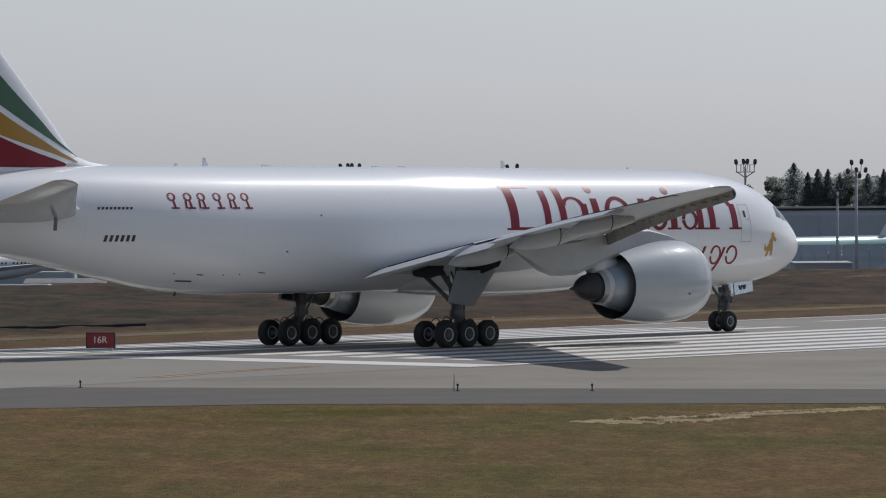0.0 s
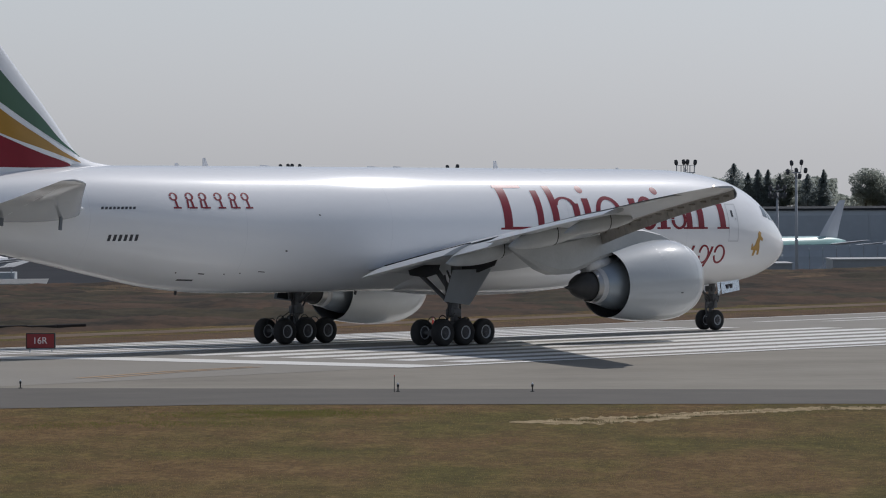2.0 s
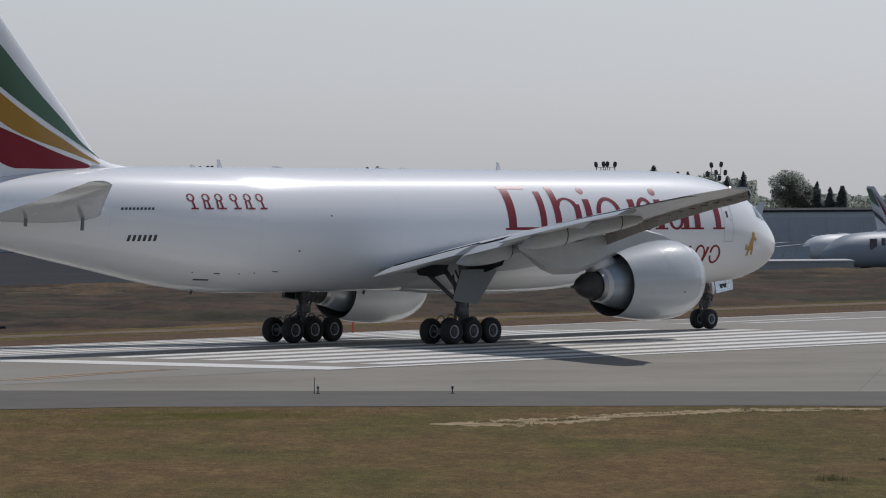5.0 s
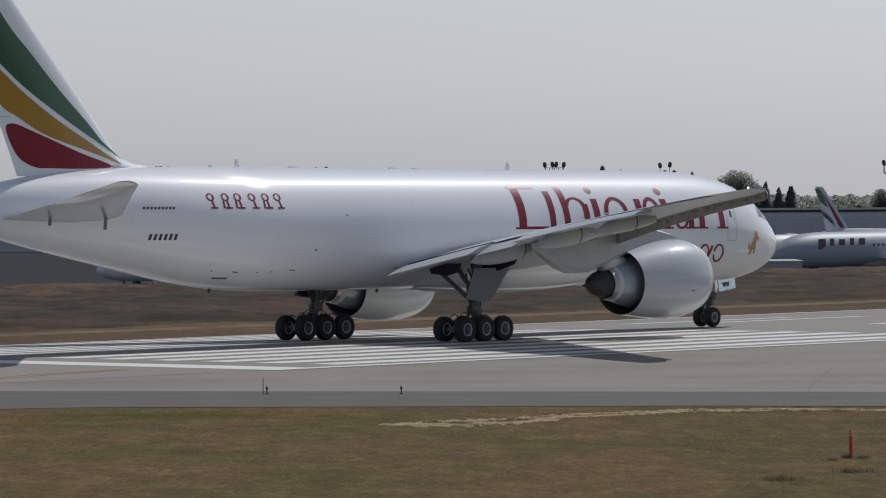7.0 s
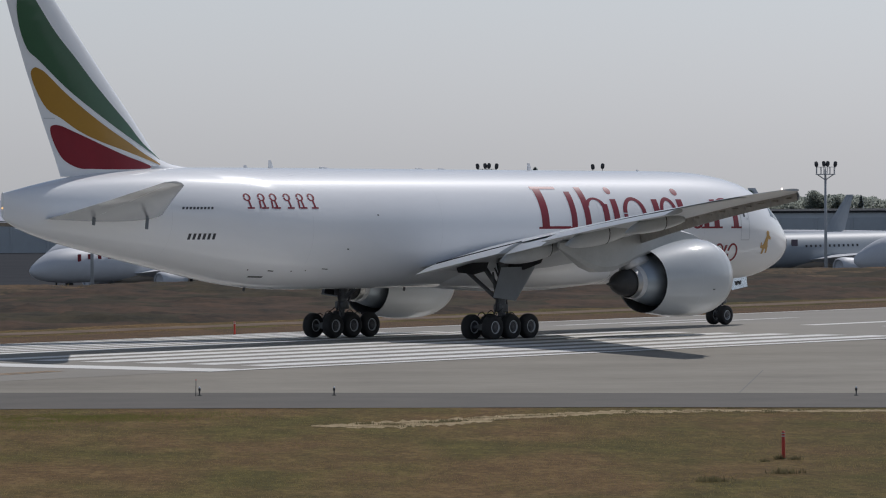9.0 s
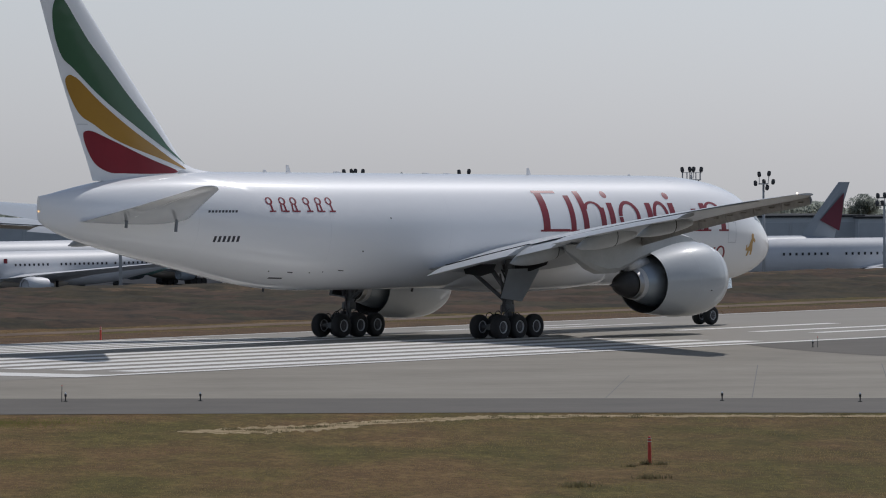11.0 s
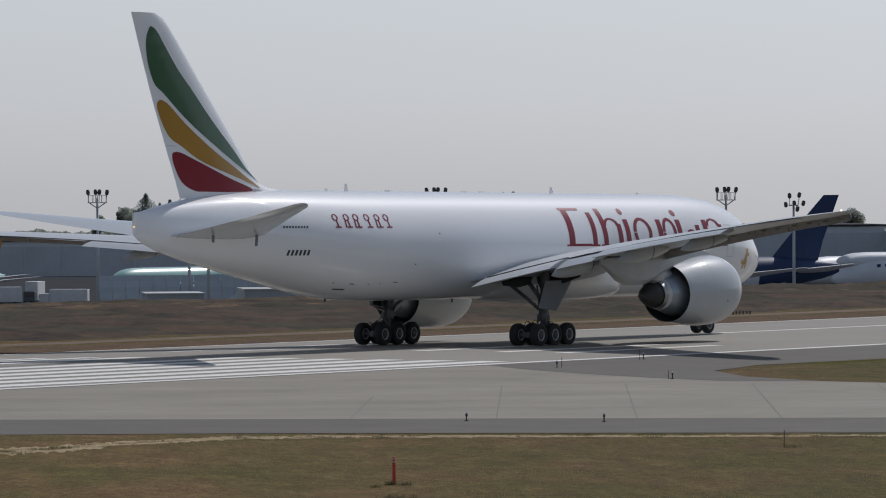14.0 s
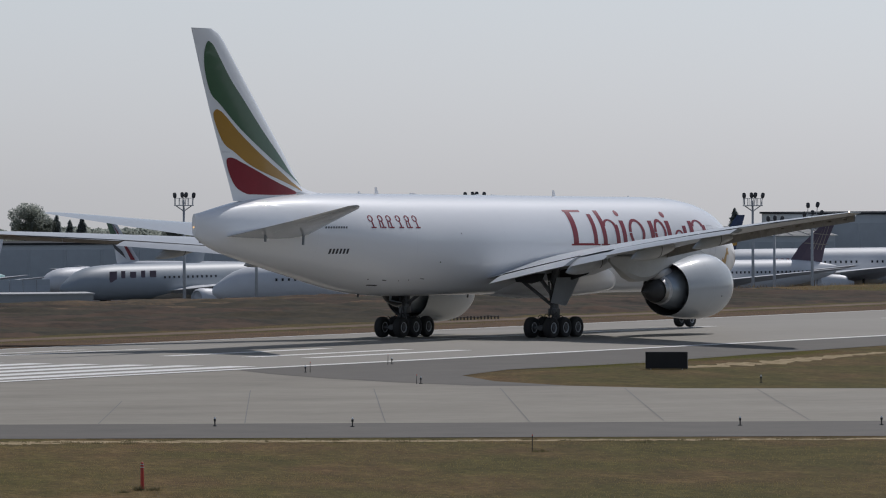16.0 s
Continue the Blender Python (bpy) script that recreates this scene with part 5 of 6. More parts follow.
def build_weeds():
    rng = np.random.RandomState(4)
    for cx, cy, r, h, n in ((17.6, 166.0, 0.45, 0.2, 200), (18.3, 174.0, 0.2, 0.2, 80), (18.75, 173.7, 0.25, 0.16, 80), (17.7, 172.6, 0.2, 0.12, 60), (34.6, 195.6, 0.5, 0.16, 60), (15.1, 162.1, 0.5, 0.22, 200), (9.4, 201.0, 0.5, 0.15, 90), (6.4, 199.6, 0.4, 0.15, 80)):
        pts = [(cx + rng.normal(0, r * 0.5), cy + rng.normal(0, r * 0.5), 0.0) for _ in range(n)]
        ob = blades("weed_clump", pts, h * 0.4, h, 0.015, WEED, "dark green weed clump in dry grass")
        ob["category"], ob["group"] = "weed", "weed clumps"
        ob["kind"] = "stuff"


def build_green_patches():
    """Greener turf in soft patches: beside the shoulder and round the sign."""
    rng = np.random.RandomState(21)
    pts = []
    for cx, cy, dx, dy, n in ((-3.6, 206.5, 2.6, 2.2, 9000), (-9.0, 199.0, 3.0, 1.5, 3000)):
        for _ in range(n):
            x, y = cx + rng.normal(0, dx), cy + rng.normal(0, dy)
            if y < 211 - 0.2 * x and noise.noise((x * 0.6, y * 0.25, 8)) > -0.25:
                pts.append((x, y, 0.0))
    for _ in range(9000):
        k = rng.uniform(0, 1)
        x, y = 51.5 + 20 * k + rng.normal(0, 0.5), 286.5 + 24.5 * k + rng.normal(0, 1.3)
        pts.append((x, y, 0.0))
    blades("green_turf", pts, 0.015, 0.045, 0.015, GREENBLADE, "short greener turf in soft patches")


def build_soil_tufts():
    """Dry and green tufts that break up the bare soil strip."""
    rng = np.random.RandomState(31)
    pts = []
    for i in range(60):
        cx = rng.uniform(6, 56)
        cy = lerp_table([(4.5, 198.6), (9.0, 200.6), (12.0, 204.6), (16.0, 207.9), (20.0, 208.2), (30.0, 205.9), (40.0, 203.8), (58.0, 200.2)], cx)[0] + rng.normal(-0.3, 1.0)
        r = rng.uniform(0.08, 0.3)
        pts += [(cx + rng.normal(0, r), cy + rng.normal(0, r), 0.0) for _ in range(int(60 * r / 0.15))]
    blades("soil_tufts", pts, 0.02, 0.09, 0.012, WEED, "small dry and green tufts on bare soil")


GREENBLADE = blade_material("green_turf_blades", (0.125, 0.135, 0.04), (0.17, 0.155, 0.055), 0.3, 0.75)
WEED = blade_material("dark_weed_leaves", (0.16, 0.135, 0.075), (0.11, 0.105, 0.055), 0.5)
build_grass()
build_weeds()
build_green_patches()
build_soil_tufts()
SOIL = mat("brown_dry_soil", (0.136, 0.080, 0.043), 0.95, color2=(0.062, 0.042, 0.022), scale=0.5, amount=0.5, fine=3.0, spec=0.1)
DIRTROAD = mat("pale_dirt_track", (0.215, 0.16, 0.12), 0.95, color2=(0.11, 0.078, 0.055), scale=0.3, amount=0.5, fine=2, spec=0.1)
strip_root = tagged(new("far_verge"), "strips of bare soil and dirt track beyond the runway", "soil", "", "structure")
strip("soil_band", 60, 700, 213.2, 219.5, 0.01, SOIL, strip_root)
strip("dirt_track", 60, 700, 221.7, 224.4, 0.012, DIRTROAD, strip_root)
SCRUB = mat("dark_dry_scrub", (0.088, 0.053, 0.032), 0.95, color2=(0.025, 0.021, 0.014), scale=0.22, amount=0.34, fine=1.6, spec=0.1, stretch=(1, 0.45, 1))


def rough(x, y, k=1.0):
    """Height of the tussocks on the unmown bank."""
    a = noise.noise((x * 0.10, y * 0.07, 2)) + 0.7 * noise.noise((x * 0.33, y * 0.2, 5))
    return k * (max(0.0, 0.15 + 0.5 * a) * (0.7 + 0.6 * noise.noise((x * 0.9, y * 0.5, 9))))


def scrub_place(s, n):
    x, y, z = on_ground(s, n)
    k = max(0.0, min(1.0, (n - 225.5) / 5, (308.3 - n) / 5))
    return x, y, z - 0.05 + 0.08 * k + rough(x, y, 0.75 * k)


def olive_place(s, n):
    x, y, z = on_ground(s, n)
    k = max(0.0, min(1.0, (n - 225.5) / 8, (308.3 - n) / 8))
    return x, y, z - 0.06 + 0.05 * k + rough(x * 0.7 + 133, y * 0.8 + 71, 0.95 * k)


OLIVE = mat("dark_olive_scrub", (0.062, 0.048, 0.026), 0.95, color2=(0.026, 0.023, 0.014), scale=0.3, amount=0.34, fine=2.2, spec=0.1, stretch=(1, 0.45, 1))
sheet("olive_scrub", [120 + 1.0 * i for i in range(331)], [225.5 + 1.2 * i for i in range(70)], olive_place, OLIVE, label="dark olive patches of scrub on the uneven bank", category="grass")


sheet("scrub_band", [120 + 1.0 * i for i in range(331)], [225.5 + 1.2 * i for i in range(70)], scrub_place, SCRUB, label="dark brown unmown scrub grass on the uneven bank", category="grass")


OCHRE = mat("ochre_rough_grass", (0.135, 0.086, 0.046), 0.95, color2=(0.036, 0.030, 0.017), scale=0.3, amount=0.36, fine=2.4, spec=0.1, stretch=(1, 0.25, 1))


def bank_place(q, m):
    x, y = 0.809 * q - 0.588 * m, 0.588 * q + 0.809 * m
    k = max(0.0, min(1.0, (m - 329) / 6, (369 - m) / 6))
    return x, y, ground_z(x, y) - 0.05 + 0.10 * k + rough(x + 40, y, 0.7 * k)


sheet("bank_crest", [-120 + 1.5 * i for i in range(321)], [329 + 1.5 * i for i in range(28)], bank_place, OCHRE, label="rough ochre grass along the crest of the bank", category="grass")


DARKCONC = mat("dark_stained_concrete", (0.06, 0.054, 0.052), 0.9, color2=(0.035, 0.032, 0.03), scale=0.8, fine=6, spec=0.1)


def build_low_wall():
    """A long low dark concrete edge at the foot of the bank."""
    wall = tagged(new("low_wall"), "long low dark concrete edge on the grassy bank", "wall")
    (x0, y0), (x1, y1), n = (-26.5, 318.6), (-16.85, 325.3), 6
    turn = math.degrees(math.atan2(y1 - y0, x1 - x0))
    for i in range(n):
        k = (i + 0.5) / n
        x, y = x0 + (x1 - x0) * k, y0 + (y1 - y0) * k
        bm = bmesh.new()
        add_box(bm, 0, 0, 0, math.hypot(x1 - x0, y1 - y0) / n - 0.01, 0.4, 0.6, bevel=0.06)
        ob = part("concrete_block", bm, DARKCONC, wall)
        ob.matrix_basis = pose(x, y, ground_z(x, y) - 0.02 + 0.03 * (i % 2), 0, 0, turn)


build_low_wall()


def build_fence():
    """A short row of dark stakes with one rail beside the dirt track."""
    fence = tagged(new("low_fence"), "low dark wooden stake fence beside the dirt track", "fence")
    n = 18
    for i in range(n):
        x, y, z = on_ground(349.2 + 0.42 * i, 224.6 - 0.03 * i)
        bm = bmesh.new()
        add_box(bm, x, y, z + 0.14, 0.12, 0.1, 0.27 + 0.05 * math.sin(5.0 * i), bevel=0.015)
        part("stake", bm, TRUNKWOOD, fence)
    x0, y0, z0 = on_ground(349.0, 224.75)
    x1, y1, z1 = on_ground(349.4 + 0.42 * (n - 1), 224.75 - 0.03 * n)
    bm = bmesh.new()
    add_tube(bm, (x0, y0, z0 + 0.2), (x1, y1, z1 + 0.2), 0.035, 0.035, 8)
    part("rail", bm, TRUNKWOOD, fence)


TRUNKWOOD = mat("dark_weathered_wood", (0.15, 0.13, 0.11), 0.9, color2=(0.10, 0.085, 0.07), scale=2, fine=14)
build_fence()


# ---- parked airliners on the lower apron ----
APRON = -12.3
WINDOWS = mat("cabin_window_glass", (0.03, 0.035, 0.045), 0.2)


def paint(name, c, rough=0.5):
    return mat(name, c, rough, color2=tuple(v * 0.9 for v in c), scale=0.3, fine=4, spec=0.25)


PAINTS = {"white": paint("white_airliner_paint", (0.72, 0.73, 0.75)), "grey": paint("silver_grey_airliner_paint", (0.36, 0.395, 0.43)), "teal": mat("green_primer", (0.34, 0.56, 0.50), 0.4, color2=(0.30, 0.50, 0.45), scale=0.3, fine=4, coat=0.8, coat_rough=0.14), "navy": paint("navy_airliner_paint", (0.03, 0.05, 0.12)),
          "plum": paint("plum_grey_lettering", (0.13, 0.10, 0.13)), "maroon": paint("maroon_paint", (0.16, 0.03, 0.05)), "blue": paint("bright_blue_paint", (0.02, 0.11, 0.34)), "tan": paint("bare_composite_fairing", (0.40, 0.35, 0.29), 0.6)}


def tri_plate(bm, outline, half):
    """A swept plate: rows of (leading point, trailing point), rounded by its half thickness along an axis."""
    rings = []
    for (a, b), h in zip(outline, half):
        a, b = Vector(a), Vector(b)
        ax = (Vector(outline[-1][0]) - Vector(outline[0][0]))
        nrm = (b - a).cross(ax).normalized()
        m1, m2 = a.lerp(b, 0.3), a.lerp(b, 0.65)
        rings.append([a, m1 + nrm * h, m2 + nrm * h * 0.7, b, m2 - nrm * h * 0.7, m1 - nrm * h])
    add_rings(bm, rings, True, True)


def build_airliner(x, y, psi, length, size, body, finc, label, kl_fin=1.0, hump=False, bars=None, fin_bands=None, tail_paint=None):
    """A parked jet. size scales its girth and height, length its body; its nose is at x, y."""
    pl = tagged(new("parked_airliner"), label, "airplane", "parked airliners")
    pl.matrix_basis = Matrix.Translation((x, y, APRON)) @ Matrix.Rotation(radians(psi), 4, "Z")
    kl = length / 62.85

    def Q(u, v, w):
        return Vector((-u * kl, -v * size, w * size))

    bm = bmesh.new()
    rings = []
    for u in (0.25, 0.5, 1.0, 1.8, 2.8, 4, 5.5, 7.5, 10, 16, 24, 32, 40, 44, 48, 53, 57, 60, 62, 62.85):
        crown, belly, half = fuse_at(u)
        c, r = (crown + belly) / 2, (crown - belly) / 2
        rings.append([Q(u, half * math.sin(2 * math.pi * i / 36), c + r * math.cos(2 * math.pi * i / 36)) for i in range(36)])
    add_rings(bm, rings, True, True)
    fus = smooth_by_angle(part("fuselage", bm, PAINTS[body], pl), 50)
    if tail_paint:
        fus.data.materials.append(PAINTS[tail_paint])
        for f in fus.data.polygons:
            if f.center.x < -length * (0.53 + 0.36 * (1 - (f.center.z - 3.0 * size) / (6.0 * size))):
                f.material_index = 1
    if hump:
        bm = bmesh.new()
        rr = []
        for u, h in ((2.5, 0.05), (3.5, 0.45), (5, 0.75), (8, 0.9), (14, 0.9), (18, 0.7), (22, 0.35), (26, 0.03)):
            rr.append([Q(u, 2.1 * math.sin(t), 8.0 + (0.8 + h) * math.cos(t)) for t in [2 * math.pi * i / 24 for i in range(24)]])
        add_rings(bm, rr, True, True)
        part("upper_deck", bm, PAINTS[body], pl, smooth=True)
    bm = bmesh.new()
    tri_plate(bm, [(Q(51.2, 0, 8.4), Q(59.2, 0, 8.0)), (Q(53.6, 0, 11.2), Q(60.1, 0, 11.2)), (Q(60.3, 0, 18.4 * kl_fin), Q(62.9, 0, 18.4 * kl_fin))], (0.4 * size, 0.3 * size, 0.12 * size))
    fin = part("vertical_fin", bm, PAINTS.get(finc) or finc, pl)
    for m, pts in fin_bands or ():
        for sd in (1, -1):
            bm = bmesh.new()
            bm.faces.new([bm.verts.new(Q(u, sd * 0.42, w)) for u, w in pts])
            part("fin_stripe", bm, m, fin)
    for sd in (1, -1):
        bm = bmesh.new()
        tri_plate(bm, [(Q(20.5, sd * 2.4, 4.0), Q(35.5, sd * 2.4, 3.5)), (Q(26, sd * 10, 5.0), Q(35, sd * 10, 4.6)), (Q(39.5, sd * 30, 7.2), Q(42.4, sd * 30, 7.1)), (Q(42.3, sd * 32, 7.5), Q(43.2, sd * 32, 7.45))], (0.9 * size, 0.5 * size, 0.15 * size, 0.06 * size))
        part("wing", bm, PAINTS["white"], pl)
        bm = bmesh.new()
        tri_plate(bm, [(Q(53, sd * 1.5, 6.5), Q(60.4, sd * 1.5, 6.4)), (Q(60.2, sd * 10, 7.6), Q(62.1, sd * 10, 7.6))], (0.35 * size, 0.12 * size))
        part("horizontal_stabilizer", bm, PAINTS["white"], pl)
        bm = bmesh.new()
        add_revolve(bm, [(2.3 * size, 1.1 * size), (2.5 * size, 1.25 * size), (2.2 * size, 1.45 * size), (1.0 * size, 1.65 * size), (-1.5 * size, 1.5 * size), (-2.6 * size, 1.3 * size), (-2.7 * size, 0.7 * size), (-4.2 * size, 0.4 * size)], Q(22.5, sd * 9.6, 2.9), 24, "x", True)
        add_revolve(bm, [(2.1 * size, 1.15 * size), (1.6 * size, 0.02)], Q(22.5, sd * 9.6, 2.9), 24)
        smooth_by_angle(part("engine", bm, PAINTS["white" if body != "teal" else "grey"], pl), 40)
        bm = bmesh.new()
        for k in range(44):
            u = 9.5 + k * 1.02
            if k in (8, 9, 22, 23, 35) or bars and any(abs(u - q[1]) < q[3] / 2 + 0.8 for q in bars):
                continue
            add_box(bm, *Q(u, sd * 3.06, 6.45), 0.30 * kl, 0.12, 0.42 * size)
        tagged(part("window_row", bm, WINDOWS, fus, "row of dark cabin windows"), kind="stuff")
        for u, v in ((31, sd * 5.4),):
            bm = bmesh.new()
            p0 = Q(u, v, 4.0)
            add_tube(bm, p0, (p0.x, p0.y, 0.6), 0.25, 0.2, 10)
            for du in (-1.4, 0, 1.4):
                add_tube(bm, (p0.x + du, p0.y - 0.9, 0.65), (p0.x + du, p0.y + 0.9, 0.65), 0.65, 0.65, 16)
            part("main_gear", bm, TYRE, pl)
        for c, u0, w0, du, dw in bars or ():
            bm = bmesh.new()
            add_box(bm, *Q(u0, sd * (3.1 * math.sqrt(max(0.05, 1 - ((w0 - 5.72) / 3.1) ** 2)) + 0.0), w0), du * kl, 0.1, dw * size)
            part("coloured_bar", bm, c, fus)
    bm = bmesh.new()
    p0 = Q(5.8, 0, 3.0)
    add_tube(bm, p0, (p0.x, 0, 0.5), 0.15, 0.12, 10)
    add_tube(bm, (p0.x, -0.5, 0.5), (p0.x, 0.5, 0.5), 0.5, 0.5, 14)
    part("nose_gear", bm, TYRE, pl)
    bm = bmesh.new()
    rr = []
    for i in range(13):
        k = i / 12
        e = math.sin(math.pi * k) ** 0.6 + 0.02
        rr.append([Q(17.5 + 21 * k, 3.5 * e * math.sin(t), 3.4 + 1.7 * e * math.cos(t) - 0.3) for t in [2 * math.pi * j / 20 for j in range(20)]])
    add_rings(bm, rr, True, True)
    part("belly_fairing", bm, PAINTS["tan"], pl, smooth=True)
    return pl


def build_parked():
    W = 222.0
    pal = ((RED, [(58.9, 11.1), (53.4, 9.1), (57.5, 9.0)]), (YELLOW, [(60.3, 13.8), (52.8, 9.2), (59.4, 11.85)]), (GREEN, [(61.0, 17.5), (52.8, 9.5), (60.6, 15.3)]))
    gbars = [(PAINTS["plum"], 8.6 + 2.15 * i, 6.7, (1.5, 0.8, 1.2, 0.8, 1.3)[i], (1.9, 2.0, 1.7, 2.0, 1.9)[i]) for i in range(5)]
    ubars = [(PAINTS["navy"], 9.5 + 1.9 * i, 7.1, 0.8, 0.7) for i in range(6)]
    rbars = [(RED, 8.5 + 2.2 * i, 6.9, 0.7, 1.4) for i in range(7)]
    build_airliner(60.5, 1083, W, 41, 0.72, "teal", "white", "parked airliner in green primer with a pale tail")
    build_airliner(90.2, 984, W, 76, 1.0, "grey", "grey", "silver-grey parked airliner with a maroon patterned tail", bars=gbars, fin_bands=((PAINTS["maroon"], [(61.2, 16.5), (55.5, 11.5), (60.0, 9.5), (60.8, 13.0)]),))
    build_airliner(146.0, 1095, 299.0, 64, 0.87, "white", "white", "white parked airliner with a red, green and black tail", fin_bands=((RED, [(60.2, 17.4), (57.2, 14.2), (52.5, 9.0), (54.0, 9.0)]), (GREEN, [(62.6, 18.0), (61.0, 15.0), (58.0, 13.5), (61.0, 17.8)]), (DARKMARK, [(60.8, 13.2), (57.0, 11.0), (55.5, 9.2), (59.5, 11.5)])))
    build_airliner(96.0, 1090, W, 50, 0.80, "white", "grey", "white parked airliner with a plain grey tail")
    build_airliner(110.0, 930, 195.0, 68.5, 1.07, "white", "navy", "white parked airliner with a navy rear body and tail", tail_paint="navy")
    build_airliner(142.0, 1062, W, 46, 0.74, "white", "white", "white parked airliner with a dark-edged pale tail")
    lattice = [(PAINTS["tan"], [(61.9 - 1.3 * i, 17.6 - 1.5 * i), (61.8 - 1.3 * i, 17.5 - 1.5 * i), (58.75 - 0.9 * i, 10.6 + 0.1 * i), (58.9 - 0.9 * i, 10.5 + 0.1 * i)]) for i in range(4)]
    lattice += [(PAINTS["tan"], [(60.6 + 0.1 * i, 11.6 + 1.9 * i), (60.6 + 0.1 * i, 11.47 + 1.9 * i), (54.6 + 1.6 * i, 11.87 + 1.9 * i), (54.7 + 1.6 * i, 12.0 + 1.9 * i)]) for i in range(3)]
    build_airliner(186.0, 1008, 200.0, 55, 0.95, "white", "plum", "white parked airliner with upper deck and latticed plum tail", kl_fin=0.88, hump=True, bars=ubars, fin_bands=lattice)
    build_airliner(188.5, 1062, W, 66, 0.88, "white", "navy", "white parked airliner with a navy and orange tail", fin_bands=((YELLOW, [(60.2, 15.2), (57.6, 13.6), (57.4, 11.4), (59.8, 11.6)]),))
    build_airliner(217.0, 1062, 195.0, 70, 1.12, "white", "white", "white parked airliner with small red marks on its side", bars=[(RED, 15.5 + 1.1 * i, 6.9, 0.5, 0.45) for i in range(6)])
    build_airliner(-24.4, 919, W, 62, 0.93, "white", "white", "white parked airliner with green, yellow and red tail bands", bars=rbars, fin_bands=pal)
    build_airliner(-24.5, 1003, W, 70, 1.0, "white", "white", "white parked airliner with a green mark on its tail", fin_bands=((GREEN, [(61.6, 15.5), (58.6, 14.0), (59.8, 16.4), (61.2, 17.2)]),))
    build_airliner(10.0, 1050, W, 41, 0.72, "teal", YELLOW, "parked airliner in green primer with a yellowish tail")
    build_airliner(-99.5, 922.5, W, 50, 0.75, "white", "blue", "white parked airliner with a bright blue tail")


build_parked()


# ---- light masts ----
# Galvanised grey made lighter, to hold the distance haze in its colour.
MAST = mat("haze_pale_galvanised", (0.52, 0.53, 0.54), 0.55, 0.1, color2=(0.44, 0.45, 0.46), scale=1, fine=10)
LAMPHEAD = mat("dark_floodlight", (0.10, 0.10, 0.105), 0.5, scale=2)


def build_mast(x, y, top, style):
    base = ground_z(x, y)
    ms = tagged(new("light_mast"), "tall grey apron light mast with a cluster of floodlights", "light mast", "apron light masts")
    ms.location = (x, y, base)
    h = top - base
    bm = bmesh.new()
    add_tube(bm, (0, 0, 0), (0, 0, h - 1.4), 0.30, 0.17, 12)
    part("pole", bm, MAST, ms, smooth=True)
    bm = bmesh.new()
    z = h - 2.2
    if style == "frame":
        add_box(bm, 0, 0, z, 3.0, 1.2, 0.14)
        for dx in (-1.4, -0.7, 0, 0.7, 1.4):
            add_box(bm, dx, 0.55, z + 0.6, 0.08, 0.08, 1.2)
            add_box(bm, dx, -0.55, z + 0.6, 0.08, 0.08, 1.2)
        for dy in (0.55, -0.55):
            add_box(bm, 0, dy, z + 1.15, 2.9, 0.07, 0.07)
        for sx in (-1, 1):
            add_tube(bm, (sx * 1.3, 0, z), (0, 0, z - 0.9), 0.08, 0.08, 8)
        heads = [(-1.5, h - 0.6), (-0.3, h - 0.55), (0.3, h - 0.55), (1.5, h - 0.6)]
    elif style == "round":
        add_tube(bm, (0, 0, z), (0, 0, z + 0.2), 0.8, 0.8, 20)
        heads = [(-1.35, h - 2.0), (-0.75, h - 0.6), (0, h - 1.8), (0.8, h - 0.5), (1.45, h - 1.8), (0.5, h - 2.7)]
    else:
        add_box(bm, 0, 0, z, 2.8, 0.25, 0.2)
        add_box(bm, 0, 0, z + 1.2, 2.6, 0.25, 0.2)
        heads = [(-1.2, z + 0.35), (-0.4, z + 0.35), (0.45, z + 0.35), (1.2, z + 0.35), (-1.1, z + 1.5), (0, z + 1.6), (1.15, z + 1.5)]
    part("bracket", bm, MAST, ms)
    for dx, hz in heads:
        bm = bmesh.new()
        add_revolve(bm, [(0.42, 0.18), (0.37, 0.28), (-0.08, 0.31), (-0.37, 0.24), (-0.43, 0.02)], (0, 0, 0), 14, "z", True)
        bmesh.ops.transform(bm, matrix=pose(dx, -0.6, hz, 28, 0, 14 * (1 if dx > 0 else -1)), verts=bm.verts[:])
        hd = part("floodlight", bm, LAMPHEAD, ms, "dark floodlight head", smooth=True)
        bm = bmesh.new()
        add_tube(bm, (dx * 0.9, 0, z + 0.1), (dx, -0.5, hz - 0.3), 0.06, 0.06, 6)
        part("arm", bm, MAST, ms)
    return ms


for x, y, top, style in ((48.4, 898.7, 9.2, "frame"), (62.8, 897.8, 5.2, "bar"), (65.8, 897.6, 9.0, "round"), (101.6, 894.2, 9.2, "frame"), (112.9, 892.9, 8.4, "round"), (131.7, 890.3, 5.0, "bar"), (147.0, 887.9, 9.0, "frame"),
                         (157.5, 886.1, 8.0, "round"), (190.2, 879.7, 8.6, "frame"), (199.3, 877.7, 7.0, "round"), (193.5, 879.0, 5.0, "bar"), (-14.0, 900.0, 8.9, "frame"), (11.6, 900.0, 8.6, "round")):
    build_mast(x, y, top, style)


# ---- service vehicles on the apron ----
TRUCK_WHITE = mat("white_truck_body", (0.70, 0.70, 0.69), 0.5, scale=0.5, fine=4)
TRUCK_DARK = mat("dark_truck_cab", (0.10, 0.11, 0.13), 0.4, scale=0.5, fine=4)


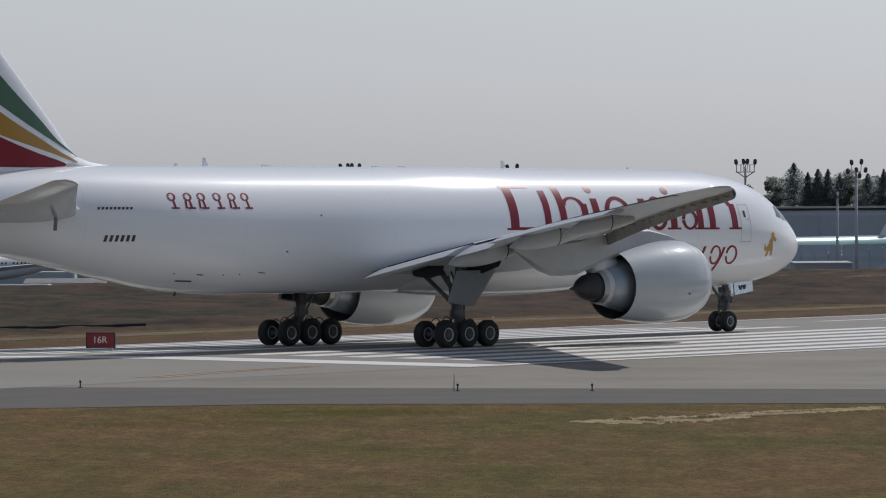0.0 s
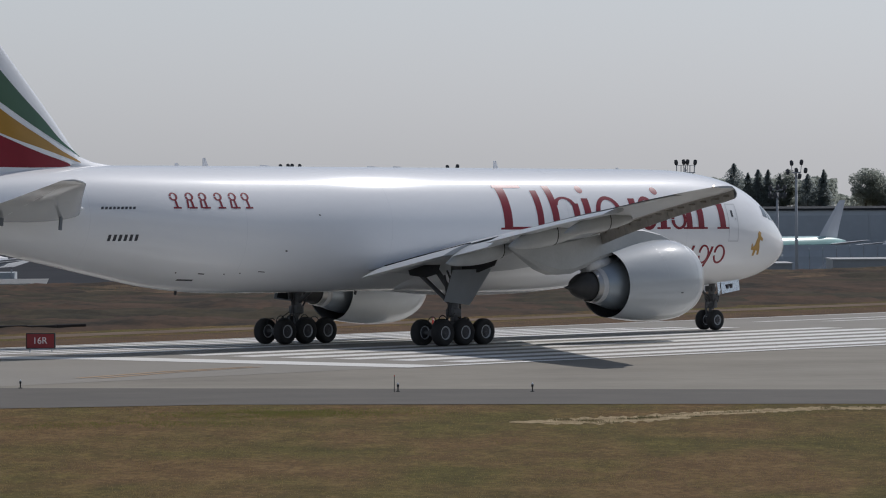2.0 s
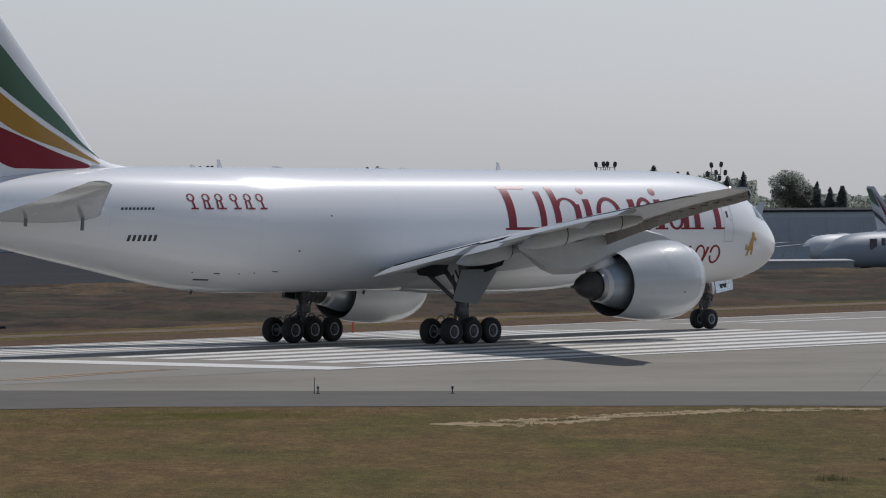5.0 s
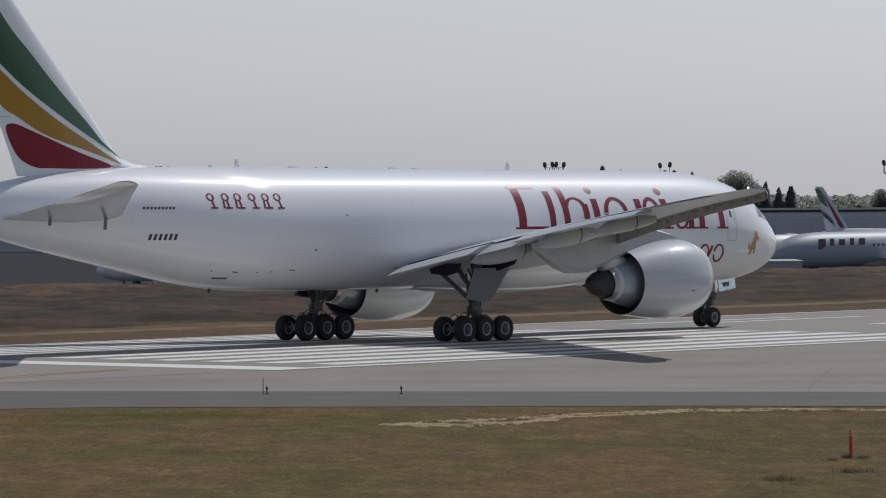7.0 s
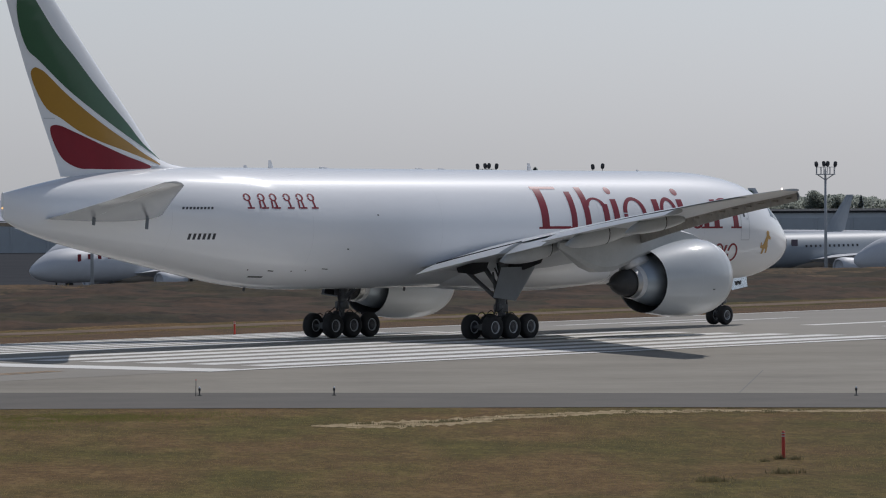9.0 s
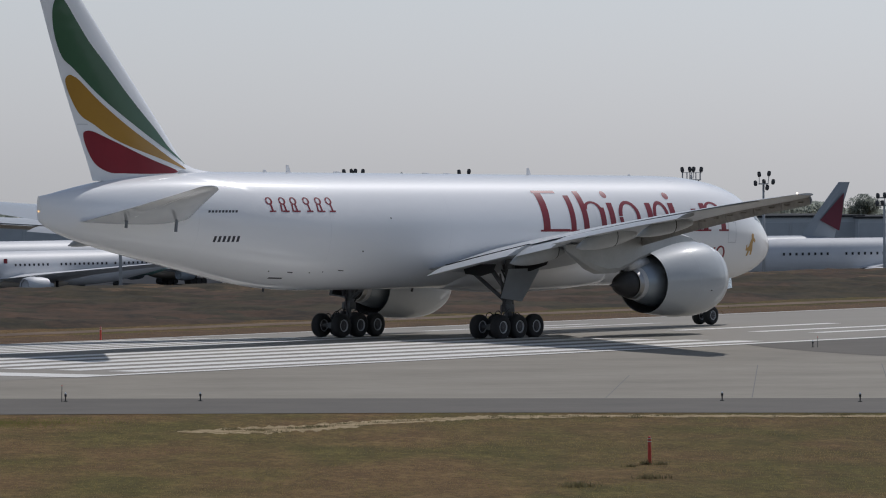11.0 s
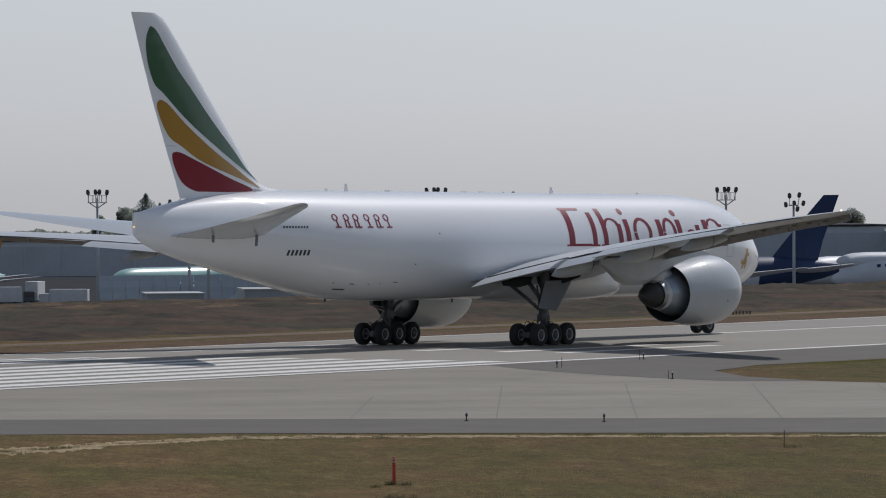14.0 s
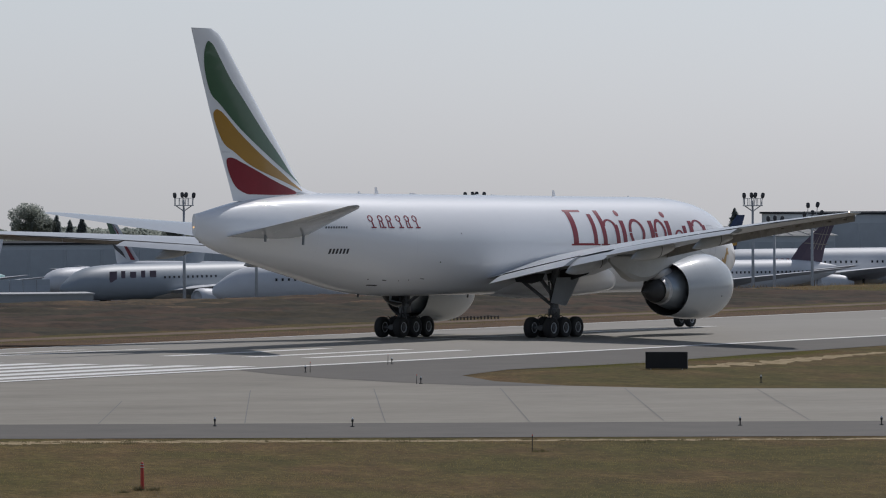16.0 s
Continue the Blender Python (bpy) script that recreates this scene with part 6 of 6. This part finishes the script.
def build_truck(x, y, turn, ln, h, cab_material):
    tk = tagged(new("service_truck"), "white box-bodied service truck standing on the apron", "truck", "apron trucks")
    tk.matrix_basis = Matrix.Translation((x, y, APRON + 0.02)) @ Matrix.Rotation(radians(turn), 4, "Z")
    bm = bmesh.new()
    add_box(bm, 0, 0, 0.9 + h / 2, ln, 2.4, h, bevel=0.06)
    part("box_body", bm, TRUCK_WHITE, tk)
    bm = bmesh.new()
    add_box(bm, -ln / 2 - 1.0, 0, 1.55, 1.9, 2.2, 2.0, bevel=0.15)
    cab = part("cab", bm, cab_material, tk)
    bm = bmesh.new()
    add_box(bm, -ln / 2 - 1.97, 0, 1.95, 0.06, 1.9, 0.8)
    part("windscreen", bm, WINDOWS, cab)
    bm = bmesh.new()
    add_box(bm, -0.5, 0, 0.75, ln + 2.6, 1.0, 0.25)
    part("chassis", bm, TRUCK_DARK, tk)
    for dx in (-ln / 2 - 0.9, ln / 2 - 1.2):
        for dy in (-1.1, 1.1):
            bm = bmesh.new()
            add_tube(bm, (dx, dy - 0.15, 0.48), (dx, dy + 0.15, 0.48), 0.48, 0.48, 16)
            part("wheel", bm, TYRE, tk)
    return tk


for x, y, turn, ln, h, cm in ((64.0, 842, 10, 8, 2.6, TRUCK_WHITE), (78.5, 850, -15, 6, 2.2, TRUCK_DARK), (88.0, 846, 5, 9, 2.8, TRUCK_WHITE), (46.0, 850, 20, 6, 2.0, TRUCK_DARK), (-30.0, 845, 0, 10, 2.6, TRUCK_WHITE), (-48.6, 838, 82, 5, 1.9, TRUCK_WHITE),
                              (-62.0, 842, -8, 9, 2.6, TRUCK_WHITE), (14.0, 848, 4, 7, 2.4, TRUCK_WHITE), (118.0, 838, -6, 7, 2.2, TRUCK_DARK), (133.0, 842, 12, 8, 2.6, TRUCK_WHITE), (38.0, 1040, 6, 8, 2.8, TRUCK_WHITE), (45.5, 1062, 74, 6, 3.4, TRUCK_DARK), (50.5, 1034, -12, 7, 2.4, TRUCK_WHITE)):
    build_truck(x, y, turn, ln, h, cm)


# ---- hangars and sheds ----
# Distance haze is put into the pale wall and door colours.
HANGAR = mat("haze_pale_hangar_cladding", (0.60, 0.63, 0.65), 0.7, color2=(0.52, 0.55, 0.57), scale=0.03, amount=0.8, fine=0.4, stretch=(1, 1, 0.3))
HANGAR_DOOR = mat("haze_pale_panel", (0.53, 0.565, 0.59), 0.65, scale=0.05, fine=0.5)
ROOF = mat("pale_ribbed_roof", (0.48, 0.48, 0.47), 0.6, color2=(0.40, 0.40, 0.39), scale=0.05, fine=0.6)
ROOFDARK = mat("dark_felt_roof", (0.055, 0.058, 0.062), 0.9, color2=(0.04, 0.042, 0.045), scale=0.1, fine=1, spec=0.1)
SHEDWALL = mat("pale_grey_shed_wall", (0.40, 0.41, 0.41), 0.75, color2=(0.32, 0.33, 0.33), scale=0.3, fine=2)
SHED = mat("grey_shed_cladding", (0.16, 0.165, 0.17), 0.7, color2=(0.12, 0.125, 0.13), scale=0.1, fine=1)


def build_hangar(x0, x1, y0, depth, top, label, roof_drop=0.0, panel=9.0, wall=None, roofmat=None, turn=0.0, eaves=0.5):
    hb = tagged(new("hangar"), label, "building", "apron buildings")
    base = APRON
    cx = (x0 + x1) / 2
    hb.matrix_basis = Matrix.Translation((cx, y0, base)) @ Matrix.Rotation(radians(turn), 4, "Z")
    w, h = x1 - x0, top - base
    bm = bmesh.new()
    add_box(bm, 0, depth / 2, (h - roof_drop) / 2, w, depth, h - roof_drop)
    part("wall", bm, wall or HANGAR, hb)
    bm = bmesh.new()
    if roof_drop:
        f0 = [bm.verts.new(p) for p in ((-w / 2 - 0.6, -0.8, h - roof_drop), (w / 2 + 0.6, -0.8, h - roof_drop), (w / 2 + 0.6, depth * 0.5, h), (-w / 2 - 0.6, depth * 0.5, h))]
        bm.faces.new(f0)
        bmesh.ops.solidify(bm, geom=bm.faces[:], thickness=0.3)
    else:
        add_box(bm, 0, depth / 2, h + eaves / 2, w + 2 * eaves, depth + 2 * eaves, eaves)
    roof = part("roof", bm, roofmat or ROOFDARK, hb)
    n = int(w / 4.0) if roof_drop > 2 else 0
    for i in range(n):
        bm = bmesh.new()
        add_box(bm, -w / 2 + (i + 0.5) * w / n, depth * 0.25 - 0.4, h - roof_drop / 2 + 0.12, 0.15, depth * 0.5, 0.12, rot=pose(0, 0, 0, math.degrees(math.atan2(roof_drop, depth * 0.5 + 0.8)), 0, 0))
        part("roof_rib", bm, SHED, roof)
    n = max(1, int(w / panel))
    for i in range(n):
        bm = bmesh.new()
        add_box(bm, -w / 2 + (i + 0.5) * w / n, -0.12, (h - roof_drop) * 0.43, w / n - 0.6, 0.25, (h - roof_drop) * 0.86, bevel=0.05)
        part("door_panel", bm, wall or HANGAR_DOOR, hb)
    return hb


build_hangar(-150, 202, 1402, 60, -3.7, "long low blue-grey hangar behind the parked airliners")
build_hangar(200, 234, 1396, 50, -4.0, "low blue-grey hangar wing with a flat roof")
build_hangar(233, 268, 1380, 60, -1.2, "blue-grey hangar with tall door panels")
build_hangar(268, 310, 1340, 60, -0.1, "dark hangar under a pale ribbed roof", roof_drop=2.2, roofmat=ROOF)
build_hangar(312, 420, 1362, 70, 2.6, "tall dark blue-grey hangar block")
build_hangar(40.5, 47.0, 648, 10, -2.9, "small grey service shed with a thin pale flat roof", wall=SHEDWALL, panel=2.2, roofmat=ROOF, eaves=0.14)
build_hangar(51.5, 63.0, 646, 10, -2.45, "grey service shed with a thin pale flat roof", wall=SHEDWALL, panel=2.2, roofmat=ROOF, eaves=0.14)
build_hangar(-61.5, -50.2, 850, 10, -8.2, "low white service shed with a sloping pale roof", roof_drop=0.6, wall=TRUCK_WHITE, panel=3.6, roofmat=ROOF)


def build_pitched_hall():
    """A hall whose white roof slopes towards the runway and falls to one side."""
    hall = tagged(new("hall"), "dark-walled hall under a sloping bright white roof", "building", "apron buildings")
    hall.location = (-71.7, 1010, APRON)
    bm = bmesh.new()
    add_box(bm, -0.5, 6.5, 1.0, 14.5, 10, 2.0)
    part("wall", bm, HANGAR_DOOR, hall)
    bm = bmesh.new()
    v = [bm.verts.new(p) for p in ((-11.0, 0, 2.1), (7.0, 0, 3.1), (10.6, 7, 4.3), (-7.0, 7, 3.4))]
    bm.faces.new(v)
    bmesh.ops.solidify(bm, geom=bm.faces[:], thickness=0.3)
    part("roof", bm, WHITEROOF, hall)
    for x in (-6.8, 6.4):
        bm = bmesh.new()
        add_tube(bm, (x, 1.0, 0), (x, 1.0, 2.6), 0.15, 0.15, 10)
        part("post", bm, MAST, hall, smooth=True)


WHITEROOF = mat("white_sheet_roof", (0.80, 0.80, 0.79), 0.5, color2=(0.72, 0.72, 0.71), scale=0.2, fine=2)
build_pitched_hall()


def build_blast_fence(x0, x1, y, top):
    """A row of leaning, corrugated steel deflector panels on braces."""
    fence = tagged(new("blast_fence"), "grey corrugated steel blast fence on the apron, paled for haze", "fence")
    fence.location = (x0, y, APRON)
    h = top - APRON
    n = int((x1 - x0) / 2.4)
    for i in range(n):
        bm = bmesh.new()
        cx = (i + 0.5) * (x1 - x0) / n
        hw = (x1 - x0) / n / 2 - 0.04
        ring = [(1.6 * (k / 6) ** 1.6 + (0.06 if k % 2 else -0.06), h * k / 6) for k in range(7)]
        add_rings(bm, [[(cx + sx, y0 - 0.1, z0) for y0, z0 in ring] + [(cx + sx, y0 + 0.02, z0) for y0, z0 in ring[::-1]] for sx in (-hw, hw)], True, True)
        # same pale colour with the haze in it as the hangar doors
        part("deflector_panel", bm, HANGAR_DOOR, fence)
        bm = bmesh.new()
        add_tube(bm, (cx, 1.4, h * 0.85), (cx, 3.2, 0), 0.09, 0.09, 8)
        part("brace", bm, MAST, fence)


build_blast_fence(54.0, 90.0, 1000, -6.1)


def build_shed_window(x, y, z):
    pane = tagged(new("shed_window"), "small dark window in the shed wall", "window", "shed windows")
    pane.location = (x, y, z)
    bm = bmesh.new()
    add_box(bm, 0, 0, 0, 0.9, 0.1, 0.75, bevel=0.02)
    part("pane", bm, WINDOWS, pane)
    bm = bmesh.new()
    add_box(bm, 0, -0.02, -0.43, 1.05, 0.16, 0.07)
    part("sill", bm, ROOF, pane)


for x in (43.6, 45.0):
    build_shed_window(x, 647.70, -3.9)


def build_boarding_stairs(x, y, turn):
    """A mobile flight of steel steps with side rails on a wheeled frame."""
    st = tagged(new("boarding_stairs"), "pale steel mobile boarding stairs on the apron", "stairs")
    st.matrix_basis = Matrix.Translation((x, y, APRON)) @ Matrix.Rotation(radians(turn), 4, "Z")
    for sy in (-0.8, 0.8):
        bm = bmesh.new()
        add_tube(bm, (-3.6, sy, 0.6), (2.4, sy, 5.0), 0.09, 0.09, 8)
        add_tube(bm, (2.4, sy, 5.0), (3.8, sy, 5.0), 0.09, 0.09, 8)
        part("stringer", bm, TRUCK_WHITE, st)
        bm = bmesh.new()
        add_tube(bm, (-3.6, sy, 1.6), (2.4, sy, 6.0), 0.05, 0.05, 8)
        add_tube(bm, (2.4, sy, 6.0), (3.8, sy, 6.0), 0.05, 0.05, 8)
        for k in range(7):
            add_tube(bm, (-3.6 + k, sy, 0.6 + 0.733 * k), (-3.6 + k, sy, 1.6 + 0.733 * k), 0.04, 0.04, 6)
        part("side_rail", bm, TRUCK_WHITE, st)
        for px in (-2.6, 3.4):
            bm = bmesh.new()
            add_tube(bm, (px, sy, 0.4), (px, sy, 1.3 if px < 0 else 5.0), 0.08, 0.08, 8)
            part("leg", bm, TRUCK_WHITE, st)
            bm = bmesh.new()
            add_tube(bm, (px, sy - 0.1, 0.35), (px, sy + 0.1, 0.35), 0.35, 0.35, 12)
            part("wheel", bm, TYRE, st)
    for k in range(20):
        bm = bmesh.new()
        add_box(bm, -3.5 + 0.3 * k, 0, 0.7 + 0.22 * k, 0.28, 1.5, 0.04)
        part("step", bm, MAST, st)


build_boarding_stairs(68.0, 880, 12)

# ---- trees on the skyline ----
BARK = mat("brown_bark", (0.08, 0.06, 0.045), 0.9, scale=2, fine=12)
# Leaf colours carry the haze of distance, far paler than living foliage.
NEEDLES = blade_material("haze_pale_needles", (0.27, 0.305, 0.305), (0.33, 0.36, 0.35), 0.2, 0.8)
LEAVES = blade_material("haze_pale_leaves", (0.27, 0.30, 0.275), (0.34, 0.36, 0.31), 0.2, 0.8)


def build_tree(x, y, top, half, conifer, seed):
    base = ground_z(x, y)
    h = top - base
    rng = np.random.RandomState(seed)
    tr = tagged(new("tree"), "conifer with layered drooping branches on the skyline, its needle colour paled for haze" if conifer else "broad-crowned tree on the skyline, its leaf colour paled for haze", "tree", "skyline trees")
    tr.location = (x, y, base)
    bm = bmesh.new()
    add_tube(bm, (0, 0, 0), (0, 0, h * (0.97 if conifer else 0.6)), h * 0.022, h * 0.006, 8)
    for i in range(7):
        a, z = rng.uniform(0, 6.28), h * rng.uniform(0.35, 0.8)
        r = half * (1.4 * (1 - z / h) + 0.15 if conifer else 0.7)
        add_tube(bm, (0, 0, z), (r * math.cos(a), r * math.sin(a), z + (-0.04 if conifer else 0.12) * h), h * 0.008, h * 0.003, 6)
    part("trunk", bm, BARK, tr, smooth=True)
    n = 11000
    verts, faces = [], []
    blobs = [(rng.uniform(-0.6, 0.6) * half, rng.uniform(-0.6, 0.6) * half, h * rng.uniform(0.45, 0.86), half * rng.uniform(0.3, 0.62)) for _ in range(16)]
    blobs.append((0, 0, h * 0.9 , half * 0.45))
    for i in range(n):
        if conifer:
            below = 0.62 * h * rng.uniform(0.0, 1) ** 0.7
            a = rng.uniform(0, 6.28)
            q = rng.uniform(0.02, 1) ** 0.6
            ragged = 0.85 + 0.95 * noise.noise((1.5 * math.cos(a), 1.5 * math.sin(a), 0.8 * below + seed)) + 0.2 * math.sin(4.4 * below + 2 * a + seed)
            r = (0.14 * half * below ** 0.8 + 0.12) * q * ragged
            c = Vector((r * math.cos(a), r * math.sin(a), h - below - 0.22 * r))
            s = rng.uniform(0.10, 0.23)
        else:
            bx, by, bz, br = blobs[rng.randint(len(blobs))]
            d = Vector(rng.normal(0, 1, 3)).normalized() * br * rng.uniform(0.55, 1.05)
            c = Vector((bx + d.x, by + d.y, min(bz + d.z * 0.9, h)))
            s = (0.08 + 0.022 * half) * rng.uniform(0.6, 1.4)
        a, b = Vector(rng.normal(0, 1, 3)).normalized(), Vector(rng.normal(0, 1, 3)).normalized()
        k = len(verts)
        verts += [tuple(c + a * s), tuple(c + b * s), tuple(c - a * s * 0.8), tuple(c - b * s)]
        faces.append((k, k + 1, k + 2, k + 3))
    me = bpy.data.meshes.new("crown")
    me.from_pydata(verts, [], faces)
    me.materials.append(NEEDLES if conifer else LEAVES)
    cr = new("crown", me)
    cr.parent = tr
    return tr


TREES = [  # bearing, top height, half width, conifer
    (3.36, 4.6, 2.5, 0), (3.57, 7.9, 3.5, 1), (3.71, 5.2, 1.4, 1), (3.81, 6.1, 2.1, 1), (3.91, 6.1, 1.9, 1), (4.03, 4.8, 1.6, 1), (4.12, 6.4, 3.5, 0), (4.31, 4.8, 3.2, 1), (4.47, 6.0, 1.7, 1), (4.89, 6.2, 5.1, 0), (5.08, 3.4, 3.2, 0), (5.21, 3.1, 1.4, 1), (5.34, 1.5, 1.6, 1), (5.45, 1.8, 1.4, 1), (5.47, 1.8, 1.6, 1), (6.14, -3.1, 1.3, 0), (6.36, 0.8, 3.2, 0), (6.15, -3.1, 1.6, 0), (6.38, 0.7, 2.9, 0), (6.6, -0.4, 1.9, 0), (6.84, -0.8, 1.4, 1), (8.21, 1.0, 4.1, 0), (10.66, 2.7, 3.2, 0), (12.02, 3.7, 2.2, 1), (3.11, 2.3, 2.2, 0), (8.74, -2.9, 1.3, 0), (10.7, 1.9, 2.9, 0)]
for i, (b, top, half, con) in enumerate(TREES):
    build_tree(1600 * math.sin(radians(b)), 1600 * math.cos(radians(b)), top, half * (2.0 if con else 1.15), con, 100 + i)


def build_woods():
    """A far belt of low trees behind the hangars."""
    rng = np.random.RandomState(8)
    verts, faces = [], []
    for i in range(130000):
        b = rng.uniform(-6.5, 16)
        d = rng.uniform(1660, 1700)
        x, y = d * math.sin(radians(b)), d * math.cos(radians(b))
        e = noise.noise((b * 2.2, 0, 0)) * 1.6 + noise.noise((b * 9, 3, 0)) * 1.2
        top = (-3.5 if b < 3.3 else 3.0 if b < 4.6 else (-1.5 if b < 8 else -3.5)) + e
        z = APRON + (top - APRON) * math.sqrt(rng.uniform(0.25, 1))
        s = rng.uniform(0.25, 0.6)
        a, c = Vector(rng.normal(0, 1, 3)).normalized() * s, Vector(rng.normal(0, 1, 3)).normalized() * s
        p = Vector((x, y, z))
        k = len(verts)
        verts += [tuple(p + a), tuple(p + c), tuple(p - a), tuple(p - c)]
        faces.append((k, k + 1, k + 2, k + 3))
    me = bpy.data.meshes.new("far_woods")
    me.from_pydata(verts, [], faces)
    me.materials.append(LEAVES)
    tagged(new("far_woods", me), "low hazy belt of woods behind the hangars", "woods", "", "stuff")


build_woods()



def build_bird():
    """A small dark bird with its wings half raised, that crosses high over the runway."""
    bird = tagged(new("bird"), "small dark bird flying across the sky", "bird")
    bm = bmesh.new()
    add_revolve(bm, [(-0.10, 0.005), (-0.06, 0.016), (0.0, 0.026), (0.06, 0.020), (0.085, 0.014), (0.10, 0.002)], (0, 0, 0), 10, "x", True)
    part("body", bm, LAMP_BODY, bird, smooth=True)
    for sd in (1, -1):
        bm = bmesh.new()
        tri_plate(bm, [((0.04, 0.015 * sd, 0.01), (-0.03, 0.015 * sd, 0.01)), ((0.03, 0.07 * sd, 0.035), (-0.04, 0.07 * sd, 0.03)), ((-0.06, 0.17 * sd, 0.03), (-0.08, 0.17 * sd, 0.03))], (0.006, 0.004, 0.001))
        part("wing", bm, LAMP_BODY, bird)
    bm = bmesh.new()
    tri_plate(bm, [((-0.08, 0.01, 0), (-0.08, -0.01, 0)), ((-0.15, 0.03, 0), (-0.15, -0.03, 0))], (0.004, 0.002))
    part("tail", bm, LAMP_BODY, bird)
    return bird


BIRD = build_bird()

# ---- what moves ----
PLANE_ROWS = [
    (0.0, 19.07, 305.54, 45.71),
    (0.5, 19.70, 306.26, 45.80),
    (1.0, 20.35, 307.02, 45.90),
    (1.5, 21.04, 307.78, 45.97),
    (2.0, 21.70, 308.50, 46.02),
    (2.5, 22.38, 309.26, 46.09),
    (3.0, 23.04, 309.99, 46.14),
    (3.5, 23.77, 310.80, 46.20),
    (4.0, 24.48, 311.58, 46.27),
    (6.5, 28.39, 316.01, 46.68),
    (7, 29.22, 316.94, 46.73),
    (7.5, 30.24, 318.10, 46.83),
    (8, 31.37, 319.37, 46.93),
    (8.5, 32.65, 320.83, 47.03),
    (9, 34.12, 322.50, 47.14),
    (11.5, 44.24, 334.14, 47.87),
    (12.0, 46.81, 337.07, 47.99),
    (12.5, 49.65, 340.36, 48.14),
    (13.0, 52.72, 343.95, 48.31),
    (13.5, 56.16, 347.95, 48.46),
    (14.0, 59.95, 352.34, 48.58),
    (14.5, 64.11, 357.15, 48.68),
    (15.0, 68.72, 362.41, 48.70),
    (15.5, 73.78, 368.13, 48.65),
    (16.0, 79.21, 374.31, 48.67),
]


def travelled(t):
    """Metres rolled since the start, by the freighter's rows."""
    d = 0.0
    for a, b in zip(PLANE_ROWS, PLANE_ROWS[1:]):
        step = math.hypot(b[1] - a[1], b[2] - a[2])
        if t >= b[0]:
            d += step
        else:
            return d + step * max(0.0, t - a[0]) / (b[0] - a[0])
    return d


def motions():
    walk(FREIGHTER, [(t, pose(x, y, 0, 0.3 * max(0.0, min(1.0, (t - 4) / 8)), 0, h)) for t, x, y, h in PLANE_ROWS])
    walk(BIRD, [(t, pose(x, y, z, 8, 0, 172)) for t, x, y, z in ((0.0, 260.0, 99.0, 60.0), (12.5, 10.9, 69.0, 13.6), (12.8, 7.3, 69.4, 12.15), (12.9, 6.36, 69.5, 11.62), (13.0, 5.42, 69.75, 11.42), (13.1, 4.5, 69.9, 11.65), (13.2, 3.6, 70.0, 12.2), (16.0, -40.0, 72.0, 24.0))])
    for wh, u, v, w, r in WHEELS:
        walk(wh, [(k / FPS, pose(-u, -v, w, 0, 0, 0) @ pose(0, 0, 0, 0, math.degrees(travelled(k / FPS) / r), 0)) for k in range(0, 16 * FPS + 1)])


motions()
